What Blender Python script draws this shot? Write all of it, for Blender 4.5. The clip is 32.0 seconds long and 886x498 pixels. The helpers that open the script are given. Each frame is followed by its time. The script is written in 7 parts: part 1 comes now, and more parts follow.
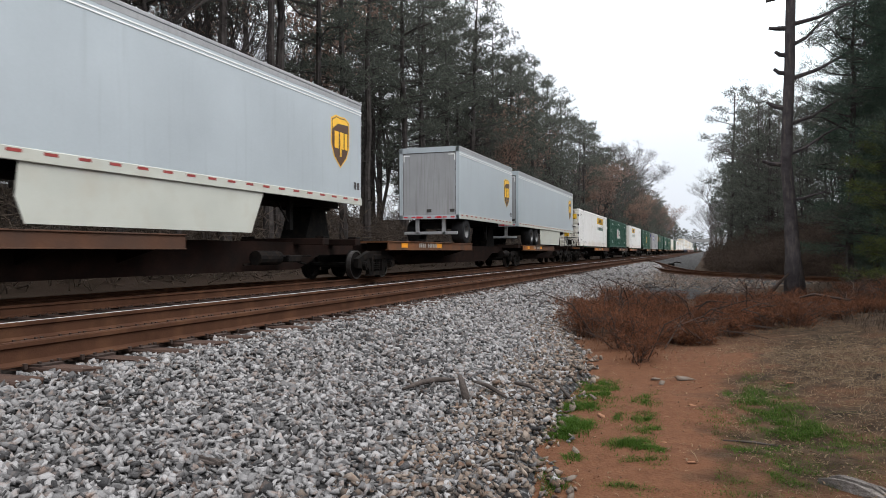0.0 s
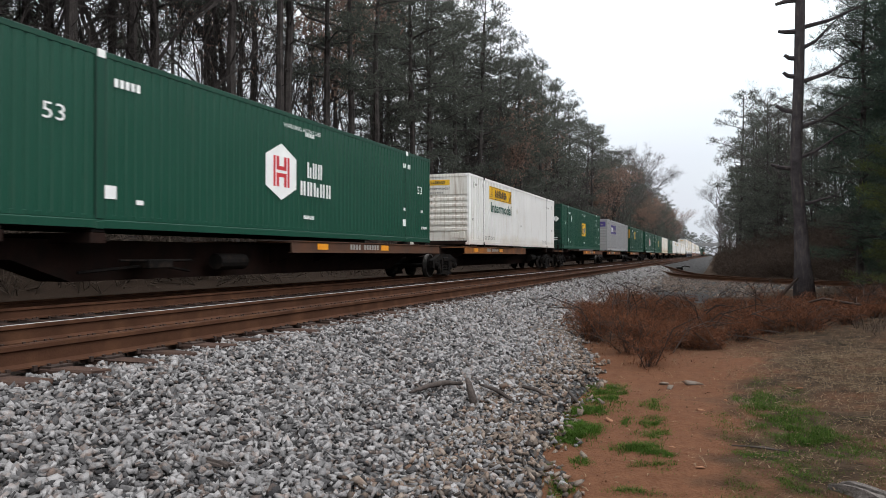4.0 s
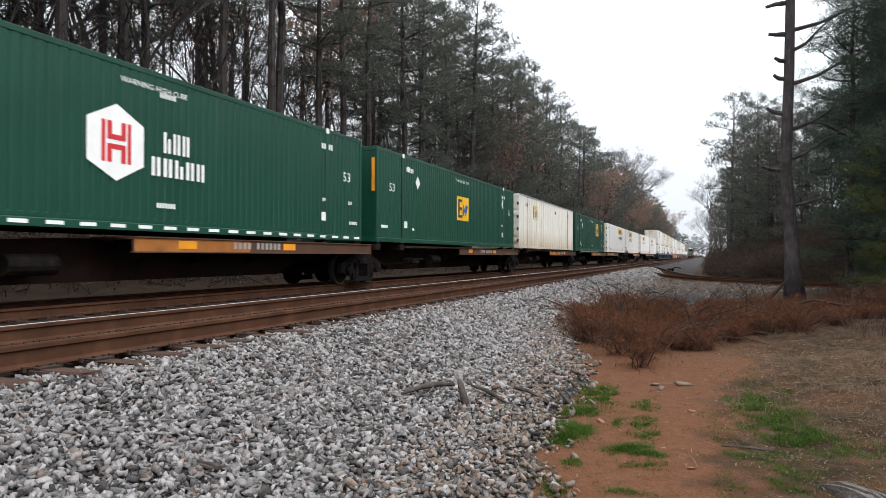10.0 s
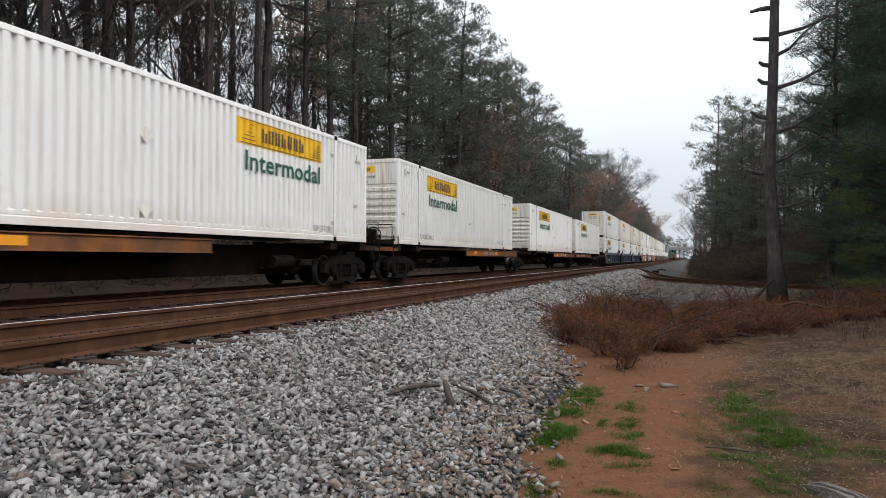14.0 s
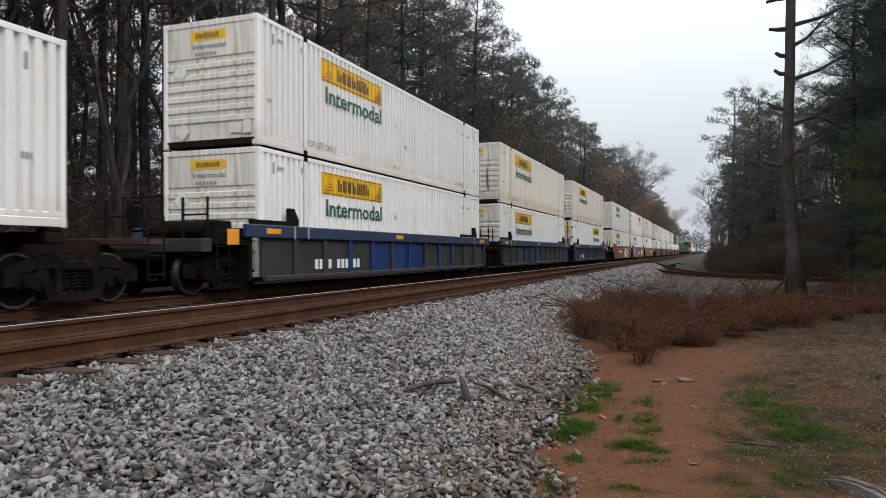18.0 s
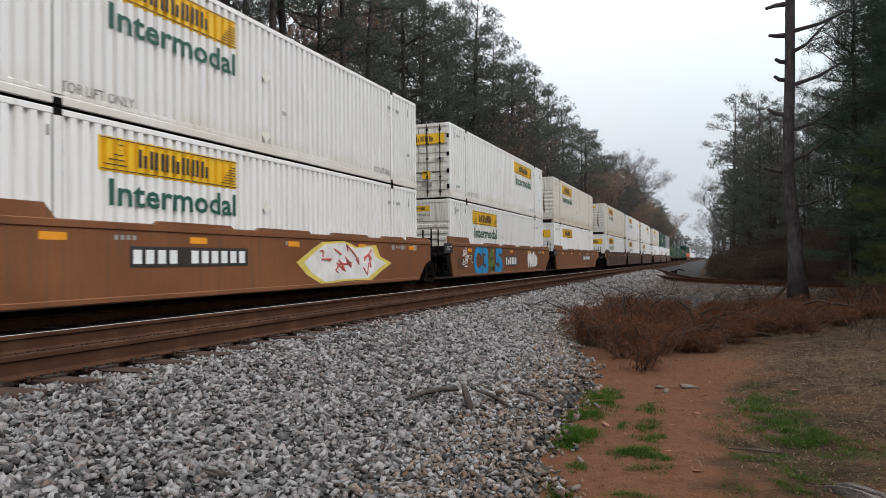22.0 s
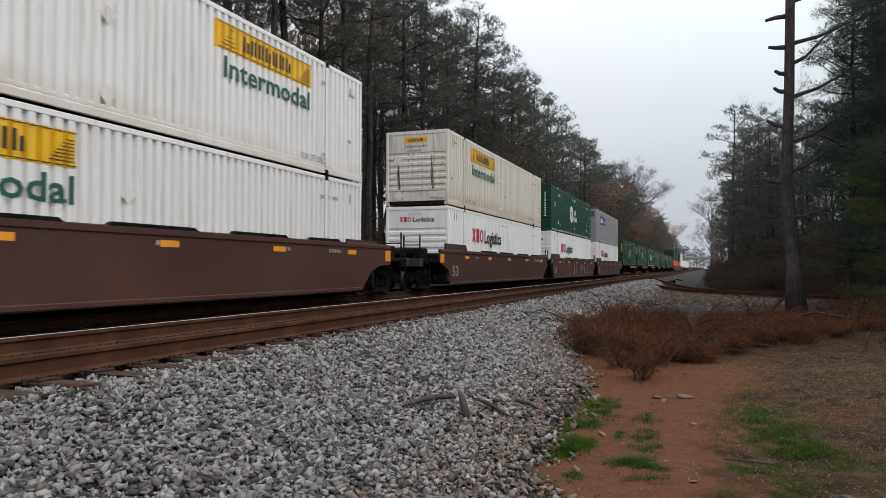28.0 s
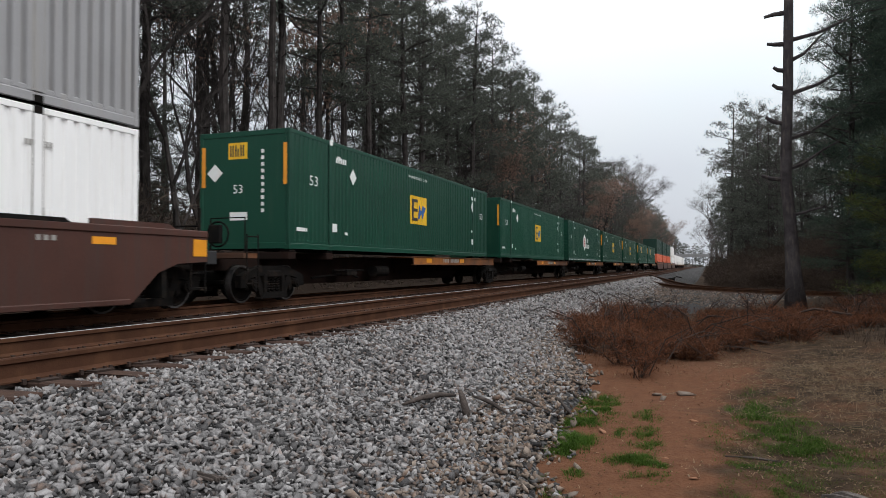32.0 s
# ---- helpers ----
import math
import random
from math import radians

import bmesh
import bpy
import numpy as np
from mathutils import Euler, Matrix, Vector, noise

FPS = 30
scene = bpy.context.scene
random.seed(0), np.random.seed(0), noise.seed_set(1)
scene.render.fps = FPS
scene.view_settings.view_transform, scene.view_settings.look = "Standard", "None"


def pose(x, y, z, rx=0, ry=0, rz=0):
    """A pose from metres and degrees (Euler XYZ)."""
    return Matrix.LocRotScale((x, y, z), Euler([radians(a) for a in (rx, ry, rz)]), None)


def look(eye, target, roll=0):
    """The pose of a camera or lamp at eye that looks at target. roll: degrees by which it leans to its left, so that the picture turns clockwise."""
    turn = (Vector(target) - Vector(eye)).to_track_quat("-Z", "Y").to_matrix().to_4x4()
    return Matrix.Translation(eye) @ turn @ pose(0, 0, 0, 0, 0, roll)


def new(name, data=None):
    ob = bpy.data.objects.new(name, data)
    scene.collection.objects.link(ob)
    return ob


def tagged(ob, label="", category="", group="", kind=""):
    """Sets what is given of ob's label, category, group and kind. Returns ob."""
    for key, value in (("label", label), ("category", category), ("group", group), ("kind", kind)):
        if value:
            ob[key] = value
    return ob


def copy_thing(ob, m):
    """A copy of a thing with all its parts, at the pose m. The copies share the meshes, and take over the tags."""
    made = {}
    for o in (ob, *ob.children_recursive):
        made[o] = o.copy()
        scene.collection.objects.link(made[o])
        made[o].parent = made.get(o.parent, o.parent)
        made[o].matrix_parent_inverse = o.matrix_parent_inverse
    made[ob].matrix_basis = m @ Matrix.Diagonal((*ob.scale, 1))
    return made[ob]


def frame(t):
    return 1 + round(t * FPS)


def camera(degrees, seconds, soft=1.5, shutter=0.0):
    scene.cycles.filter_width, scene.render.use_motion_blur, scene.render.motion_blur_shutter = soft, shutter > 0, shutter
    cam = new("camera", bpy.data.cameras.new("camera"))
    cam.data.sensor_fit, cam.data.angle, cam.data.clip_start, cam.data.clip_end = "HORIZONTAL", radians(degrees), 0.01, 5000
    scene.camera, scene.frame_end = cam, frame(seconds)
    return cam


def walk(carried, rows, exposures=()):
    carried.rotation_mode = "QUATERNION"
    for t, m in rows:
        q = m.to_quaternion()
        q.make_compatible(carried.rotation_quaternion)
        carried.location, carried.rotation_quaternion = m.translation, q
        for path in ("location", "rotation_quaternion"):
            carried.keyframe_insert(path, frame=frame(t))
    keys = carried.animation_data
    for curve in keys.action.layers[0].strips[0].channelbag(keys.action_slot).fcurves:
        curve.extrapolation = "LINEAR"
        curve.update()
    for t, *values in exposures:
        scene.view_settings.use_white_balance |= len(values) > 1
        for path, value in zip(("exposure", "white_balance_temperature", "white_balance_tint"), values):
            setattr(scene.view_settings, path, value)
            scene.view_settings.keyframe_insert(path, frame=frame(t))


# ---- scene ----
EYE = 0.80  # the lens stands 0.8 m above the far rails
cam = camera(63.78, 32.0, soft=0.5, shutter=0.1)
# seconds, tilt, lean, turn of a hand-held camera that stays in one spot
HELD = (
    (0, 90.21, 0.12, 20.33), (0.5, 90.15, 0.22, 20.38), (1, 90.17, 0.25, 20.41),
    (1.5, 90.35, 0.15, 20.40), (2, 90.50, -0.06, 20.55), (2.5, 90.53, -0.15, 20.67),
    (3, 90.52, -0.03, 20.74), (3.5, 90.49, -0.05, 20.91), (5.5, 90.48, 0.07, 21.03),
    (6, 90.52, 0.28, 21.04), (6.5, 90.63, 0.39, 21.15), (7, 90.81, 0.09, 21.02),
    (7.5, 90.74, -0.02, 20.80), (8, 90.78, 0.03, 20.80), (8.5, 90.88, -0.12, 20.83),
    (9, 90.67, -0.02, 20.56), (9.5, 90.50, -0.12, 20.41), (10, 90.57, -0.06, 20.30),
    (10.5, 90.46, -0.16, 20.13), (11, 90.46, -0.03, 20.17), (11.5, 90.50, 0.10, 19.94),
    (12, 90.54, 0.04, 19.60), (12.5, 90.59, 0.15, 19.48), (13, 90.66, -0.09, 19.02),
    (13.5, 90.77, -0.15, 19.44), (14, 90.65, -0.35, 19.19), (14.5, 90.26, -0.70, 19.18),
    (16.5, 89.98, -0.11, 19.99), (17, 90.12, 0.02, 20.33), (17.5, 90.16, 0.20, 20.46),
    (18, 90.36, 0.28, 20.40), (18.5, 90.42, 0.44, 20.59), (19, 90.30, 0.23, 20.55),
    (19.5, 90.42, 0.18, 20.79), (20, 90.42, 0.17, 20.62), (20.5, 90.35, 0.15, 20.62),
    (21, 90.55, 0.49, 20.44), (21.5, 90.68, 0.43, 20.54), (22, 90.96, 0.57, 20.52),
    (22.5, 90.91, 0.43, 20.70), (23, 90.78, 0.41, 20.60), (23.5, 90.99, 0.39, 20.62),
    (24, 91.08, 0.37, 20.59), (24.5, 91.06, 0.29, 20.73), (25, 90.93, 0.32, 20.61),
    (25.5, 91.03, 0.19, 20.57), (27.5, 91.51, -0.09, 20.49), (28, 91.54, -0.10, 20.39),
    (28.5, 91.51, 0.04, 20.32), (29, 91.52, -0.04, 20.31), (29.5, 91.53, 0.13, 20.09),
    (30, 91.65, 0.30, 20.25), (30.5, 91.54, 0.16, 20.34), (31, 91.64, 0.15, 20.13),
    (31.5, 91.46, 0.15, 20.24), (32, 91.40, 0.15, 20.35),
)
EXPOSED = tuple((t, e, 6390, 10) for t, e in (  # the camera's own exposure drifts as bright and dark loads pass
    (0, 0.08), (2, 0.05), (3, -0.08), (6, 0.02), (7, 0.08), (9.5, 0.2), (11, 0.15), (12, -0.06), (13, 0.0), (14, -0.12), (17, -0.3), (19.5, -0.42), (22, -0.34), (23.5, -0.45),
    (25, -0.5), (28, -0.52), (29, -0.46), (30, -0.5), (31, -0.44), (32, -0.34)))
walk(cam, [(t, pose(0, 0, EYE, rx, ry, rz)) for t, rx, ry, rz in HELD], EXPOSED)

# ---- light: a bright, even overcast ----
SUN_UP, SUN_TURN = 46.0, 112.0
world = bpy.data.worlds.new("overcast")
scene.world = world
world.use_nodes = True
wn, wl = world.node_tree.nodes, world.node_tree.links
wn.clear()
sky = wn.new("ShaderNodeTexSky")
sky.sky_type, sky.sun_disc = "NISHITA", False
sky.sun_elevation, sky.sun_rotation = radians(SUN_UP), radians(SUN_TURN)
sky.air_density, sky.dust_density = 1.0, 4.0
dim = wn.new("ShaderNodeVectorMath")
dim.operation = "SCALE"
dim.inputs["Scale"].default_value = 0.045
wl.new(sky.outputs[0], dim.inputs[0])
coord = wn.new("ShaderNodeTexCoord")
sep = wn.new("ShaderNodeSeparateXYZ")
wl.new(coord.outputs["Generated"], sep.inputs[0])
cloud = wn.new("ShaderNodeTexNoise")
cloud.inputs["Scale"].default_value, cloud.inputs["Detail"].default_value = 2.2, 4
wl.new(coord.outputs["Generated"], cloud.inputs["Vector"])
deck = wn.new("ShaderNodeValToRGB")  # the cloud deck is brighter towards the zenith
stops = deck.color_ramp.elements
stops[0].position, stops[0].color = 0.0, (0.275, 0.288, 0.305, 1)
stops[1].position, stops[1].color = 1.0, (1.0, 1.0, 1.0, 1)
stops.new(0.13).color = (0.335, 0.348, 0.366, 1)
stops.new(0.32).color = (0.52, 0.535, 0.56, 1)
wl.new(sep.outputs["Z"], deck.inputs[0])
veil = wn.new("ShaderNodeMix")
veil.data_type, veil.blend_type = "RGBA", "MULTIPLY"
veil.inputs[0].default_value = 0.16
wl.new(deck.outputs[0], veil.inputs[6])
wl.new(cloud.outputs[1], veil.inputs[7])
mixer = wn.new("ShaderNodeMix")
mixer.data_type = "RGBA"
mixer.inputs[0].default_value = 0.88
wl.new(dim.outputs[0], mixer.inputs[6])
wl.new(veil.outputs[2], mixer.inputs[7])
back = wn.new("ShaderNodeBackground")
back.inputs["Strength"].default_value = 3.2
wl.new(mixer.outputs[2], back.inputs[0])
out = wn.new("ShaderNodeOutputWorld")
wl.new(back.outputs[0], out.inputs[0])
sun = new("sun", bpy.data.lights.new("sun", "SUN"))
sun.data.energy, sun.data.angle, sun.data.color = 1.5, radians(40), (1.0, 0.99, 0.98)
sun.matrix_world = look((0, 0, 50), (0 - 50 * math.sin(radians(SUN_TURN)), -50 * math.cos(radians(SUN_TURN)), 50 - 50 * math.tan(radians(SUN_UP))))

# ---- mesh tools ----
class Geo:
    """Vertices and faces that are gathered into one mesh."""

    def __init__(self):
        self.v, self.f = [], []

    def add(self, verts, faces):
        n = len(self.v)
        self.v += [tuple(p) for p in verts]
        self.f += [tuple(n + i for i in q) for q in faces]
        return self

    def box(self, x0, x1, y0, y1, z0, z1, c=0.0):
        """A box, with edges chamfered by c."""
        if c <= 0:
            return self.add([(x, y, z) for x in (x0, x1) for y in (y0, y1) for z in (z0, z1)],
                            [(0, 1, 3, 2), (4, 6, 7, 5), (0, 4, 5, 1), (2, 3, 7, 6), (0, 2, 6, 4), (1, 5, 7, 3)])
        lo, hi = (x0, y0, z0), (x1, y1, z1)
        vs, idx = [], {}
        for sx in (0, 1):
            for sy in (0, 1):
                for sz in (0, 1):
                    for a in range(3):
                        s = (sx, sy, sz)
                        p = [(hi[k] - c if s[k] else lo[k] + c) for k in range(3)]
                        p[a] = hi[a] if s[a] else lo[a]
                        idx[s, a] = len(vs)
                        vs.append(p)
        fs = []
        for a in range(3):
            b, d = (a + 1) % 3, (a + 2) % 3
            for s in (0, 1):
                ring = []
                for u, w in ((0, 0), (1, 0), (1, 1), (0, 1)):
                    k = [0, 0, 0]
                    k[a], k[b], k[d] = s, u, w
                    ring.append(idx[tuple(k), a])
                fs.append(ring if s else ring[::-1])
            for u in (0, 1):
                for w in (0, 1):
                    k0, k1 = [0, 0, 0], [0, 0, 0]
                    k0[b], k0[d], k1[b], k1[d], k1[a] = u, w, u, w, 1
                    q = [idx[tuple(k0), b], idx[tuple(k1), b], idx[tuple(k1), d], idx[tuple(k0), d]]
                    fs.append(q if (u == w) else q[::-1])
        for s in idx:
            if s[1] == 0:
                k = s[0]
                t = [idx[k, 0], idx[k, 1], idx[k, 2]]
                fs.append(t if (sum(k) % 2) else t[::-1])
        return self.add(vs, fs)

    def slab(self, ring, axis, a, b):
        """A flat outline (pairs) pushed along an axis from a to b."""
        def put(p, t):
            q = list(p)
            q.insert(axis, t)
            return q
        n = len(ring)
        vs = [put(p, a) for p in ring] + [put(p, b) for p in ring]
        fs = [tuple(range(n))[::-1], tuple(range(n, 2 * n))] + [(i, (i + 1) % n, n + (i + 1) % n, n + i) for i in range(n)]
        return self.add(vs, fs)

    def tube(self, pts, r, n=6, cap=True):
        """A round bar along points; r is one radius or one for each point."""
        pts = [Vector(p) for p in pts]
        rs = r if isinstance(r, (list, tuple)) else [r] * len(pts)
        base, vs, fs = None, [], []
        for i, p in enumerate(pts):
            d = (pts[min(i + 1, len(pts) - 1)] - pts[max(i - 1, 0)]).normalized()
            if base is None:
                base = d.orthogonal().normalized()
            base = (base - d * base.dot(d)).normalized()
            side = d.cross(base)
            for k in range(n):
                a = 2 * math.pi * k / n
                vs.append(p + (base * math.cos(a) + side * math.sin(a)) * rs[i])
        for i in range(len(pts) - 1):
            for k in range(n):
                j = (k + 1) % n
                fs.append((i * n + k, i * n + j, (i + 1) * n + j, (i + 1) * n + k))
        if cap:
            fs.append(tuple(range(n))[::-1])
            fs.append(tuple(range((len(pts) - 1) * n, len(pts) * n)))
        return self.add(vs, fs)

    def lathe(self, prof, axis_x, cy, cz, n=20):
        """A profile of (offset along x, radius) turned round an axis along x."""
        vs, fs, m = [], [], len(prof)
        for k in range(n):
            a = 2 * math.pi * k / n
            for x, r in prof:
                vs.append((axis_x + x, cy + r * math.cos(a), cz + r * math.sin(a)))
        for k in range(n):
            j = (k + 1) % n
            for i in range(m - 1):
                fs.append((k * m + i, k * m + i + 1, j * m + i + 1, j * m + i))
        return self.add(vs, fs)


def mesh_of(name, g, material, smooth=False):
    me = bpy.data.meshes.new(name)
    me.from_pydata(g.v, [], g.f)
    if smooth:
        me.polygons.foreach_set("use_smooth", [True] * len(me.polygons))
    me.materials.append(material)
    me.update()
    return me


def mesh_np(name, verts, faces, material, smooth=False):
    """A mesh from arrays: verts (n, 3), faces (m, k)."""
    me = bpy.data.meshes.new(name)
    m, k = faces.shape
    me.vertices.add(len(verts))
    me.vertices.foreach_set("co", verts.astype(np.float32).ravel())
    me.loops.add(m * k)
    me.loops.foreach_set("vertex_index", faces.astype(np.int32).ravel())
    me.polygons.add(m)
    me.polygons.foreach_set("loop_start", np.arange(0, m * k, k, dtype=np.int32))
    if smooth:
        me.polygons.foreach_set("use_smooth", np.ones(m, dtype=bool))
    me.materials.append(material)
    me.update(calc_edges=True)
    return me


def part(name, g, material, parent, label="", smooth=False):
    """One mesh object under a thing or under a part."""
    me = g if isinstance(g, bpy.types.Mesh) else mesh_of(name, g, material, smooth)
    ob = new(name, me)
    ob.parent = parent
    if label:
        ob["label"] = label
    return ob


def thing(name, label, category, group="", kind=""):
    return tagged(new(name), label, category, group, kind)


def fbm(x, y, s, seed=0.0):
    return noise.fractal((x * s + seed, y * s - seed, seed * 0.7), 1.0, 2.0, 4)

# ---- materials ----
def surf(name, col, rough=0.6, metal=0.0, var=0.15, scale=3.0, fine=45.0, bump=0.15, dirt=None, amount=0.3, streak=None,
         random_tint=0.0, island=False, other=None):
    """Base colour with variation at two scales, grime with a shape of its own, and fine relief."""
    m = bpy.data.materials.new(name)
    m.use_nodes = True
    n, l = m.node_tree.nodes, m.node_tree.links
    bs = n["Principled BSDF"]
    bs.inputs["Roughness"].default_value, bs.inputs["Metallic"].default_value = rough, metal
    bs.inputs["Specular IOR Level"].default_value = 0.08 if rough > 0.84 else 0.25 if rough >= 0.65 else 0.5  # rough, dusty surfaces hardly shine
    tc = n.new("ShaderNodeTexCoord")

    def nz(sc, detail=5.0, stretch=None):
        t = n.new("ShaderNodeTexNoise")
        t.inputs["Scale"].default_value, t.inputs["Detail"].default_value = sc, detail
        if stretch:
            mp = n.new("ShaderNodeMapping")
            mp.inputs["Scale"].default_value = stretch
            l.new(tc.outputs["Object"], mp.inputs[0])
            l.new(mp.outputs[0], t.inputs["Vector"])
        else:
            l.new(tc.outputs["Object"], t.inputs["Vector"])
        return t

    def mix(fac, a, b, mode="MIX"):
        k = n.new("ShaderNodeMix")
        k.data_type, k.blend_type = "RGBA", mode
        for sock, val in ((k.inputs[0], fac), (k.inputs[6], a), (k.inputs[7], b)):
            if isinstance(val, (int, float)):
                sock.default_value = val
            elif isinstance(val, tuple):
                sock.default_value = (*val, 1) if len(val) == 3 else val
            else:
                l.new(val, sock)
        return k.outputs[2]

    def ramp(src, lo, hi):
        r = n.new("ShaderNodeMapRange")
        r.inputs[1].default_value, r.inputs[2].default_value = lo, hi
        l.new(src, r.inputs[0])
        return r.outputs[0]

    big, small = nz(scale), nz(fine, 6.0)
    light = tuple(min(1.0, c * (1 + var)) for c in col)
    dark = tuple(c * (1 - var) for c in col)
    c = mix(ramp(big.outputs[0], 0.3, 0.7), dark, light)
    if random_tint or island:
        src = n.new("ShaderNodeNewGeometry").outputs["Random Per Island"] if island else n.new("ShaderNodeObjectInfo").outputs["Random"]
        if other:
            c = mix(ramp(src, 0.0, 1.0), c, other)
        else:
            c = mix(ramp(src, 0.0, 1.0), c, mix(0.5, tuple(k * (1 + random_tint) for k in col), (0.5, 0.5, 0.5), "SOFT_LIGHT"))
    c = mix(ramp(small.outputs[0], 0.25, 0.75), mix(1.0, c, (1 - var * 0.7,) * 3, "MULTIPLY"), c)
    if dirt:
        d = nz(scale * 1.7, 8.0, streak)
        c = mix(ramp(d.outputs[0], 0.62 - amount * 0.4, 0.85 - amount * 0.2), c, dirt)
    l.new(c, bs.inputs["Base Color"])
    r = n.new("ShaderNodeMapRange")
    r.inputs[3].default_value, r.inputs[4].default_value = max(0.05, rough - 0.12), min(1.0, rough + 0.12)
    l.new(big.outputs[0], r.inputs[0])
    l.new(r.outputs[0], bs.inputs["Roughness"])
    if bump:
        b = n.new("ShaderNodeBump")
        b.inputs["Strength"].default_value, b.inputs["Distance"].default_value = bump, 0.02
        l.new(small.outputs[0], b.inputs["Height"])
        l.new(b.outputs[0], bs.inputs["Normal"])
    return m


def leafy(name, col, other, rough=0.7):
    m = surf(name, col, rough, var=0.3, scale=0.6, fine=9, bump=0, island=True, other=other)
    n, l = m.node_tree.nodes, m.node_tree.links
    bs = n["Principled BSDF"]
    bs.inputs["Specular IOR Level"].default_value = 0.12
    tr, mx = n.new("ShaderNodeBsdfTranslucent"), n.new("ShaderNodeMixShader")  # thin blades let light through
    mx.inputs[0].default_value = 0.45
    l.new(bs.inputs["Base Color"].links[0].from_socket, tr.inputs[0])
    l.new(bs.outputs[0], mx.inputs[1])
    l.new(tr.outputs[0], mx.inputs[2])
    l.new(mx.outputs[0], n["Material Output"].inputs[0])
    return m


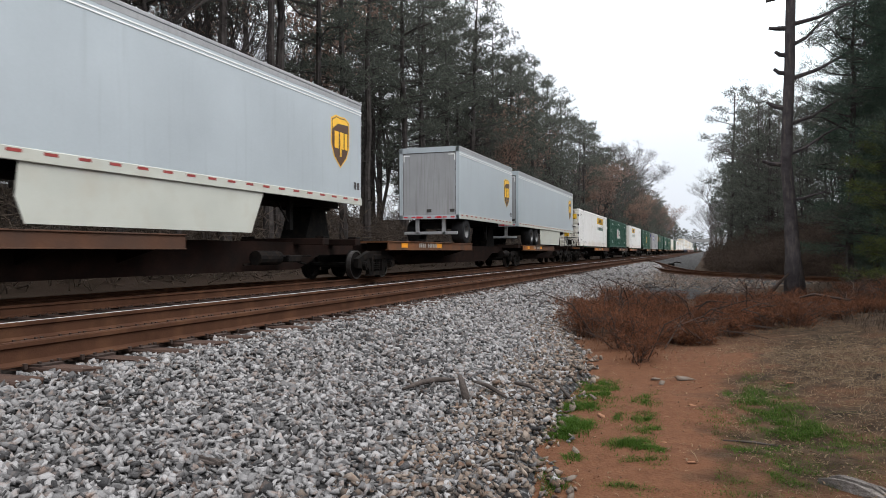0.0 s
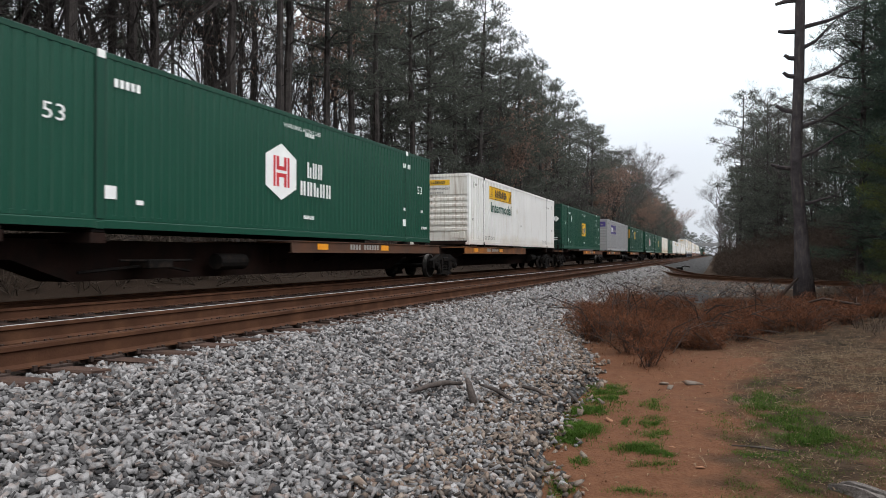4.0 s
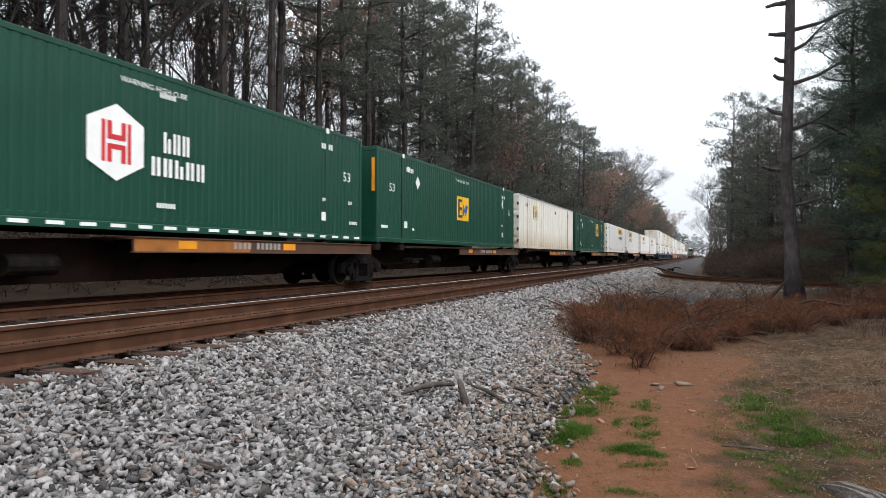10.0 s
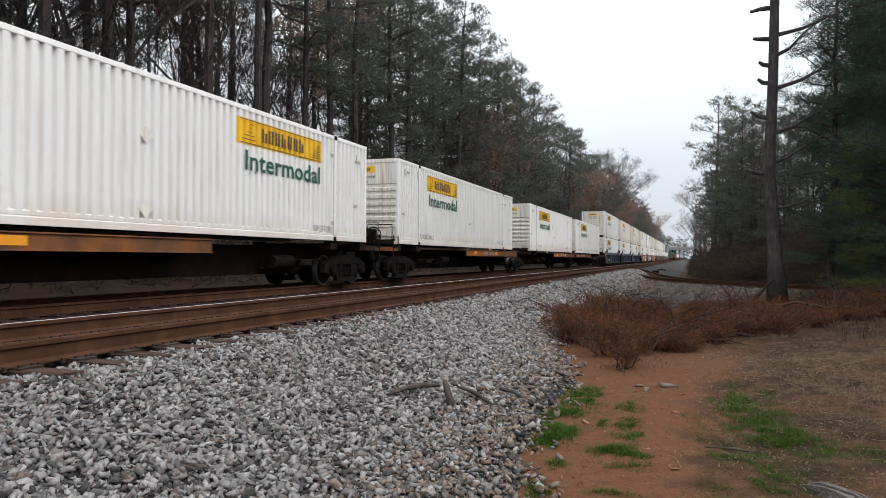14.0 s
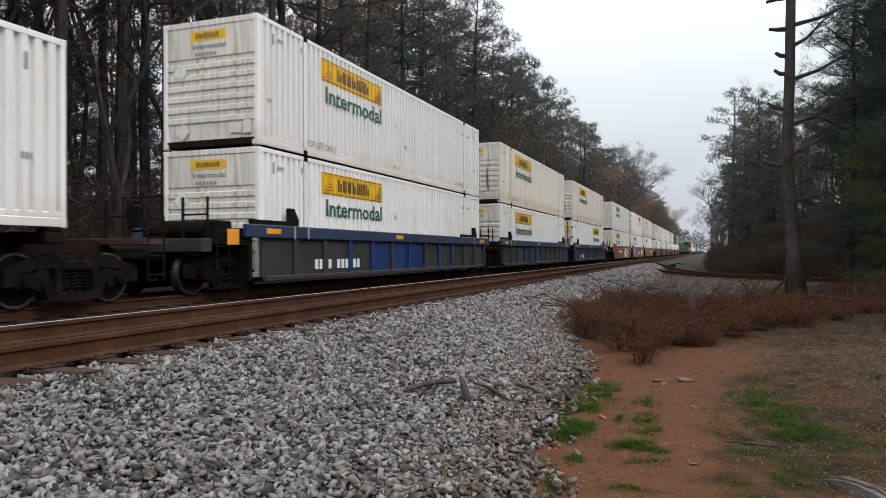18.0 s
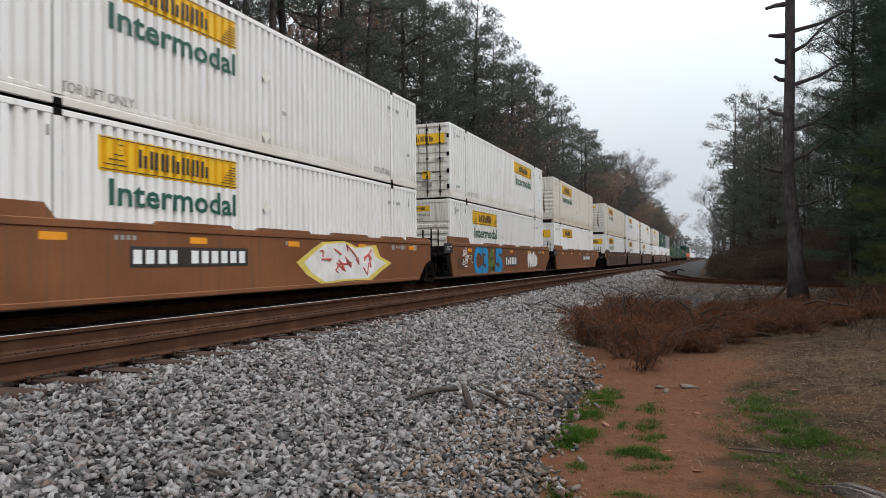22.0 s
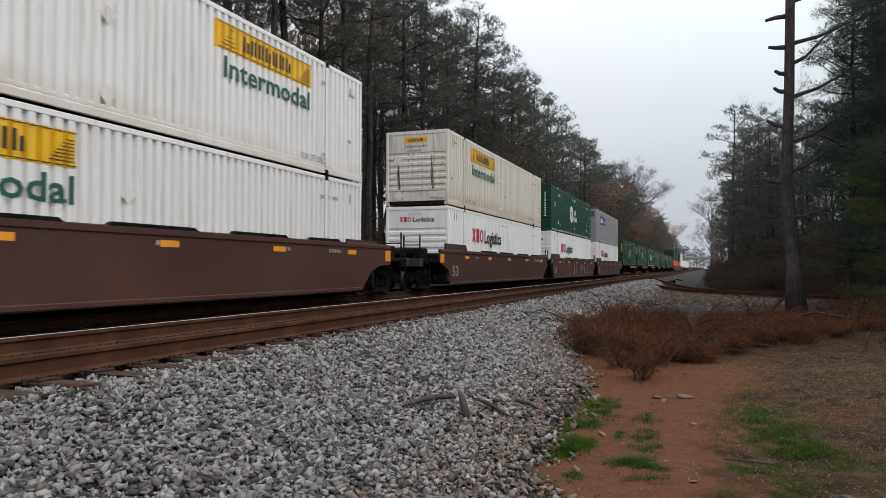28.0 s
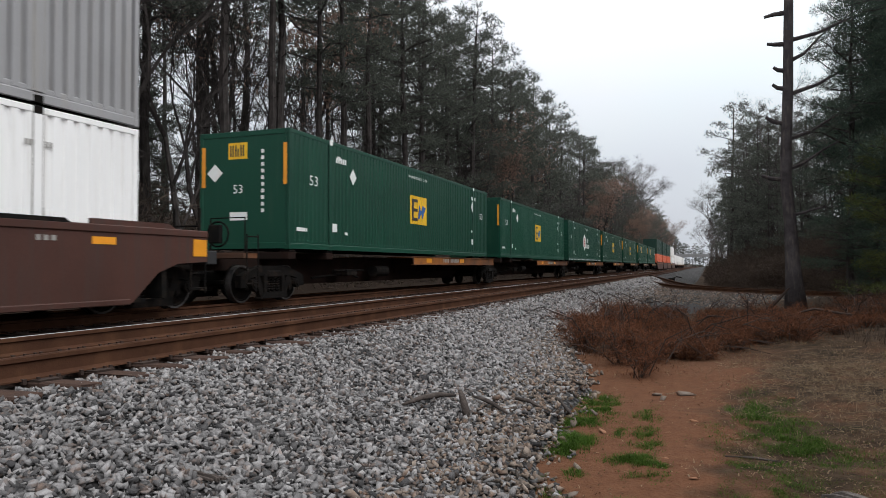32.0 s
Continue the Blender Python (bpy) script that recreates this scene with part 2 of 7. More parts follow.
STREAK = (6.0, 6.0, 0.35)
M = {
    "rail": surf("rail_rust", (0.062, 0.029, 0.017), 0.85, var=0.25, scale=2, fine=60, dirt=(0.095, 0.047, 0.025), amount=0.3),
    # worn rail top: the sky's sheen is put into a pale, barely metallic colour
    "railhead": surf("worn_rail_sheen", (0.5, 0.49, 0.48), 0.5, 0.35, var=0.08, bump=0.02),
    "tie": surf("tie_wood", (0.042, 0.027, 0.022), 0.9, var=0.4, scale=5, fine=40, bump=0.6, random_tint=0.6, dirt=(0.07, 0.042, 0.03), amount=0.4),
    "iron": surf("spike_iron", (0.035, 0.022, 0.017), 0.8, var=0.3, bump=0.3),
    "stone": surf("ballast_stone", (0.038, 0.037, 0.038), 0.88, var=0.35, scale=9, fine=120, bump=0.5, island=True, other=(0.35, 0.34, 0.337), dirt=(0.2, 0.14, 0.11), amount=0.24),
    "dirtystone": surf("dirty_ballast_stone", (0.05, 0.043, 0.038), 0.9, var=0.35, scale=9, fine=90, bump=0.3, island=True, other=(0.25, 0.205, 0.17), dirt=(0.15, 0.085, 0.055), amount=0.35),
    # bed: its dark base stands in for shade in the gaps between stones
    "bed": surf("ballast_bed", (0.026, 0.025, 0.025), 0.9, var=0.55, scale=13, fine=24, bump=1.0, dirt=(0.15, 0.147, 0.146), amount=0.36),
    # trackbed, darkstone: brown grime, darkened further as the shade under the train
    "trackbed": surf("shaded_grimy_ballast", (0.017, 0.0125, 0.01), 0.95, var=0.5, scale=9, fine=22, bump=1.0, dirt=(0.032, 0.023, 0.018), amount=0.4),
    "darkstone": surf("shaded_grimy_stone", (0.03, 0.024, 0.02), 0.9, var=0.4, scale=20, fine=90, bump=0.3, island=True, other=(0.1, 0.08, 0.068)),
    "dirt": surf("red_clay", (0.27, 0.135, 0.082), 0.95, var=0.25, scale=0.9, fine=30, bump=0.5, dirt=(0.19, 0.12, 0.075), amount=0.5),
    "litter": surf("leaf_litter", (0.036, 0.022, 0.013), 0.95, var=0.6, scale=3.4, fine=38, bump=1.0, dirt=(0.075, 0.05, 0.03), amount=0.4),
    "bark": surf("pine_bark", (0.046, 0.04, 0.038), 0.95, var=0.4, scale=2.5, fine=14, bump=1.0, dirt=(0.085, 0.075, 0.07), amount=0.25, streak=(2, 2, 0.4)),
    "deadbark": surf("dead_bark", (0.066, 0.058, 0.06), 0.95, var=0.35, scale=3, fine=18, bump=1.0, dirt=(0.12, 0.10, 0.09), amount=0.3, streak=(2, 2, 0.4)),
    "greybark": surf("grey_bark", (0.095, 0.086, 0.082), 0.9, var=0.25, scale=3, fine=16, bump=0.6),
    # needle: lifted and greyed, distance haze put into the foliage colour
    "needle": leafy("pine_needles", (0.06, 0.069, 0.059), (0.125, 0.132, 0.108)),
    "needle2": leafy("pine_needles_near", (0.036, 0.056, 0.048), (0.08, 0.108, 0.076)),
    "needle3": leafy("young_pine_needles", (0.06, 0.078, 0.024), (0.12, 0.135, 0.045)),
    # bud: paler and less red, with haze put into the colour
    "bud": leafy("red_buds", (0.19, 0.12, 0.096), (0.32, 0.22, 0.17)),
    "twig": leafy("brown_twigs", (0.042, 0.017, 0.0095), (0.2, 0.086, 0.045), 0.9),
    # scrub: brown-grey raised to hold the haze under the trees
    "scrub": leafy("dark_scrub", (0.046, 0.036, 0.03), (0.115, 0.09, 0.072), 0.9),
    "bramble": leafy("brown_scrub", (0.035, 0.026, 0.021), (0.1, 0.074, 0.058), 0.9),
    "cane": surf("dark_cane", (0.045, 0.032, 0.027), 0.9, var=0.4, scale=6, fine=30, bump=0.5, random_tint=0.3),
    "clod": leafy("clay_clods", (0.06, 0.022, 0.011), (0.2, 0.1, 0.058), 0.95),
    "grass": leafy("green_grass", (0.022, 0.055, 0.006), (0.08, 0.14, 0.02)),
    "straw": leafy("dry_grass", (0.07, 0.046, 0.028), (0.27, 0.2, 0.135), 0.9),
    "palestraw": leafy("pale_straw", (0.12, 0.085, 0.052), (0.34, 0.27, 0.185), 0.9),
    "drygreen": leafy("thin_grass", (0.034, 0.05, 0.01), (0.1, 0.095, 0.035), 0.9),
    "deadwood": surf("weathered_wood", (0.07, 0.058, 0.052), 0.9, var=0.4, scale=6, fine=30, bump=0.8),
    "greywood": surf("bleached_wood", (0.14, 0.125, 0.115), 0.9, var=0.45, scale=8, fine=40, bump=1.0, dirt=(0.05, 0.04, 0.035), amount=0.4, streak=(9, 1, 9)),
    "concrete": surf("concrete", (0.3, 0.3, 0.3), 0.85, var=0.12, scale=0.6, fine=8, bump=0.2),
    "white": surf("white_paint", (0.825, 0.815, 0.795), 0.45, var=0.04, scale=0.7, fine=30, bump=0.05, dirt=(0.56, 0.51, 0.44), amount=0.16, streak=STREAK, random_tint=-0.12),
    "whiteold": surf("aged_white_paint", (0.755, 0.715, 0.635), 0.5, var=0.07, scale=0.8, fine=30, bump=0.06, dirt=(0.5, 0.41, 0.3), amount=0.24, streak=STREAK, random_tint=-0.1),
    "whitedoor": surf("white_door_paint", (0.70, 0.68, 0.62), 0.5, var=0.1, scale=1.2, fine=30, bump=0.08, dirt=(0.36, 0.28, 0.2), amount=0.36, streak=STREAK),
    "cream": surf("cream_panel", (0.76, 0.73, 0.67), 0.4, var=0.05, scale=0.8, fine=25, bump=0.05, dirt=(0.6, 0.54, 0.45), amount=0.12, streak=STREAK),
    "xpo": surf("clean_white_paint", (0.84, 0.84, 0.83), 0.4, var=0.03, scale=0.7, bump=0.04, dirt=(0.6, 0.58, 0.54), amount=0.08, streak=STREAK),
    "green": surf("green_paint", (0.0035, 0.044, 0.0255), 0.5, var=0.16, scale=0.8, fine=30, bump=0.05, dirt=(0.015, 0.057, 0.035), amount=0.15, streak=STREAK, random_tint=0.3),
    "greendark": surf("dark_green_paint", (0.006, 0.036, 0.024), 0.5, var=0.2, scale=1.0, bump=0.06, dirt=(0.02, 0.03, 0.025), amount=0.4, streak=STREAK),
    "grey": surf("grey_paint", (0.30, 0.30, 0.305), 0.42, var=0.07, scale=0.8, fine=30, bump=0.05, dirt=(0.30, 0.29, 0.28), amount=0.22, streak=STREAK),
    "orangebox": surf("orange_paint", (0.62, 0.12, 0.05), 0.5, var=0.12, scale=0.8, bump=0.05),
    "trailer": surf("silver_trailer", (0.43, 0.475, 0.50), 0.38, 0.2, var=0.06, scale=0.6, fine=25, bump=0.04, dirt=(0.36, 0.39, 0.41), amount=0.1, streak=STREAK),
    "trailerdoor": surf("grey_trailer_door", (0.30, 0.305, 0.31), 0.5, var=0.1, scale=1.0, bump=0.05, dirt=(0.2, 0.2, 0.2), amount=0.3, streak=STREAK),
    "skirt": surf("pale_skirt", (0.45, 0.46, 0.41), 0.5, var=0.08, scale=0.8, bump=0.04, dirt=(0.40, 0.38, 0.32), amount=0.28),
    "tyre": surf("tyre_rubber", (0.02, 0.02, 0.021), 0.85, var=0.3, scale=6, bump=0.3),
    "rim": surf("steel_rim", (0.16, 0.16, 0.16), 0.4, 0.7, var=0.2, bump=0.1),
    # black, steel: grimy undergear, lowered further to hold the shade beneath the cars
    "black": surf("shaded_black_grime", (0.008, 0.0078, 0.0075), 0.7, var=0.35, scale=3, bump=0.2, dirt=(0.019, 0.015, 0.012), amount=0.35),
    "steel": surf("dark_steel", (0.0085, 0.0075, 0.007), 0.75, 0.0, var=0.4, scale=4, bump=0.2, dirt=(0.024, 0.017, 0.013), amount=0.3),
    "brightsteel": surf("bright_wheel_steel", (0.13, 0.12, 0.115), 0.5, 0.8, var=0.3, bump=0.05),
    "deck": surf("rusty_orange_deck", (0.23, 0.085, 0.026), 0.75, var=0.3, scale=0.8, fine=24, bump=0.2, dirt=(0.05, 0.03, 0.022), amount=0.62, random_tint=0.4, other=(0.06, 0.032, 0.022)),
    "rustorange": surf("faded_orange_paint", (0.34, 0.125, 0.028), 0.7, var=0.25, scale=1.2, fine=24, bump=0.15, dirt=(0.09, 0.042, 0.024), amount=0.42),
    # brown sill, also taken darker for the shade beneath the cars
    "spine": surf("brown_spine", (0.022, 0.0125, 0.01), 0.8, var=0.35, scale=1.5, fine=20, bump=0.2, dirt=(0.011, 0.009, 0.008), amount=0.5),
    "welltan": surf("tan_brown_car", (0.19, 0.074, 0.029), 0.6, var=0.16, scale=0.9, fine=25, bump=0.08, dirt=(0.12, 0.062, 0.036), amount=0.3, streak=STREAK),
    "wellred": surf("red_brown_car", (0.066, 0.0275, 0.02), 0.6, var=0.18, scale=0.9, fine=25, bump=0.08, dirt=(0.05, 0.032, 0.027), amount=0.35, streak=STREAK),
    "wellblue": surf("blue_chord", (0.013, 0.031, 0.085), 0.55, var=0.25, scale=1.0, bump=0.06, dirt=(0.035, 0.035, 0.04), amount=0.45, streak=STREAK),
    "bluepanel": surf("blue_panel", (0.008, 0.03, 0.125), 0.5, var=0.2, scale=1.0, bump=0.06, dirt=(0.02, 0.03, 0.06), amount=0.3),
    "wellgrey": surf("sooty_panel", (0.036, 0.036, 0.038), 0.65, var=0.25, scale=1.2, bump=0.1, dirt=(0.025, 0.024, 0.024), amount=0.4, streak=STREAK),
    "yellow": surf("yellow_sign", (0.78, 0.46, 0.015), 0.45, var=0.06, scale=1.5, bump=0.03, dirt=(0.55, 0.36, 0.05), amount=0.15, streak=STREAK),
    "orangemark": surf("orange_reflector", (0.75, 0.30, 0.02), 0.4, var=0.1, bump=0.02),
    "maroon": surf("maroon_tape", (0.26, 0.035, 0.03), 0.5, var=0.2, bump=0),
    "ruststain": surf("rust_stain", (0.16, 0.085, 0.05), 0.85, var=0.4, scale=4, bump=0.1, dirt=(0.4, 0.34, 0.27), amount=0.5, streak=STREAK),
    "ink": surf("dark_ink", (0.035, 0.03, 0.028), 0.5, var=0.1, bump=0),
    "greenink": surf("green_ink", (0.016, 0.085, 0.06), 0.5, var=0.1, bump=0),
    "stencilink": surf("worn_stencil_ink", (0.14, 0.13, 0.12), 0.6, var=0.3, scale=9, bump=0, dirt=(0.45, 0.43, 0.4), amount=0.4),
    "greyink": surf("grey_ink", (0.30, 0.29, 0.27), 0.5, var=0.15, bump=0),
    "whiteink": surf("white_ink", (0.78, 0.79, 0.77), 0.5, var=0.06, bump=0),
    "redink": surf("red_ink", (0.52, 0.025, 0.03), 0.5, var=0.08, bump=0),
    "blueink": surf("blue_ink", (0.02, 0.10, 0.35), 0.5, var=0.08, bump=0),
    "purple": surf("purple_panel", (0.055, 0.035, 0.19), 0.45, var=0.1, bump=0.02),
    "shieldbrown": surf("shield_brown", (0.075, 0.035, 0.018), 0.4, var=0.1, bump=0),
    "gold": surf("shield_gold", (0.82, 0.47, 0.03), 0.4, var=0.1, bump=0),
    "sprayblue": surf("spray_blue", (0.02, 0.26, 0.55), 0.55, var=0.15, bump=0),
    "spraygreen": surf("spray_green", (0.10, 0.15, 0.03), 0.55, var=0.15, bump=0),
    "spraywhite": surf("spray_white", (0.72, 0.70, 0.68), 0.55, var=0.15, bump=0),
    "sprayred": surf("spray_red", (0.52, 0.10, 0.08), 0.55, var=0.15, bump=0),
    "sprayyellow": surf("spray_yellow", (0.70, 0.55, 0.12), 0.55, var=0.15, bump=0),
}


def low_stain(m, col, top):
    """Splashed road dirt that clings to the foot of a side, with a ragged edge."""
    n, l = m.node_tree.nodes, m.node_tree.links
    bs = n["Principled BSDF"]
    was_ = bs.inputs["Base Color"].links[0].from_socket
    t, s_, z, a, r, k = (n.new("ShaderNode" + q) for q in ("TexCoord", "TexNoise", "SeparateXYZ", "Math", "MapRange", "Mix"))
    s_.inputs["Scale"].default_value, s_.inputs["Detail"].default_value = 0.9, 6
    l.new(t.outputs["Object"], s_.inputs["Vector"])
    l.new(t.outputs["Object"], z.inputs[0])
    a.operation = "MULTIPLY_ADD"
    l.new(s_.outputs[0], a.inputs[0])
    a.inputs[1].default_value = -0.9
    l.new(z.outputs["Z"], a.inputs[2])
    r.inputs[1].default_value, r.inputs[2].default_value, r.inputs[3].default_value, r.inputs[4].default_value = -0.45, top - 0.45, 0.75, 0.0
    l.new(a.outputs[0], r.inputs[0])
    k.data_type = "RGBA"
    l.new(r.outputs[0], k.inputs[0])
    l.new(was_, k.inputs[6])
    k.inputs[7].default_value = (*col, 1)
    l.new(k.outputs[2], bs.inputs["Base Color"])


low_stain(M["cream"], (0.5, 0.4, 0.26), 1.1)
low_stain(M["white"], (0.58, 0.52, 0.44), 0.5)
low_stain(M["whiteold"], (0.5, 0.4, 0.28), 0.7)
for k, v in (("green", 0.3), ("greendark", 0.3), ("grey", 0.3), ("trailer", 0.3), ("wellred", 0.3), ("welltan", 0.3), ("steel", 0.06), ("black", 0.05), ("spine", 0.05)):
    M[k].node_tree.nodes["Principled BSDF"].inputs["Specular IOR Level"].default_value = v

# ---- the setting: ground, ballast, tracks, overpass ----
FAR_X, NEAR_X = -10.56, -5.69  # track centres; the far track carries the train
NEAR_Z = 0.11                  # the near rails lie a hand higher than the far ones


def toe(y):
    """Where the ballast shoulder meets the clay."""
    return float(np.interp(y, (-15, 0, 4.7, 5.7, 6.9, 9.2, 12.6, 20, 45, 70), (-0.8, -1.0, -1.22, -1.32, -1.44, -1.5, -2.25, -2.6, -2.6, -1.2))) + 0.12 * fbm(0, y, 1.3, 3.1)


SPUR = [(-5.6, 66), (-4.0, 57), (-1.9, 48.5), (0.4, 44.2), (2.8, 41.6), (6.4, 38.6), (11.0, 35.6), (18, 32.6)]
SPUR_Z = (0.05, -0.1, -0.36, -0.44, -0.48, -0.5, -0.5, -0.45)


def spline(pts, n=8):
    """A smooth line through points."""
    out = []
    p = [np.array(q, float) for q in pts]
    p = [2 * p[0] - p[1]] + p + [2 * p[-1] - p[-2]]
    for i in range(1, len(p) - 2):
        for k in range(n):
            t = k / n
            out.append(0.5 * (2 * p[i] + (p[i + 1] - p[i - 1]) * t + (2 * p[i - 1] - 5 * p[i] + 4 * p[i + 1] - p[i + 2]) * t * t
                              + (3 * p[i] - p[i - 1] - 3 * p[i + 1] + p[i + 2]) * t ** 3))
    out.append(p[-2])
    return out


SPUR_SECTION = ((-3.2, -0.75), (-1.6, -0.22), (1.6, -0.22), (2.6, -0.32), (6.0, -0.4), (10.5, -0.62))  # across the siding: metres, drop
spur_line = spline([(x, y, z) for (x, y), z in zip(SPUR, SPUR_Z)])
spur_xy = np.array([(p[0], p[1]) for p in spur_line])


def ground_z(x, y):
    z = float(np.interp(x, (-400, -120, -45, -30, -22, -15.5, -13.8, -3, -0.5, 1.2, 3.0, 5.5, 9.0, 20, 60, 400),
                        (14, 10, 5.5, 3.2, 1.4, -0.35, -0.75, -0.80, -0.78, -0.74, -0.58, -0.38, -0.1, 0.9, 3, 6)))
    if x > -3:  # the cutting on the right falls away towards the spur
        z -= 0.25 * max(0.0, min(1.0, (y - 18) / 15)) * max(0.0, min(1.0, (8 - x) / 5)) * (1 if y < 70 else 0.4)
    if x > 0:  # the far side of the siding lies in a cutting
        z += float(np.interp(y, (32, 50), (0, 1))) * float(np.interp(x, (0, 2.7, 6, 12, 28), (0, 0.7, 2.4, 4.6, 8)) if y > 58 else np.interp(x, (2, 4.5, 8, 14, 30), (0, 0.7, 2.4, 4.6, 8)))
    if 24 < y < 70 and -8 < x < 30:  # a level bench on both sides of the siding
        far = np.hypot(spur_xy[:, 0] - x, spur_xy[:, 1] - y)
        k = int(far.argmin())
        z = min(z, float(spur_line[k][2]) - 0.72 + 0.75 * max(0.0, float(far[k]) - 3.4))
    z += 0.05 * fbm(x, y, 0.5) + 0.02 * fbm(x, y, 2.2, 5.0)
    return z


def sheet(name, xs, ys, height, material, keep=None):
    vs = np.array([(x, y, height(x, y)) for y in ys for x in xs])
    n = len(xs)
    fs = [(j * n + i, j * n + i + 1, (j + 1) * n + i + 1, (j + 1) * n + i) for j in range(len(ys) - 1) for i in range(n - 1)
          if keep is None or keep(xs[i], ys[j])]
    return new(name, mesh_np(name, vs, np.array(fs), material, True))


GX = [-900, -400, -200, -120, -70, -45, -32, -24, -19, -16.5, -15, -13.8, -12, -8, -5, -3.4] + [-3 + 0.2 * i for i in range(41)] + \
     [5.6, 6.4, 7.4, 8.6, 10, 12, 15, 20, 28, 40, 70, 120, 250, 500, 900]
GY = [-600, -200, -80, -40, -20, -10, -4] + [0.25 * i for i in range(-8, 75)] + [19 + 1.0 * i for i in range(16)] + \
     [36, 39, 43, 48, 54, 62, 72, 85, 100, 130, 170, 230, 320, 450, 700, 1100, 2000, 4000]
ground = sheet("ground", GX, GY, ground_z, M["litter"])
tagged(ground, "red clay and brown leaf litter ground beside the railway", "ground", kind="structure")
# the clay path and bare clay are a mix by place in the ground's own material
gm = M["litter"].node_tree
gn, gl = gm.nodes, gm.links
gb = gn["Principled BSDF"]
was = gb.inputs["Base Color"].links[0].from_socket
gt = gn.new("ShaderNodeTexCoord")
gs = gn.new("ShaderNodeSeparateXYZ")
gl.new(gt.outputs["Object"], gs.inputs[0])
wob = gn.new("ShaderNodeTexNoise")
wob.inputs["Scale"].default_value, wob.inputs["Detail"].default_value = 1.6, 9
gl.new(gt.outputs["Object"], wob.inputs["Vector"])


def gmath(op, a, b):
    k = gn.new("ShaderNodeMath")
    k.operation, k.use_clamp = op, op == "MULTIPLY"
    for s, v in zip(k.inputs, (a, b)):
        if isinstance(v, (int, float)):
            s.default_value = v
        else:
            gl.new(v, s)
    return k.outputs[0]


def grange(v, a, b, c, d):
    k = gn.new("ShaderNodeMapRange")
    for i, q in enumerate((a, b, c, d)):
        k.inputs[i + 1].default_value = q
    gl.new(v, k.inputs[0])
    return k.outputs[0]


# distance from the middle of the path, which leads from beside the camera to the brush
edge = grange(gs.outputs["Y"], 8.2, 11.5, -0.02, 0.75)
off = gmath("ADD", gmath("SUBTRACT", gs.outputs["X"], edge), grange(wob.outputs[0], 0.25, 0.75, -0.5, 0.5))
bare = gmath("MULTIPLY", grange(off, -0.1, 0.4, 1.0, 0.0), grange(gs.outputs["Y"], 11.5, 14.5, 1.0, 0.0))
spots_ = gn.new("ShaderNodeTexNoise")
spots_.inputs["Scale"].default_value, spots_.inputs["Detail"].default_value = 1.3, 10
gl.new(gt.outputs["Object"], spots_.inputs["Vector"])
bare = gmath("MAXIMUM", bare, gmath("MULTIPLY", grange(spots_.outputs[0], 0.5, 0.68, 0.0, 0.8), grange(gs.outputs["Y"], 12, 15, 1.0, 0.0)))
claycol = gn.new("ShaderNodeMix")
claycol.data_type = "RGBA"
fineclay = gn.new("ShaderNodeTexNoise")
fineclay.inputs["Scale"].default_value, fineclay.inputs["Detail"].default_value, fineclay.inputs["Roughness"].default_value = 9, 12, 0.75
gl.new(gt.outputs["Object"], fineclay.inputs["Vector"])
gl.new(grange(fineclay.outputs[0], 0.22, 0.78, 0.0, 1.0), claycol.inputs[0])
claycol.inputs[6].default_value, claycol.inputs[7].default_value = (0.062, 0.0255, 0.0125, 1), (0.135, 0.064, 0.035, 1)
blend = gn.new("ShaderNodeMix")
blend.data_type = "RGBA"
gl.new(bare, blend.inputs[0])
gl.new(was, blend.inputs[6])
gl.new(claycol.outputs[2], blend.inputs[7])
bank_shade = gn.new("ShaderNodeMix")  # the wood's shade on the far bank, put into the ground colour
bank_shade.data_type = "RGBA"
gl.new(grange(gs.outputs["X"], -14.5, -12.5, 1.0, 0.0), bank_shade.inputs[0])
gl.new(blend.outputs[2], bank_shade.inputs[6])
bank_shade.inputs[7].default_value = (0.032, 0.022, 0.016, 1)
gl.new(bank_shade.outputs[2], gb.inputs["Base Color"])


def bed_z(x, y):
    """Top of the ballast: flat under both tracks, then a shoulder down to the clay."""
    t = toe(y)
    z = float(np.interp(x, (-14.6, -13.0, -12.4, -8.9, -7.4, -4.45, -4.1, t, t + 0.25),
                        (-0.85, -0.24, -0.2, -0.2, -0.13, -0.125, -0.145, -0.72, -0.95)))
    return z + 0.025 * fbm(x, y, 1.7, 9.0) * (1 if x > -4.3 else 0.3)


BX = [-4.66, -4.5] + [-4.3 + 0.16 * i for i in range(26)]
TX = [-14.6, -13.6, -13.0, -12.4, -11.5, -10.5, -9.5, -8.6, -7.9, -7.2, -6.5, -5.7, -5, -4.66]
BY = [-60, -30, -14, -7, -3] + [-1 + 0.3 * i for i in range(110)] + [33, 36, 40, 45, 52, 60, 72, 90, 120, 170, 240, 350, 600, 1200, 2500]
ballast = sheet("ballast_bed", BX, BY, bed_z, M["bed"])
tagged(ballast, "grey crushed-stone ballast shoulder beside the rails", "ballast", kind="structure")
tagged(sheet("track_bed", TX, BY, bed_z, M["trackbed"]), "grimy brown ballast under the two tracks, darkened for train shade", "ballast", kind="structure")

g = Geo()  # ballast under the spur
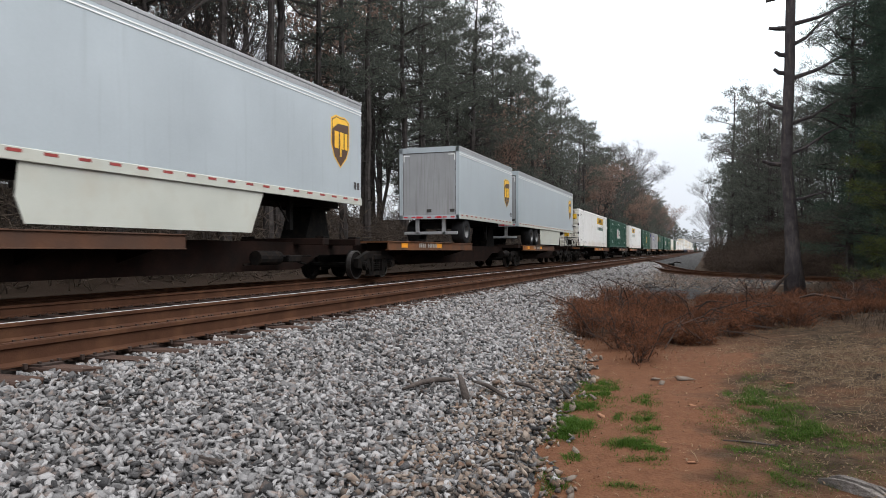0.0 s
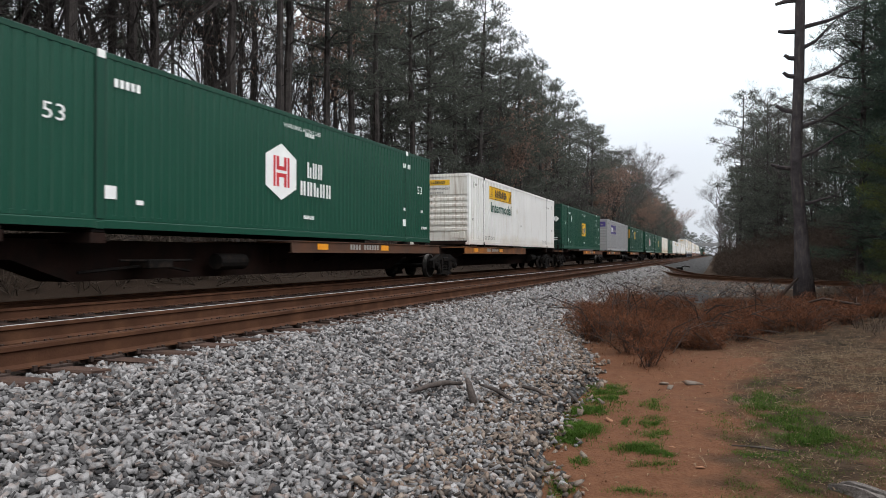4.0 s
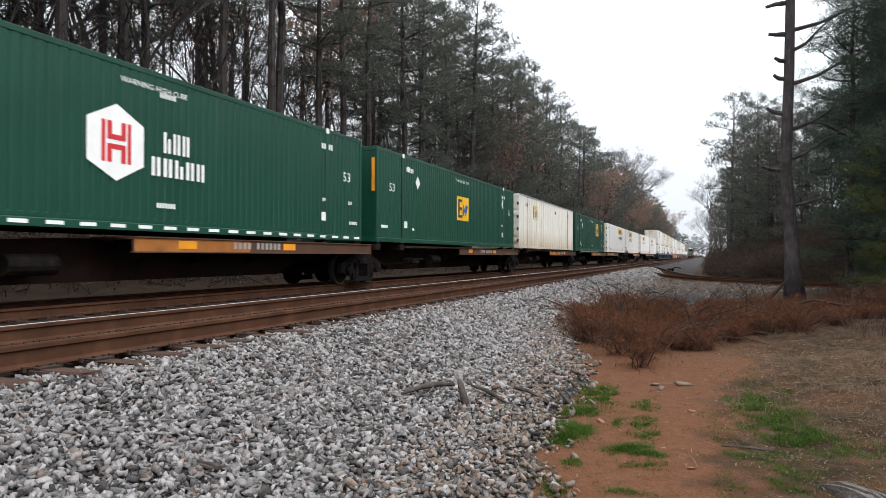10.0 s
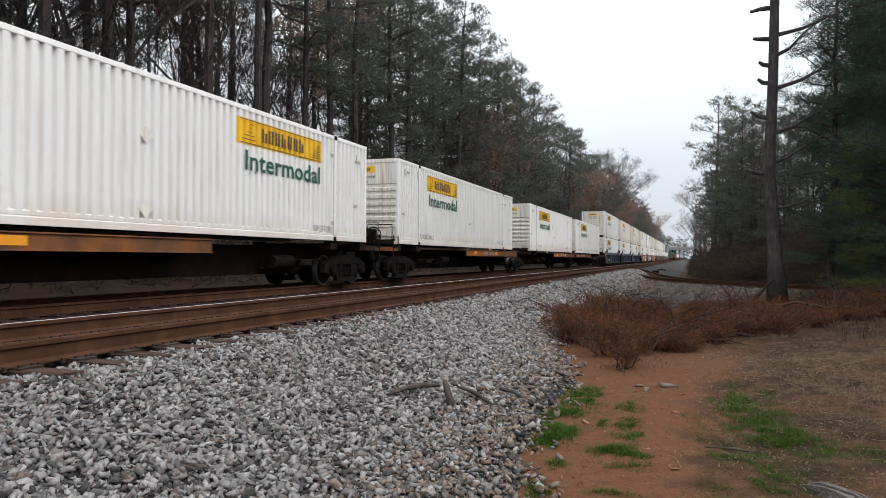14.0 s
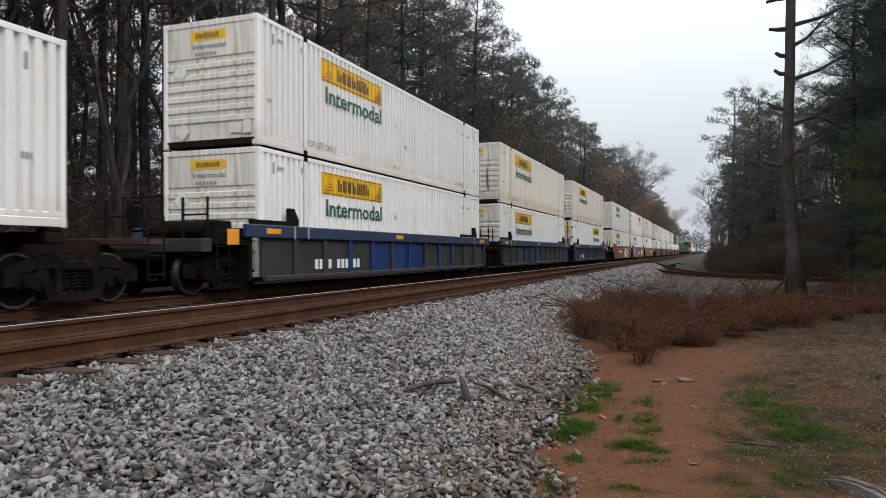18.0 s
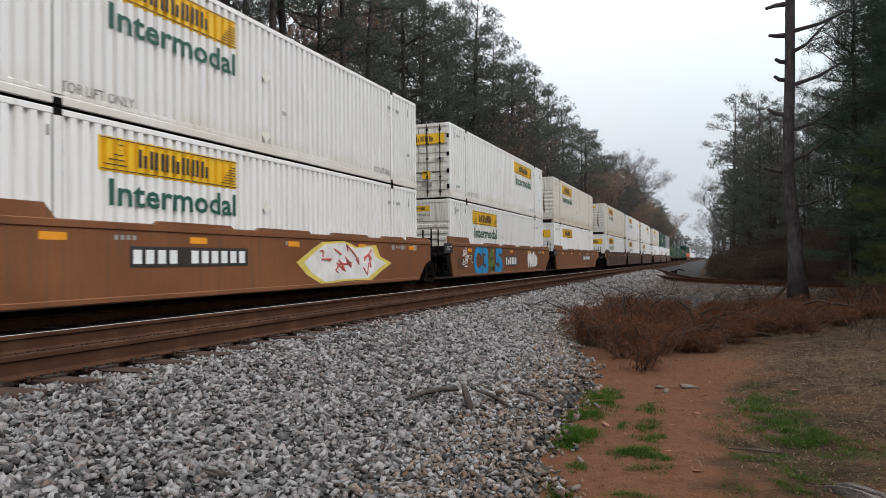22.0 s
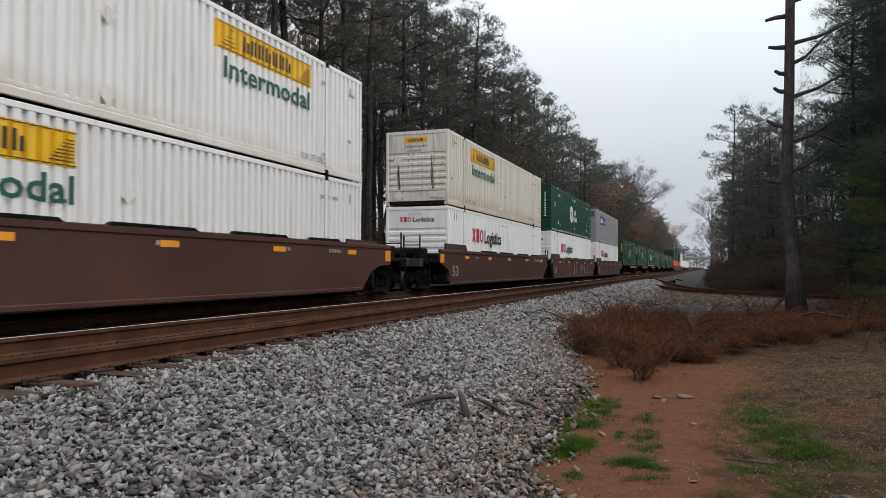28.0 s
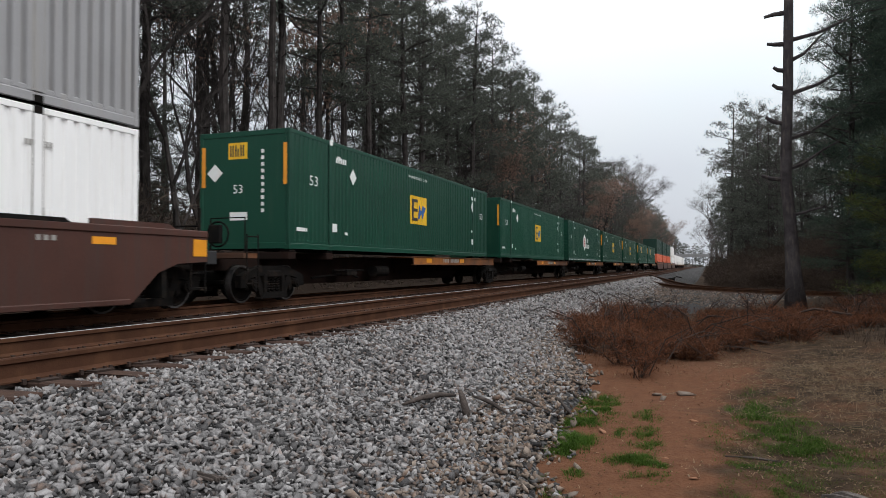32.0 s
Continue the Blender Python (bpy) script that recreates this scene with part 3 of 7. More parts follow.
for i, p in enumerate(spur_line):
    d = spur_line[min(i + 1, len(spur_line) - 1)] - spur_line[max(i - 1, 0)]
    d = d / np.linalg.norm(d)
    s = np.array((d[1], -d[0], 0))
    for w, h in SPUR_SECTION:
        q = p + s * w
        g.v.append((q[0], q[1], p[2] + h))
    if i:
        k = len(SPUR_SECTION) * i
        g.f += [(k - len(SPUR_SECTION) + j, k - len(SPUR_SECTION) + 1 + j, k + 1 + j, k + j) for j in range(len(SPUR_SECTION) - 1)]
tagged(new("spur_ballast", mesh_of("spur_ballast", g, M["bed"], True)), "dull grey ballast under the curved siding", "ballast", kind="structure")
# gravel access strip beyond the switch
g = Geo()
for i, y in enumerate((50, 60, 75, 100, 140, 200, 300, 480)):
    for x in (-4.2, -3.0, -2.0, -1.3):
        g.v.append((x - 0.004 * y, y, ground_z(x, y) + (0.16 if -4 < x < -1.5 else 0.02)))
    if i:
        k = 4 * i
        g.f += [(k - 4 + j, k - 3 + j, k + 1 + j, k + j) for j in range(3)]
gravel = surf("pale_gravel", (0.15, 0.143, 0.138), 0.95, var=0.2, scale=1.5, fine=25, bump=0.5)
tagged(new("gravel_strip", mesh_of("gravel_strip", g, gravel, True)), "pale gravel strip beside the tracks", "gravel", kind="structure")

RAIL = ((-0.07, -0.18), (0.07, -0.18), (0.07, -0.168), (0.012, -0.145), (0.010, -0.05), (0.036, -0.036), (0.036, -0.004), (0.028, 0.0),
        (-0.028, 0.0), (-0.036, -0.004), (-0.036, -0.036), (-0.010, -0.05), (-0.012, -0.145), (-0.07, -0.168))


def rail_geo(line, off):
    """The rail's section swept along a line of points, off metres to its right; without the running surface."""
    body, head = Geo(), Geo()
    n = len(RAIL)
    for i, p in enumerate(line):
        d = line[min(i + 1, len(line) - 1)] - line[max(i - 1, 0)]
        d = d / np.linalg.norm(d)
        s = np.array((d[1], -d[0], 0))
        for u, w in RAIL:
            q = p + s * (off + u)
            body.v.append((q[0], q[1], p[2] + w))
        for u in (-0.027, 0.027):
            q = p + s * (off + u)
            head.v.append((q[0], q[1], p[2] + 0.003))
        if i:
            k = n * i
            body.f += [(k - n + j, k - n + (j + 1) % n, k + (j + 1) % n, k + j) for j in range(n)]
            head.f.append((2 * i - 2, 2 * i - 1, 2 * i + 1, 2 * i))
    return body, head


def track(name, label, line, ties, shiny):
    """Rails, ties, tie plates with spikes and rail anchors."""
    t = thing(name, label, "railway track", kind="structure")
    for off in (-0.7175, 0.7175):
        body, head = rail_geo(line, off)
        r = part("rail", body, M["rail"], t, "rust-brown steel rail")
        # the painted sheen goes on one rail only, the other keeps plain rust
        part("running_surface", head, M["railhead"] if shiny and off < 0 else M["rail"], r, "worn rail top with the sky's sheen in its pale colour" if shiny and off < 0 else "")
    shapes = []
    for k in range(4):  # four weathered ties, used again and again
        rnd = random.Random(k)
        g = Geo().box(-1.3, 1.3, -0.115, 0.115, -0.36, -0.192, 0.012)
        g.v = [(x + rnd.uniform(-.015, .015), y + rnd.uniform(-.012, .012), z + rnd.uniform(-.006, .006)) for x, y, z in g.v]
        shapes.append(mesh_of("tie", g, M["tie"]))
    rest = Geo()
    plates = Geo()
    for i, (p, yaw, near) in enumerate(ties):
        m = Matrix.Translation(p) @ Matrix.Rotation(yaw + random.uniform(-.012, .012), 4, "Z")
        if near:
            ob = part("tie", shapes[i % 4], None, t)
            ob.matrix_basis = m @ Matrix.Translation((random.uniform(-.09, .09), 0, 0))
            for off in (-0.7175, 0.7175):
                q = Geo().box(off - 0.18, off + 0.18, -0.1, 0.1, -0.196, -0.176)
                for a in (-0.11, 0.095):
                    for b in (-0.065, 0.05):
                        q.box(off + a, off + a + 0.022, b, b + 0.022, -0.18, -0.158)
                for b in (-0.17, 0.14):  # anchors clipped to the foot
                    q.box(off - 0.088, off + 0.088, b, b + 0.03, -0.205, -0.162)
                plates.add([m @ Vector(v) for v in q.v], q.f)
        else:
            rest.add([m @ Vector(v) for v in Geo().box(-1.3, 1.3, -0.115, 0.115, -0.36, -0.192).v], Geo().box(0, 1, 0, 1, 0, 1).f)
    if plates.v:
        tagged(part("rail_fastening", plates, M["iron"], t, "rusty tie plates, spikes and anchors"), kind="stuff")
    if rest.v:
        tagged(part("distant_ties", rest, M["tie"], t), kind="stuff")
    return t


def straight(x, z, near0, near1, far1):
    line = [np.array((x, y, z)) for y in (-60, -20, 0, 20, 60, 200, 600, 1500)]
    ties = [((x, y, z), 0.0, near0 <= y <= near1) for y in np.arange(-25, far1, 0.53)]
    return line, ties


track("near_track", "empty railway track with rusty rails and wooden ties", *straight(NEAR_X, NEAR_Z, 1, 48, 140), True)
track("far_track", "railway track under the passing freight train", *straight(FAR_X, 0.0, 4, 34, 120), False)
sp = []
for i in range(len(spur_line) - 1):
    a, b = spur_line[i], spur_line[i + 1]
    yaw = math.atan2(b[1] - a[1], b[0] - a[0]) - math.pi / 2
    for k in np.arange(0, 1, 0.53 / max(0.6, np.linalg.norm(b - a))):
        sp.append((tuple(a + (b - a) * k), yaw, False))
track("siding_track", "curved rusty siding that branches off the track", spur_line, sp, False)

# switch stand beside the points
sw = thing("switch_stand", "low black switch stand beside the points", "switch stand")
part("base", Geo().box(-0.9, 0.9, -0.25, 0.25, 0, 0.14, 0.02), M["black"], sw)
part("gear_box", Geo().box(-0.25, 0.2, -0.2, 0.2, 0.14, 0.5, 0.03), M["black"], sw)
part("lever", Geo().tube([(0, 0, 0.45), (0.35, 0, 0.6), (0.75, 0, 0.52)], 0.04, 6), M["steel"], sw)
sw.matrix_basis = pose(-2.6, 58.5, bed_z(-2.7, 58.5) - 0.15, 0, 0, 15)

# concrete overpass in the distance
br = thing("overpass", "pale concrete road overpass in the distance", "bridge", kind="structure")
part("deck", Geo().box(-45, 40, 520, 530, 7.0, 8.1, 0.05), M["concrete"], br)
part("parapet", Geo().box(-45, 40, 519.7, 520, 8.1, 9.0), M["concrete"], br)
for x in (-27, -18, 2.5, 16):
    part("pier", Geo().box(x - 0.6, x + 0.6, 521, 529, -1, 7.0, 0.1), M["concrete"], br)
part("abutment", Geo().slab([(6, -1), (14, 7), (40, 7), (40, -1)], 1, 519.8, 531), M["concrete"], br)

# ---- the train: containers, trailers, spine cars and well cars ----
LEN, TALL, HALF = 16.154, 2.896, 1.295
WORDS = {}


def words(s, tall, material, fat=0.0):
    """Lettering as a flat mesh, its lower left corner at the origin."""
    key = (s, tall, material.name, fat)
    if key not in WORDS:
        c = bpy.data.curves.new("lettering", "FONT")
        c.body, c.size, c.resolution_u = s, tall / 0.72, 2
        c.offset = fat
        if tall > 0.8:
            c.resolution_u = 6
        tmp = bpy.data.objects.new("lettering", c)
        me = bpy.data.meshes.new_from_object(tmp)
        bpy.data.objects.remove(tmp)
        me.materials.clear()
        me.materials.append(material)
        WORDS[key] = me
    return WORDS[key]


SIDE = Matrix(((0, 0, 1, 0), (1, 0, 0, 0), (0, 1, 0, 0), (0, 0, 0, 1)))   # reads along +y, faces +x
FACE = Matrix(((1, 0, 0, 0), (0, 0, -1, 0), (0, 1, 0, 0), (0, 0, 0, 1)))  # reads along +x, faces -y


def letter(s, tall, material, parent, at, on=SIDE, wide=0.0, name="lettering", label="", fat=0.0):
    me = words(s, tall, material, fat)
    ob = part(name, me, None, parent, label)
    k = 1.0
    if wide:
        xs = [v.co.x for v in me.vertices]
        k = wide / (max(xs) - min(xs))
    ob.matrix_basis = Matrix.Translation(at) @ on @ Matrix.Diagonal((k, 1, 1, 1))
    return ob


def bars(n, u0, u1, w0, w1, seed=0, gap=0.28):
    """Plain upright bars that stand for lettering. Rectangles (u0, u1, w0, w1)."""
    out, p = [], (u1 - u0) / n
    for i in range(n):
        a, b = u0 + i * p, u0 + (i + 1 - gap) * p
        s = (b - a) * 0.38
        out += [(a, a + s, w0, w1), (b - s, b, w0, w1 if (i + seed) % 3 else w0 + (w1 - w0) * 0.7)]
    return out


def glyphs(kinds, u0, u1, w0, w1, x, material, parent, name, label="", on="side"):
    """A logotype as plain heavy shapes: x crossed bars, b block, o ring."""
    g, wide, h = Geo(), (u1 - u0) / len(kinds), w1 - w0

    def slab(ring):
        g.slab(ring, 0 if on == "side" else 1, x - 0.002, x + 0.002)
    for i, c in enumerate(kinds):
        u, w, t = u0 + i * wide, wide * 0.9, 0.2 * h
        if c == "x":
            slab([(u, w0), (u + t * 1.3, w0), (u + w, w1), (u + w - t * 1.3, w1)])
            slab([(u, w1), (u + t * 1.3, w1), (u + w, w0), (u + w - t * 1.3, w0)])
        elif c == "o":
            cx, cz, a, b, n = u + w / 2, (w0 + w1) / 2, w / 2, h / 2, 16
            for j in range(n):
                p, q = 2 * math.pi * j / n, 2 * math.pi * (j + 1) / n
                f, e = 1 - t / a * 0.9, 1 - t / b * 0.9
                slab([(cx + a * math.cos(p), cz + b * math.sin(p)), (cx + a * math.cos(q), cz + b * math.sin(q)), (cx + a * f * math.cos(q), cz + b * e * math.sin(q)), (cx + a * f * math.cos(p), cz + b * e * math.sin(p))])
        else:
            slab([(u + w * 0.1, w0), (u + w * 0.9, w0), (u + w * 0.9, w1), (u + w * 0.1, w1)])
    return tagged(part(name, g, material, parent, label), kind="stuff")


def decal(rects, x, material, parent, name, label="", on="side"):
    g = Geo()
    for u0, u1, w0, w1 in rects:
        if on == "side":
            g.box(x - 0.002, x + 0.002, u0, u1, w0, w1)
        else:
            g.box(u0, u1, x - 0.002, x + 0.002, w0, w1)
    return tagged(part(name, g, material, parent, label), kind="stuff" if len(rects) > 1 else "")


def poly_decal(ring, x, material, parent, name, label="", thick=0.002):
    return part(name, Geo().slab(ring, 0, x - thick, x + thick), material, parent, label)


def ribs(y0, y1, z0, z1, x, pitch, depth, side=1, lift=0.0, flat=0.6):
    """A ribbed sheet along y; side +1 faces +x."""
    ys, k = [], math.floor((y0 + 8.2) / pitch)
    prof = []
    while True:
        base = -8.2 + k * pitch
        for f, d in ((0.0, 0.0), (flat, 0.0), (flat + 0.1, 1.0), (0.9, 1.0)):
            prof.append((base + f * pitch, d))
        k += 1
        if base > y1:
            break
    yy, dd = [p[0] for p in prof], [p[1] for p in prof]
    inner = [p for p in prof if y0 < p[0] < y1]
    row = [(y0, float(np.interp(y0, yy, dd)))] + inner + [(y1, float(np.interp(y1, yy, dd)))]
    vs, fs = [], []
    for y, d in row:
        q = side * (x - d * depth + lift)
        vs += [(q, y, z0), (q, y, z1)]
    for i in range(len(row) - 1):
        q = (2 * i, 2 * i + 2, 2 * i + 3, 2 * i + 1)
        fs.append(q if side > 0 else q[::-1])
    g = Geo()
    return g.add(vs, fs)


def at(f):
    return -LEN / 2 + f * LEN


def rail_profile(s):
    """Bottom side rail with a ledge and a cove above it."""
    ring = [(HALF - 0.09, 0.02), (HALF, 0.02), (HALF, 0.14), (HALF - 0.012, 0.155), (HALF - 0.012, 0.23), (HALF - 0.035, 0.25), (HALF - 0.09, 0.25)]
    g = Geo()
    n = len(ring)
    for y in (-LEN / 2, LEN / 2):
        g.v += [(s * x, y, z) for x, z in ring]
    g.f += [(i, (i + 1) % n, n + (i + 1) % n, n + i) for i in range(n)]
    return g


def box_body(name, label, paint, endpaint, pitch, depth, end, flat=0.6, casting="steel"):
    """A 53 ft container without its signs: rails, posts, ribbed sides, roof, ends and castings."""
    c = thing(name, label, "shipping container", "containers on the train")
    h, w, L = TALL, HALF, LEN / 2
    P = M[paint]
    for s in (1, -1):
        g = Geo()
        for a, b in ((-L + 0.1, -6.17), (-6.02, 6.02), (6.17, L - 0.1)):
            q = ribs(a, b, 0.17, h - 0.1, w - 0.006, pitch, depth, s, flat=flat)
            g.add(q.v, q.f)
        part("side_panel", g, P, c, "ribbed steel side wall" if depth > 0.015 else "")
        part("bottom_rail", rail_profile(s), P, c)
        part("top_rail", Geo().box(w - 0.06 if s > 0 else -w, w if s > 0 else -w + 0.06, -L, L, h - 0.1, h, 0.008), P, c)
        for y in (-6.095, 6.095) if s > 0 else ():
            part("lift_post", Geo().box(min(s * (w + 0.009), s * (w - 0.05)), max(s * (w + 0.009), s * (w - 0.05)), y - 0.075, y + 0.075, 0.168, h - 0.098, 0.004), P, c)
            part("post_seam", Geo().box(w - 0.05, w + 0.0035, y - 0.1, y - 0.078, 0.172, h - 0.102).box(w - 0.05, w + 0.0035, y + 0.078, y + 0.094, 0.172, h - 0.102), M["greendark" if "green" in paint else "greyink"], c, "dark seam beside the lift post")
            part("lift_casting", Geo().box(min(s * (w + 0.012), s * (w - 0.15)), max(s * (w + 0.012), s * (w - 0.15)), y - 0.085, y + 0.085, h - 0.12, h + 0.012, 0.01), M[casting], c)
            part("lift_casting", Geo().box(min(s * (w + 0.01), s * (w - 0.15)), max(s * (w + 0.01), s * (w - 0.15)), y - 0.085, y + 0.085, 0, 0.12, 0.01), M[casting], c)
        for y0, y1 in ((-L, -L + 0.1), (L - 0.1, L)):
            part("corner_post", Geo().box(min(s * (w + .004), s * (w - 0.1)), max(s * (w + .004), s * (w - 0.1)), y0, y1, 0.1, h - 0.1, 0.012), P, c)
            for z0, z1 in ((0, 0.12), (h - 0.12, h + 0.004)) if s > 0 or y0 < 0 else ():
                part("corner_casting", Geo().box(min(s * (w + .008), s * (w - 0.16)), max(s * (w + .008), s * (w - 0.16)), y0 - 0.004, y1 + 0.004, z0, z1, 0.012), P, c)
    q = Geo().box(-w + 0.05, w - 0.05, -L + 0.02, L - 0.02, h - 0.06, h - 0.03)
    for i in range(26):
        y = -7.7 + i * 0.616
        q.box(-w + 0.1, w - 0.1, y, y + 0.3, h - 0.031, h - 0.012)
    part("roof", q, P, c)
    part("floor", Geo().box(-w + 0.05, w - 0.05, -L + 0.05, L - 0.05, 0.1, 0.16), M["steel"], c)
    part("rear_wall", Geo().box(-w + 0.09, w - 0.09, L - 0.05, L - 0.02, 0.12, h - 0.1), P, c)
    E, y = M[endpaint], -L
    part("end_sill", Geo().box(-w + 0.1, w - 0.1, y, y + 0.08, 0.02, 0.17, 0.008), M["spine"] if endpaint == "whitedoor" and end != "door" else E, c)
    part("end_header", Geo().box(-w + 0.1, w - 0.1, y, y + 0.08, h - 0.13, h - 0.002, 0.008), E, c)
    if end in ("nose", "plate"):
        g = Geo()
        lo = 0.58
        prof = [(0.17, 0.05), (lo - 0.03, 0.05)]
        top = 2.06 if end == "nose" else 1.72
        n = 6 if end == "nose" else 5
        for i in range(n):
            z = lo + i * (top - lo) / n
            p = (top - lo) / n
            prof += [(z, 0.012), (z + p * 0.42, 0.012), (z + p * 0.52, 0.05), (z + p * 0.9, 0.05)]
        prof += [(top, 0.02), (h - 0.13, 0.02)]
        for i, (z, d) in enumerate(prof):
            g.v += [(-w + 0.1, y + d, z), (w - 0.1, y + d, z)]
            if i:
                g.f.append((2 * i - 2, 2 * i - 1, 2 * i + 1, 2 * i))
        part("end_panel", g, E, c, "end wall with horizontal ribs")
        part("placard_box", Geo().box(0.55, 0.85, y + 0.015, y + 0.05, 0.28, 0.5, 0.01), M["whitedoor" if paint[0] == "w" else endpaint], c)
        part("drain_box", Geo().box(0.9, 1.1, y + 0.0, y + 0.05, 0.26, 0.56, 0.01), E, c)
    elif end == "flat":
        part("end_panel", Geo().box(-w + 0.09, w - 0.09, y + 0.015, y + 0.05, 0.12, h - 0.1), E, c)
        for s in (-1, 1):
            part("reflective_strip", Geo().box(s * 1.18 - 0.05, s * 1.18 + 0.05, y - 0.006, y + 0.01, 1.55, 2.55), M["orangemark"], c, "upright orange reflector strip")
    elif end == "door":
        for s in (-1, 1):
            x0, x1 = (-w + 0.1, -0.012) if s < 0 else (0.012, w - 0.1)
            g = Geo()
            prof = [(0.17, 0.05)]
            for i in range(7):
                z = 0.3 + i * 0.36
                prof += [(z, 0.05), (z + 0.02, 0.022), (z + 0.2, 0.022), (z + 0.22, 0.05)]
            prof.append((h - 0.13, 0.05))
            for i, (z, dz) in enumerate(prof):
                g.v += [(x0, y + dz, z), (x1, y + dz, z)]
                if i:
                    g.f.append((2 * i - 2, 2 * i - 1, 2 * i + 1, 2 * i))
            d = part("door", g, E, c, "closed door leaf with shallow panels")
            for k in (0.3, 0.75):
                x = x0 + (x1 - x0) * k
                rod = Geo().tube([(x, y - 0.012, 0.06), (x, y - 0.012, h - 0.05)], 0.02, 8)
                for z in (0.22, 0.8, 1.5, 2.1, 2.62):
                    rod.box(x - 0.05, x + 0.05, y - 0.015, y + 0.03, z, z + 0.05)
                part("lock_rod", rod, M["steel" if paint[0] == "w" else "greendark"], d)
                part("handle", Geo().tube([(x, y - 0.03, 1.0), (x + 0.32 * -s, y - 0.035, 0.98)], 0.016, 6), M["steel"], d)
            xo = -w + 0.04 if s < 0 else w - 0.1
            for z in (0.35, 0.95, 1.6, 2.3):
                part("hinge", Geo().box(xo - 0.02, xo + 0.08, y - 0.02, y + 0.03, z, z + 0.16, 0.008), M[casting], d)
    return c


def small_marks(c, ink, seed, n=5):
    """Little stencilled lines that cannot be read."""
    rnd = random.Random(seed)
    x = HALF + 0.004
    for i in range(n):
        u = at(rnd.choice((0.02, 0.05, 0.14, 0.5, 0.86, 0.9, 0.95)) + rnd.uniform(-.004, .004))
        z = rnd.choice((0.45, 1.0, 2.3, 2.45))
        decal([(u + k * 0.07, u + k * 0.07 + 0.045, z, z + 0.09) for k in range(rnd.randint(3, 7))], x, M[ink], c, "stencil")


def white_box(end, rev, label, dirty=False, lettered=True, plate_only=False):
    """White ribbed container with a yellow name panel; rev: its doors face the train's head."""
    c = box_body("container", label, "whiteold" if dirty else "white", "whitedoor" if end in ("door", "nose") or dirty else "white", 0.235, 0.085, end, 0.5)
    x = HALF + 0.004
    f0, f1 = (0.602, 0.828) if rev else (0.170, 0.396)
    u0, u1 = at(f0), at(f1)
    q = ribs(u0, u1, 2.05, 2.63, HALF - 0.006, 0.235, 0.085, 1, 0.004, 0.5)
    s = part("name_panel", q, M["yellow"], c, "yellow sign panel")
    m = (u0 + u1) / 2
    decal(bars(7, m - 0.95, m + 0.95, 2.18, 2.50, 3), x + 0.003, M["ink"], s, "sign_lettering", "dark brown strokes on the sign")
    decal([(u0 + 0.1 + 0.11 * k, u0 + 0.62 - 0.05 * k, 2.16 + 0.085 * k, 2.175 + 0.085 * k) for k in range(5)] +
          [(u1 - 0.55 + 0.05 * k, u1 - 0.08, 2.14 + 0.055 * k, 2.155 + 0.055 * k) for k in range(7)] +
          [(u0 + 0.04, u1 - 0.04, 2.075, 2.09), (u0 + 0.04, u1 - 0.04, 2.59, 2.605)], x + 0.003, M["ink"], s, "sign_border")
    if not plate_only:
        letter("Intermodal", 0.44, M["greenink"], c, (x + 0.004, u0 + 0.18, 1.5), wide=(u1 - u0) - 0.3, label="dark green lettering", fat=0.012)
    letter("TOP LIFT ONLY", 0.17, M["stencilink"], c, (x, at(0.125), 0.24), wide=1.5)
    letter("TOP LIFT ONLY", 0.17, M["stencilink"], c, (x, at(0.80), 0.24), wide=1.2)
    small_marks(c, "greyink", 4 if rev else 5, 6)
    for f in (0.46, 0.62):  # placard holders, diamond
        for z in (0.42, 1.75):
            u = at(f if not rev else f - 0.03)
            if f < 0.5:
                poly_decal([(u, z - 0.17), (u + 0.17, z), (u, z + 0.17), (u - 0.17, z)], x, M["whitedoor"], c, "placard_holder")
    decal([(at(0.035), at(0.039), 2.35, 2.6), (at(0.11), at(0.1135), 2.45, 2.62), (at(0.955), at(0.959), 2.3, 2.55)], x, M["greyink"], c, "rub_mark")
    y = -LEN / 2 - 0.004
    if end == "nose":
        p = decal([(-0.55, 0.45, 2.44, 2.66)], y + 0.02, M["yellow"], c, "end_name_panel", "small yellow sign", "end")
        decal(bars(7, -0.38, 0.28, 2.49, 2.61, 5), y + 0.015, M["ink"], p, "sign_lettering", "", "end")
        letter("Intermodal", 0.13, M["ink"], c, (-0.48, y + 0.018, 2.25), FACE, 0.9)
        decal([(-0.4 + 0.1 * k, -0.33 + 0.1 * k, 2.1, 2.17) for k in range(6)], y + 0.01, M["greyink"], c, "stencil", "", "end")
        for u in (-0.78, 0.62):
            part("rust_streak", Geo().slab([(u, 2.0), (u + 0.05, 1.4), (u + 0.1, 0.62), (u + 0.02, 0.6), (u - 0.04, 1.2)], 1, y + 0.004, y + 0.008), M["ruststain"], c, "rust stain running down the end") if dirty else None
        for u, z in ((-0.8, 1.75), (-0.75, 0.38)):
            part("placard_holder", Geo().slab([(u, z - 0.2), (u + 0.2, z), (u, z + 0.2), (u - 0.2, z)], 1, y - 0.008, y), M["white"], c)
    else:
        z0, z1, w = (2.1, 2.5, 1.1) if end == "door" else (1.95, 2.45, 1.05)
        p = decal([(-w, w, z0, z1)], y - 0.002 if end == "door" else y + 0.02, M["yellow"], c, "end_name_panel", "wide yellow sign", "end")
        decal(bars(7, -0.66, 0.66, z0 + 0.09, z1 - 0.09, 6), y - 0.006 if end == "door" else y + 0.015, M["ink"], p, "sign_lettering", "", "end")
        if end == "door":
            decal([(0.15, 0.5, 0.75, 1.05)], y - 0.002, M["yellow"], c, "notice", "", "end")
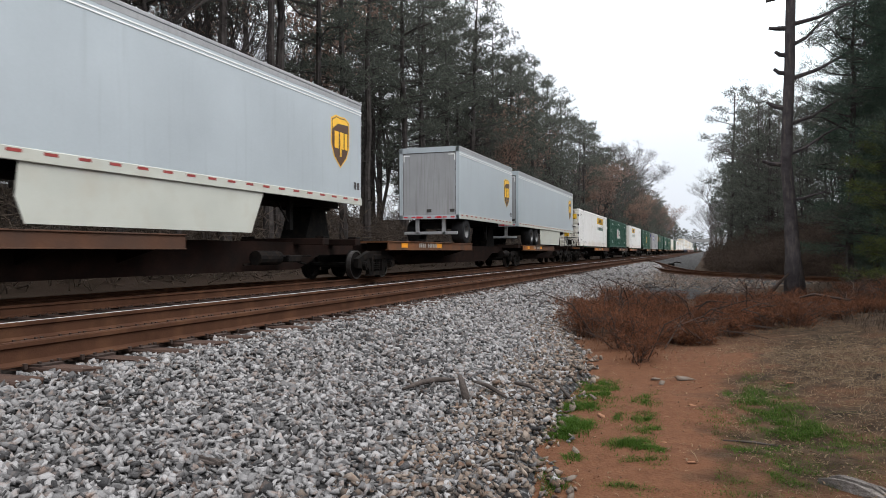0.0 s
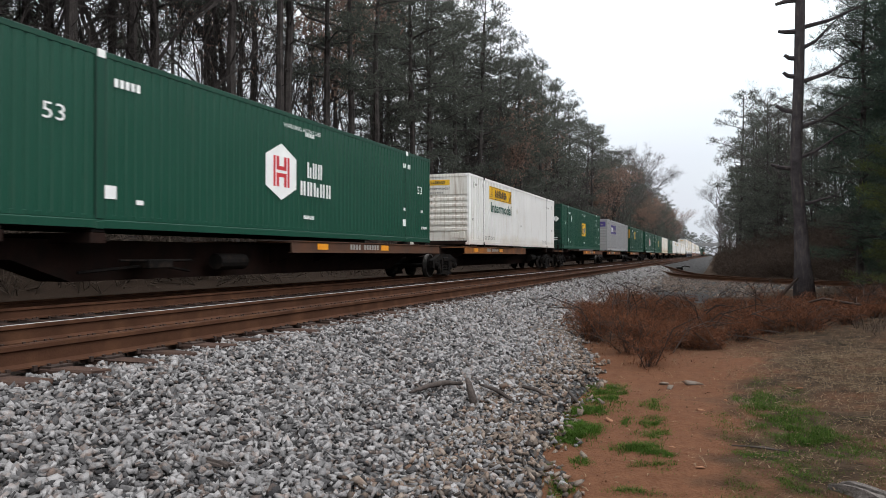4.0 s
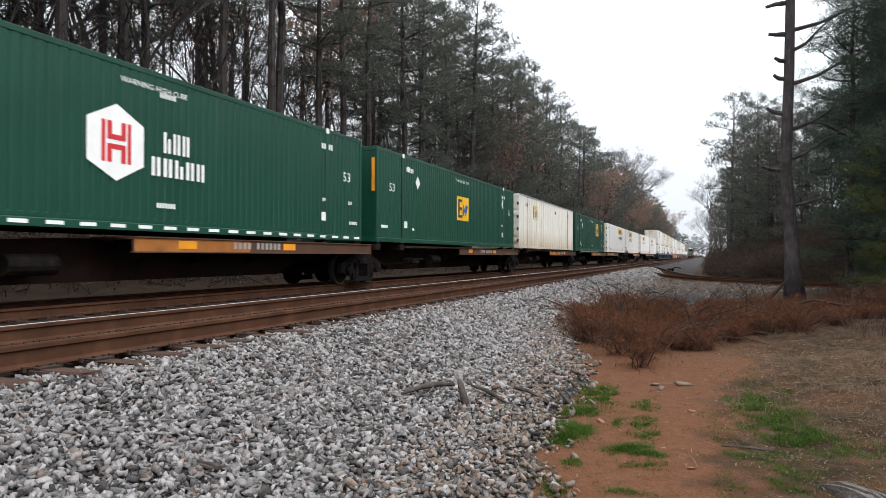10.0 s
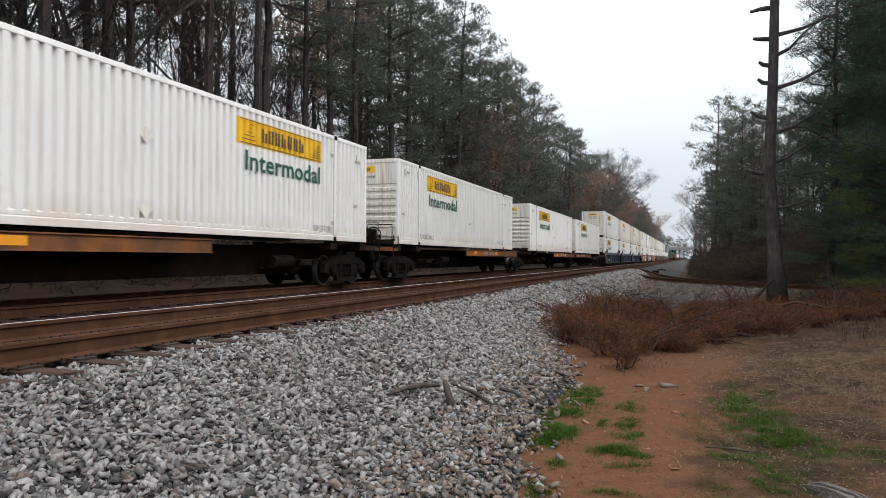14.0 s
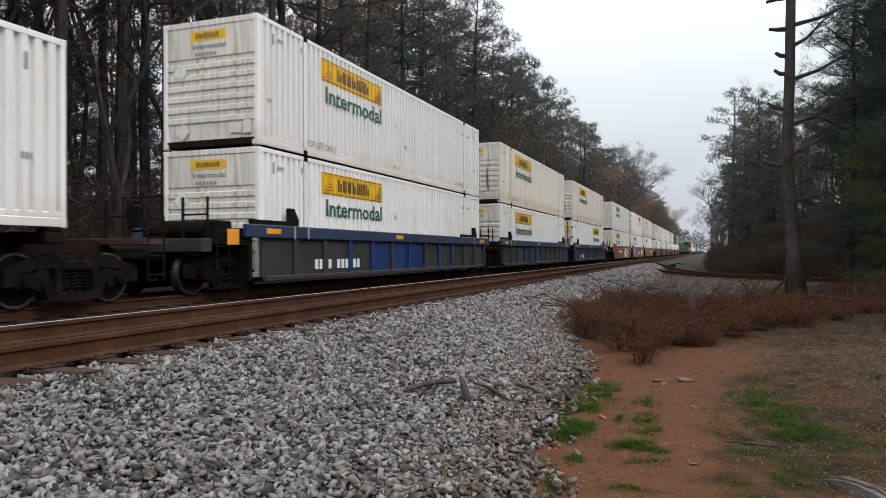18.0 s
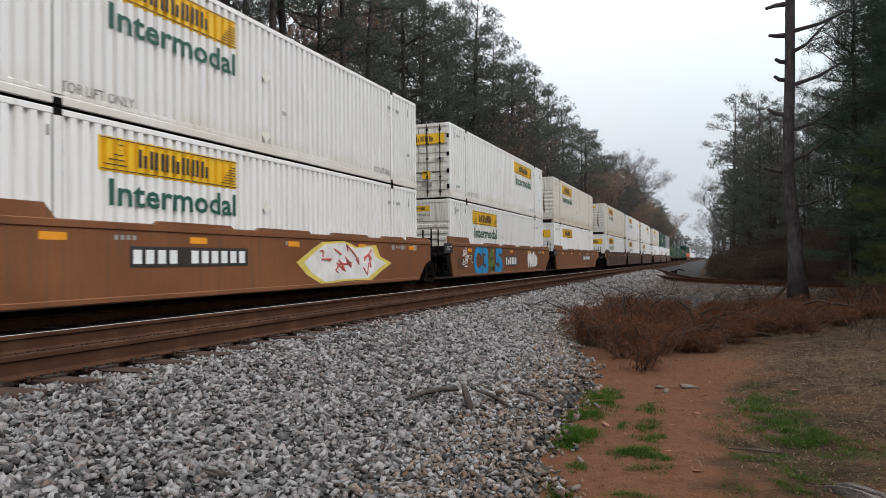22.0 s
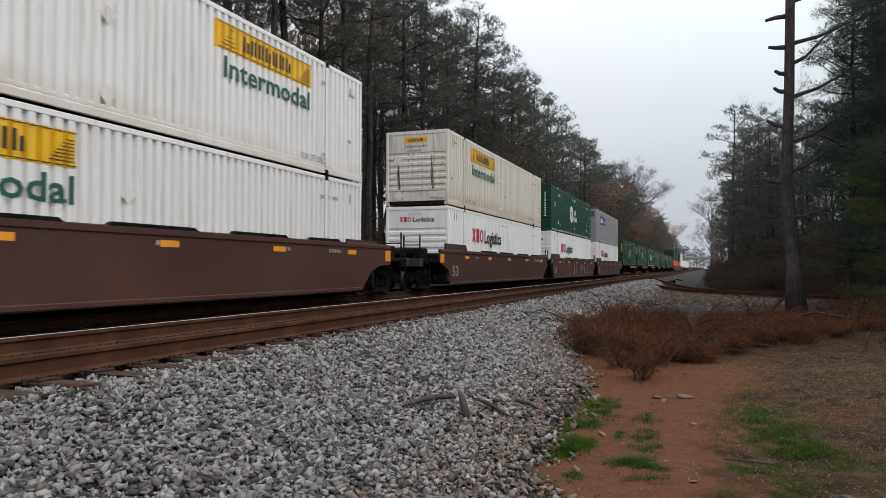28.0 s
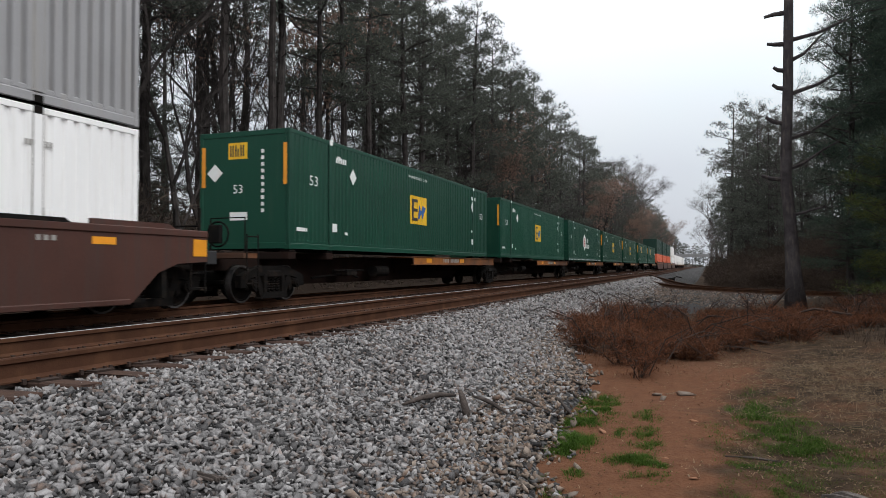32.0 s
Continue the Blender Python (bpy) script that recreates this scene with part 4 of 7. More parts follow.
            decal([(0.12, 0.55, 0.45, 0.62), (-0.9, -0.5, 1.35, 1.5), (0.7, 1.05, 1.45, 1.55)], y - 0.002, M["greyink"], c, "stencil", "", "end")
    return c


def square_logo(c, f0, f1, z0, z1, pitch, depth):
    u0, u1 = at(f0), at(f1)
    s = part("logo_panel", ribs(u0, u1, z0, z1, HALF - 0.006, pitch, depth, 1, 0.005), M["yellow"], c, "square yellow logo panel")
    x, h, w = HALF + 0.006, z1 - z0, u1 - u0
    decal([(u0 + 0.1 * w, u0 + 0.2 * w, z0 + .12 * h, z1 - .12 * h)] + [(u0 + 0.2 * w, u0 + 0.42 * w, z0 + k * h, z0 + (k + .1) * h) for k in (.12, .45, .78)],
          x, M["ink"], s, "logo_emblem")
    poly_decal([(u0 + .45 * w, z0 + .2 * h), (u0 + .53 * w, z0 + .2 * h), (u0 + .62 * w, z0 + .5 * h), (u0 + .7 * w, z0 + .2 * h),
                (u0 + .9 * w, z0 + .62 * h), (u0 + .72 * w, z0 + .7 * h), (u0 + .62 * w, z0 + .42 * h), (u0 + .52 * w, z0 + .7 * h)], x, M["blueink"], s, "logo_zigzag")


def green_box(end, label, logo, pitch=0.205, depth=0.02):
    c = box_body("container", label, "green", "greendark" if end == "door" else "green", pitch, depth, end, 0.55, "green")
    x = HALF + 0.005
    small_marks(c, "whiteink", 7 if end == "flat" else 11, 5)
    if logo == "hex":
        u0, u1, z0, z1 = at(0.402), at(0.478), 0.84, 2.13
        m, w, h = (u0 + u1) / 2, (u1 - u0) / 2, z1 - z0
        hx = poly_decal([(m, z0), (m + w, z0 + .23 * h), (m + w, z1 - .23 * h), (m, z1), (m - w, z1 - .23 * h), (m - w, z0 + .23 * h)], x, M["whiteink"], c, "logo_hexagon", "white hexagon logo")
        decal([(m - .32, m - .24, z0 + .3, z1 - .3), (m - .2, m - .1, z0 + .3, z0 + .6), (m - .2, m - .1, z1 - .6, z1 - .3), (m + .1, m + .2, z0 + .3, z0 + .6),
               (m + .1, m + .2, z1 - .6, z1 - .3), (m + .24, m + .32, z0 + .3, z1 - .3), (m - .2, m + .2, z0 + .52, z0 + .61), (m - .2, m + .2, z1 - .61, z1 - .52)], x + 0.004, M["redink"], hx, "logo_emblem")
        u = at(0.49)
        decal(bars(3, u + 0.3, u + 1.05, 1.46, 1.84, 12) + bars(5, u, u + 1.5, 1.02, 1.36, 13), x, M["whiteink"], c, "sign_lettering", "white name strokes")
        decal([(k, k + 0.32, 0.06, 0.12) for k in np.arange(-7.9, 7.7, 0.62)], x, M["whiteink"], c, "reflective_dashes") if end == "nose" else None
    elif logo:
        square_logo(c, *logo, pitch, depth)
    letter("WARNING HIGH CUBE", 0.1, M["whiteink"], c, (x, at(0.445), 2.54), wide=1.65)
    for f in (0.055, 0.93):
        letter("53", 0.26, M["whiteink"], c, (x, at(f), 1.62), wide=0.4)
    u = at(0.2 if logo != "hex" else 0.9)
    if logo != "hex":
        for f in (0.2, 0.87):
            u = at(f)
            poly_decal([(u, 1.85), (u + 0.2, 2.08), (u, 2.31), (u - 0.2, 2.08)], x, M["whiteink"], c, "placard", "white diamond placard")
    decal([(at(f) + k * 0.12, at(f) + k * 0.12 + 0.08, 2.36, 2.5) for f in (0.14, 0.86) for k in range(5)], x, M["whiteink"], c, "stencil")
    decal([(at(0.128), at(0.143), 0.5, 0.72), (at(0.86), at(0.875), 0.5, 0.72), (at(0.17), at(0.18), 0.44, 0.52)], x, M["whiteink"], c, "lift_mark")
    decal([(at(f), at(f) + 0.16, TALL - 0.12, TALL + 0.01) for f in (0.118, 0.873)], x + 0.008, M["whiteink"], c, "casting_mark")
    y = -LEN / 2 - 0.004
    if end == "flat":
        s = decal([(-0.45, 0.1, 2.22, 2.62)], y + 0.016, M["yellow"], c, "end_logo_panel", "", "end")
        decal(bars(3, -0.4, 0.05, 2.28, 2.56, 2), y + 0.011, M["ink"], s, "logo_emblem", "", "end")
        letter("53", 0.22, M["whiteink"], c, (-0.32, y + 0.016, 1.38), FACE)
        part("placard", Geo().slab([(-0.85, 1.68), (-0.62, 1.9), (-0.85, 2.12), (-1.08, 1.9)], 1, y + 0.012, y + 0.018), M["whiteink"], c)
        decal([(0.5, 0.58, z, z + 0.09) for z in np.arange(0.9, 2.5, 0.16)], y + 0.014, M["whiteink"], c, "stencil", "", "end")
        decal([(-0.4, 0.1, 0.72, 0.92)], y + 0.014, M["whiteink"], c, "notice", "", "end")
    elif end == "door":
        letter("53'", 0.22, M["whiteink"], c, (0.2, y - 0.003, 0.88), FACE)
        letter("53'", 0.22, M["whiteink"], c, (-0.9, y - 0.003, 0.88), FACE)
        decal([(0.1 + 0.13 * k, 0.19 + 0.13 * k, z, z + 0.13) for k in range(5) for z in (2.2, 2.4)] + [(0.2, 0.75, 1.6, 1.7), (-1.0, -0.5, 1.6, 1.7), (0.7, 1.0, 0.55, 0.75), (-1.0, -0.6, 1.2, 1.28)],
              y - 0.003, M["whiteink"], c, "stencil", "", "end")
        decal([(0.25, 0.6, 0.55, 0.76)], y - 0.003, M["orangemark"], c, "notice", "orange notice", "end")
        part("placard", Geo().slab([(0.9, 1.72), (1.1, 1.95), (0.9, 2.18), (0.7, 1.95)], 1, y - 0.008, y - 0.002), M["whiteink"], c)
    else:
        letter("53", 0.22, M["whiteink"], c, (-0.5, y + 0.012, 2.2), FACE)
        decal([(0.85, 0.93, z, z + 0.09) for z in np.arange(0.9, 2.5, 0.16)] + [(-0.4, 0.05, 1.0, 1.25), (-0.35, -0.05, 2.5, 2.66)], y + 0.01, M["whiteink"], c, "stencil", "", "end")
    return c


def grey_box(label):
    c = box_body("container", label, "grey", "grey", 0.235, 0.075, "nose", 0.5)
    x = HALF + 0.004
    u0, u1 = at(0.147), at(0.372)
    s = part("name_panel", ribs(u0, u1, 1.62, 2.45, HALF - 0.006, 0.235, 0.075, 1, 0.004, 0.5), M["purple"], c, "purple name panel")
    decal(bars(5, u0 + 0.25, u0 + 1.6, 1.82, 2.22, 8), x + 0.003, M["whiteink"], s, "sign_lettering")
    decal(bars(9, u0 + 1.8, u1 - 0.15, 1.85, 2.05, 9), x + 0.003, M["greyink"], s, "sign_lettering")
    y = -LEN / 2
    s = decal([(-1.12, 1.12, 2.2, 2.66)], y + 0.014, M["purple"], c, "end_name_panel", "purple end panel", "end")
    decal(bars(5, -0.95, -0.25, 2.3, 2.55, 8), y + 0.009, M["whiteink"], s, "sign_lettering", "", "end")
    decal(bars(9, -0.15, 0.95, 2.33, 2.47, 9), y + 0.009, M["greyink"], s, "sign_lettering", "", "end")
    letter("TOP LIFT ONLY", 0.17, M["stencilink"], c, (x, at(0.125), 0.24), wide=1.4)
    for f in (0.86, 0.9):
        u = at(f)
        poly_decal([(u, 1.95), (u + 0.18, 2.15), (u, 2.35), (u - 0.18, 2.15)], x, M["grey"], c, "placard_holder", thick=0.014)
    for u in (-0.6, -0.1):
        part("placard_holder", Geo().slab([(u, 1.45), (u + 0.18, 1.65), (u, 1.85), (u - 0.18, 1.65)], 1, y - 0.012, y - 0.004), M["trailerdoor"], c)
    small_marks(c, "ink", 21, 4)
    return c


def red_name_box(label):
    c = box_body("container", label, "xpo", "xpo", 0.235, 0.045, "nose", 0.5)
    x = HALF + 0.004
    u = at(0.185)
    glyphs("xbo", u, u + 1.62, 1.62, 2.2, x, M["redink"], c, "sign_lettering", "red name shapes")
    letter("Logistics", 0.56, M["ink"], c, (x + 0.003, u + 1.72, 1.63), wide=2.72, label="heavy dark lettering", fat=0.022)
    y = -LEN / 2
    glyphs("xbo", -0.72, -0.2, 2.3, 2.5, y + 0.012, M["redink"], c, "sign_lettering", "", "end")
    letter("Logistics", 0.19, M["ink"], c, (-0.16, y + 0.012, 2.3), FACE, 0.88, fat=0.008)
    part("grab_handle", Geo().tube([(-0.3, y, 2.58), (-0.28, y - 0.05, 2.64), (0.18, y - 0.05, 2.64), (0.2, y, 2.58)], 0.014, 5), M["greyink"], c)
    decal([(at(0.118) - 0.05, at(0.118) + 0.12, TALL - 0.12, TALL + 0.008)], x + 0.012, M["redink"], c, "casting_mark", "red lift casting")
    letter("WARNING HIGH CUBE", 0.08, M["greyink"], c, (x, at(0.44), 2.5), wide=1.6)
    decal([(at(0.045), at(0.05), 2.4, 2.65), (at(0.06), at(0.065), 2.4, 2.65), (at(0.88), at(0.884), 1.1, 1.4)], x, M["greyink"], c, "rub_mark")
    small_marks(c, "greyink", 41, 4)
    return c


def smooth_box(label):
    """White smooth-sided container with seams every metre and a door end."""
    c = box_body("container", label, "cream", "cream", 0.63, 0.005, "door", 0.92, "ink")
    for i in range(25):
        y = -7.72 + i * 0.63
        part("seam_strip", Geo().box(HALF - 0.01, HALF + 0.03, y, y + 0.045, 0.16, TALL - 0.1, 0.012), M["cream"], c)
        # the ridge's thin shade, put in as a narrow grey strip
        part("seam_gap", Geo().box(HALF - 0.01, HALF + 0.01, y + 0.047, y + 0.06, 0.16, TALL - 0.1), M["greyink"], c, "grey line for the thin shade beside a panel seam")
    part("roof_rail", Geo().box(HALF - 0.06, HALF + 0.03, -LEN / 2 + 0.02, LEN / 2 - 0.02, TALL - 0.05, TALL + 0.015, 0.01), M["trailerdoor"], c, "scuffed grey roof rail")
    part("seam_gap", Geo().box(HALF - 0.01, HALF + 0.02, at(0.86), at(0.86) + 0.05, 0.1, TALL - 0.06), M["greyink"], c, "dark seam beside the lift post")
    square_logo(c, 0.199, 0.276, 1.67, 2.5, 9, 0.0)
    x = HALF + 0.008
    decal([(at(f) + k * 0.13, at(f) + k * 0.13 + 0.09, 2.3, 2.5) for f in (0.09, 0.58, 0.85) for k in range(4)], x, M["ink"], c, "stencil")
    decal([(0.0 + 0.14 * k, 0.1 + 0.14 * k, z, z + 0.14) for k in range(5) for z in (2.25, 2.5)], -LEN / 2 - 0.01, M["ink"], c, "stencil", "", "end")
    decal([(0.5, 0.9, 0.5, 0.8)], -LEN / 2 - 0.01, M["orangemark"], c, "notice", "", "end")
    return c


def plain_box(label, paint):
    """A container that stays far off: ribbed sides, rails, posts and roof."""
    c = thing("container", label, "shipping container", "containers on the train")
    h, w, L, P = TALL, HALF, LEN / 2, M[paint]
    for s in (1, -1):
        part("side_panel", ribs(-L + 0.1, L - 0.1, 0.15, h - 0.1, w - 0.006, 0.29, 0.034, s), P, c)
        g = Geo()
        for y in (-L, L - 0.1):
            g.box(min(s * w, s * (w - 0.1)), max(s * w, s * (w - 0.1)), y, y + 0.1, 0, h)
        g.box(min(s * w, s * (w - 0.06)), max(s * w, s * (w - 0.06)), -L, L, 0.0, 0.15).box(min(s * w, s * (w - 0.06)), max(s * w, s * (w - 0.06)), -L, L, h - 0.1, h)
        part("side_frame", g, P, c)
    part("roof", Geo().box(-w + 0.05, w - 0.05, -L + 0.02, L - 0.02, h - 0.06, h - 0.02), P, c)
    for y in (-L + 0.02, L - 0.05):
        part("end_panel", Geo().box(-w + 0.09, w - 0.09, y, y + 0.03, 0.02, h - 0.05), P, c)
    return c


def shield(c, u, z, x, k=1.0):
    w, h = 0.46 * k, 1.32 * k
    ring = [(u - w, z + h * 0.92), (u - w * 0.5, z + h), (u, z + h * 0.985), (u + w * 0.5, z + h), (u + w, z + h * 0.92), (u + w, z + h * 0.42), (u + w * 0.7, z + h * 0.2), (u, z),
            (u - w * 0.7, z + h * 0.2), (u - w, z + h * 0.42)]
    s = poly_decal(ring, x, M["shieldbrown"], c, "logo_shield", "brown and gold shield logo")
    mid = (u, z + h * 0.5)
    inner = [(mid[0] + (a - mid[0]) * 1.1, mid[1] + (b - mid[1]) * 1.06) for a, b in ring]
    poly_decal(inner, x - 0.003, M["gold"], s, "gold_rim")
    poly_decal([(u - w * .94, z + h * .74), (u - w * .3, z + h * .86), (u + w * .94, z + h * .88), (u + w * .94, z + h * .915), (u + w * .5, z + h * .98), (u, z + h * .965), (u - w * .5, z + h * .98), (u - w * .94, z + h * .9)],
               x + 0.003, M["gold"], s, "gold_crest")
    decal([(u - w * .7, u - w * .22, z + h * .36, z + h * .7), (u - .06 * w, u + .36 * w, z + h * .36, z + h * .7), (u - .06 * w, u + .12 * w, z + h * .2, z + h * .36), (u + .5 * w, u + .82 * w, z + h * .36, z + h * .7)],
          x + 0.004, M["whiteink"] if k > 2 else M["gold"], s, "shield_emblem")


def road_trailer(label, length, skirt):
    """A silver road trailer, its doors towards the train's head; z = 0 at the rails, y = 0 at its doors."""
    t = thing("road_trailer", label, "semi-trailer", "trailers on the train")
    w, z0, z1 = HALF, 2.12, 5.02
    part("body", Geo().box(-w, w, 0.0, length, z0 + 0.1, z1, 0.03), M["trailer"], t, "smooth pale silver body")
    for z in (z1 - 0.27, z1 - 0.345):
        part("top_moulding", Geo().box(w - 0.01, w + 0.012, 0.0, length, z, z + 0.028), M["whiteink"], t)
    part("roof_edge", Geo().box(w - 0.02, w + 0.016, 0.0, length, z1 - 0.06, z1 + 0.02, 0.01), M["trailerdoor"], t, "scuffed roof edge")
    part("bottom_rail", Geo().box(w - 0.03, w + 0.02, 0.0, length, z0, z0 + 0.2, 0.01), M["skirt"], t, "dull silver bottom rail")
    n = int(length / 0.62)
    red = Geo()
    for i in range(n):
        red.box(w + 0.019, w + 0.024, 0.15 + i * 0.62, 0.4 + i * 0.62, z0 + 0.12, z0 + 0.17)
    tagged(part("marker_tape", red, M["maroon"], t, "red and white conspicuity tape"), kind="stuff")
    shield(t, length - 1.25 if length > 12 else length - 1.05, 3.1 if length > 12 else 3.0, w + 0.006, 1.0)
    decal([(length - 0.45, length - 0.33, 2.55, 2.75), (length - 0.27, length - 0.15, 2.55, 2.75)], w + 0.004, M["ink"], t, "stencil")
    # rear doors in a frame
    part("rear_frame", Geo().box(-w, w, -0.06, 0.0, z0, z0 + 0.16).box(-w, w, -0.06, 0.0, z1 - 0.2, z1 + 0.01).box(-w, -w + 0.14, -0.06, 0, z0, z1).box(w - 0.14, w, -0.06, 0, z0, z1), M["trailer"], t)
    d = part("rear_door", Geo().box(-w + 0.14, w - 0.14, -0.03, -0.002, z0 + 0.16, z1 - 0.2), M["trailerdoor"], t, "grey roll-up rear door")
    for u0, u1, w0, w1 in ((-w + 0.14, -w + 0.165, z0 + 0.16, z1 - 0.2), (w - 0.165, w - 0.14, z0 + 0.16, z1 - 0.2), (-w + 0.165, w - 0.165, z1 - 0.225, z1 - 0.2)):
        part("door_gap", Geo().box(u0, u1, -0.036, -0.029, w0, w1), M["ink"], d, "thin dark line round the door")
    for k in (-1, 1):
        part("corner_mark", Geo().box(k * 0.98 - 0.14, k * 0.98 + 0.14, -0.038, -0.031, z1 - 0.32, z1 - 0.28).box(k * 1.1 - 0.02, k * 1.1 + 0.02, -0.038, -0.031, z1 - 0.55, z1 - 0.32), M["whiteink"], d, "white corner reflector")
        part("tail_lamp", Geo().box(k * 0.45 - 0.1, k * 0.45 + 0.1, -0.075, -0.06, z0 + 0.03, z0 + 0.11, 0.006), M["redink"], t)
    part("roof_scuff", Geo().box(w - 0.012, w + 0.004, 0.02, length - 0.02, z1 - 0.18, z1 - 0.07), M["trailerdoor"], t, "scuffed band under the roof edge")
    for i in range(5):
        part("door_seam", Geo().box(-w + 0.15, w - 0.15, -0.034, -0.028, z0 + 0.62 + i * 0.45, z0 + 0.63 + i * 0.45), M["trailerdoor"], d)
    for u in (-0.1, 0.9):
        part("door_latch", Geo().box(u, u + 0.2, -0.06, -0.03, z0 + 0.28, z0 + 0.4, 0.01), M["ink"], d)
    tape = Geo()
    for i in range(7):
        tape.box(-1.1 + i * 0.34, -0.93 + i * 0.34, -0.066, -0.06, z0 + 0.05, z0 + 0.1)
    tagged(part("marker_tape", tape, M["redink"], t), kind="stuff")
    part("underride_guard", Geo().box(-1.15, 1.15, 0.1, 0.2, 1.5, 1.62, 0.01).box(-0.65, -0.5, 0.1, 0.2, 1.5, 2.12).box(0.5, 0.65, 0.1, 0.2, 1.5, 2.12), M["trailerdoor"], t)
    axles = (3.2, 4.45) if length > 12 else (1.05,)
    for y in axles:
        for s in (-1, 1):
            tyre = part("tyre", Geo().lathe([(-0.26, 0.26), (-0.26, 0.47), (-0.22, 0.5), (0.22, 0.5), (0.26, 0.47), (0.26, 0.26)], s * 0.98, y, 1.63, 22), M["tyre"], t, smooth=True)
            part("rim", Geo().lathe([(0.2 * s, 0.0), (0.12 * s, 0.1), (0.12 * s, 0.2), (0.25 * s, 0.25), (0.262 * s, 0.27)], s * 0.98, y, 1.63, 18), M["rim"], tyre)
    part("axle_frame", Geo().box(-0.5, 0.5, axles[0] - 0.6, axles[-1] + 0.6, 1.75, z0 + 0.1).box(-0.06, 0.06, axles[0] - 0.1, axles[-1] + 0.1, 1.55, 1.7), M["black"], t)
    yl = length - 2.9
    for s in (-1, 1):
        part("landing_leg", Geo().box(s * 0.75 - 0.07, s * 0.75 + 0.07, yl - 0.07, yl + 0.07, 1.35, z0 + 0.1, 0.01).tube([(s * 0.75, yl, 1.5), (s * 0.75, yl - 0.7, z0 + 0.05)], 0.03, 5), M["black"], t)
    part("under_frame", Geo().box(-0.6, 0.6, 0.2, length - 0.1, z0 - 0.08, z0 + 0.1), M["black"], t)
    part("king_pin_plate", Geo().box(-0.5, 0.5, length - 1.3, length - 0.4, z0 - 0.16, z0 - 0.06), M["black"], t)
    if skirt:
        part("side_skirt", Geo().slab([(5.35, 2.12), (5.3, 1.6), (5.45, 1.22), (10.95, 1.22), (11.4, 2.12)], 0, w - 0.06, w - 0.03), M["skirt"], t, "pale plastic side skirt")
    return t


# ---- running gear ----
def truck(parent, y, wheel=0.42):
    """A two-axle truck under a car: bolster, side frames, wheels."""
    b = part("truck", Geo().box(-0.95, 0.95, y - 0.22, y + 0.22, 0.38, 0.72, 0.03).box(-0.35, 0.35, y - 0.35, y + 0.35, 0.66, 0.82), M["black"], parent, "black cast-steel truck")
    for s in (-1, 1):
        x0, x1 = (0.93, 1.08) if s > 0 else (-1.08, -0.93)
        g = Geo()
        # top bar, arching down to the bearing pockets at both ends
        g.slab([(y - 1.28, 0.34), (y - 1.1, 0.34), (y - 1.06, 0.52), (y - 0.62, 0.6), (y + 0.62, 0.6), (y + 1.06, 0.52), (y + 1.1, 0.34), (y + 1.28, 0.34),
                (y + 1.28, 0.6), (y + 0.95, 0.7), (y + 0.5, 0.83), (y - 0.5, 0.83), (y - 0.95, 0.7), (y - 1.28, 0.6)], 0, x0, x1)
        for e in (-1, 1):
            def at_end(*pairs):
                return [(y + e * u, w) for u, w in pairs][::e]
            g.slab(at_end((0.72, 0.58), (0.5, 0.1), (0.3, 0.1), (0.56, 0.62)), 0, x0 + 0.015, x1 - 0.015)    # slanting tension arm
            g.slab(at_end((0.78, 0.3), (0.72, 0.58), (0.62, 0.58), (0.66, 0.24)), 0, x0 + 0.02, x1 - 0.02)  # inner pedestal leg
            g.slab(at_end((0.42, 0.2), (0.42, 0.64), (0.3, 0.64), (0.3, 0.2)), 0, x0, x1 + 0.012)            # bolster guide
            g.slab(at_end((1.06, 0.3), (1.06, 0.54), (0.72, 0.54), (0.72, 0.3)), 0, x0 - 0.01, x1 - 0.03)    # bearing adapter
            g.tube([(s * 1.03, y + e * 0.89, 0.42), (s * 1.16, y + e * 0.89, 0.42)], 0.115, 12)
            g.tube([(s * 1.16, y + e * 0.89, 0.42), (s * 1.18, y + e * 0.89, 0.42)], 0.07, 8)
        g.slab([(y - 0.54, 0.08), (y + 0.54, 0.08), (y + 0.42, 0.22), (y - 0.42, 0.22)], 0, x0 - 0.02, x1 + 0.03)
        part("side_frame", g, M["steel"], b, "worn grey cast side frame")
        if s > 0:
            for e in (-0.19, 0.0, 0.19):
                coil = [((x0 + x1) / 2 + 0.055 * math.cos(k * 0.9), y + e + 0.075 * math.sin(k * 0.9), 0.23 + 0.0082 * k) for k in range(38)]
                part("spring", Geo().tube(coil, 0.02, 4, False), M["steel"], b)
            part("bolster_end", Geo().box(x1 - 0.1, x1 + 0.03, y - 0.28, y + 0.28, 0.55, 0.72, 0.03), M["steel"], b)
        for e in (-0.89, 0.89):
            part("wheel", Geo().lathe([(-0.07, 0.0), (-0.05, 0.1), (-0.05, 0.34), (-0.07, 0.36), (-0.07, wheel), (0.06, wheel - 0.01), (0.06, wheel + 0.026), (0.085, wheel + 0.026), (0.085, 0.34), (0.03, 0.3), (0.03, 0.1), (0.06, 0.0)] if s < 0 else
                                      [(0.07, 0.0), (0.05, 0.1), (0.05, 0.34), (0.07, 0.36), (0.07, wheel), (-0.06, wheel - 0.01), (-0.06, wheel + 0.026), (-0.085, wheel + 0.026), (-0.085, 0.34), (-0.03, 0.3), (-0.03, 0.1), (-0.06, 0.0)],
                                      s * 0.75, y + e, wheel, 22), M["steel"], b, smooth=False)
    for e in (-0.89, 0.89):
        part("tread", Geo().lathe([(0.071, wheel - 0.035), (0.074, wheel + 0.002), (-0.055, wheel - 0.006)], 0.75, y + e, wheel, 22), M["brightsteel"], b, "bright worn wheel rim")
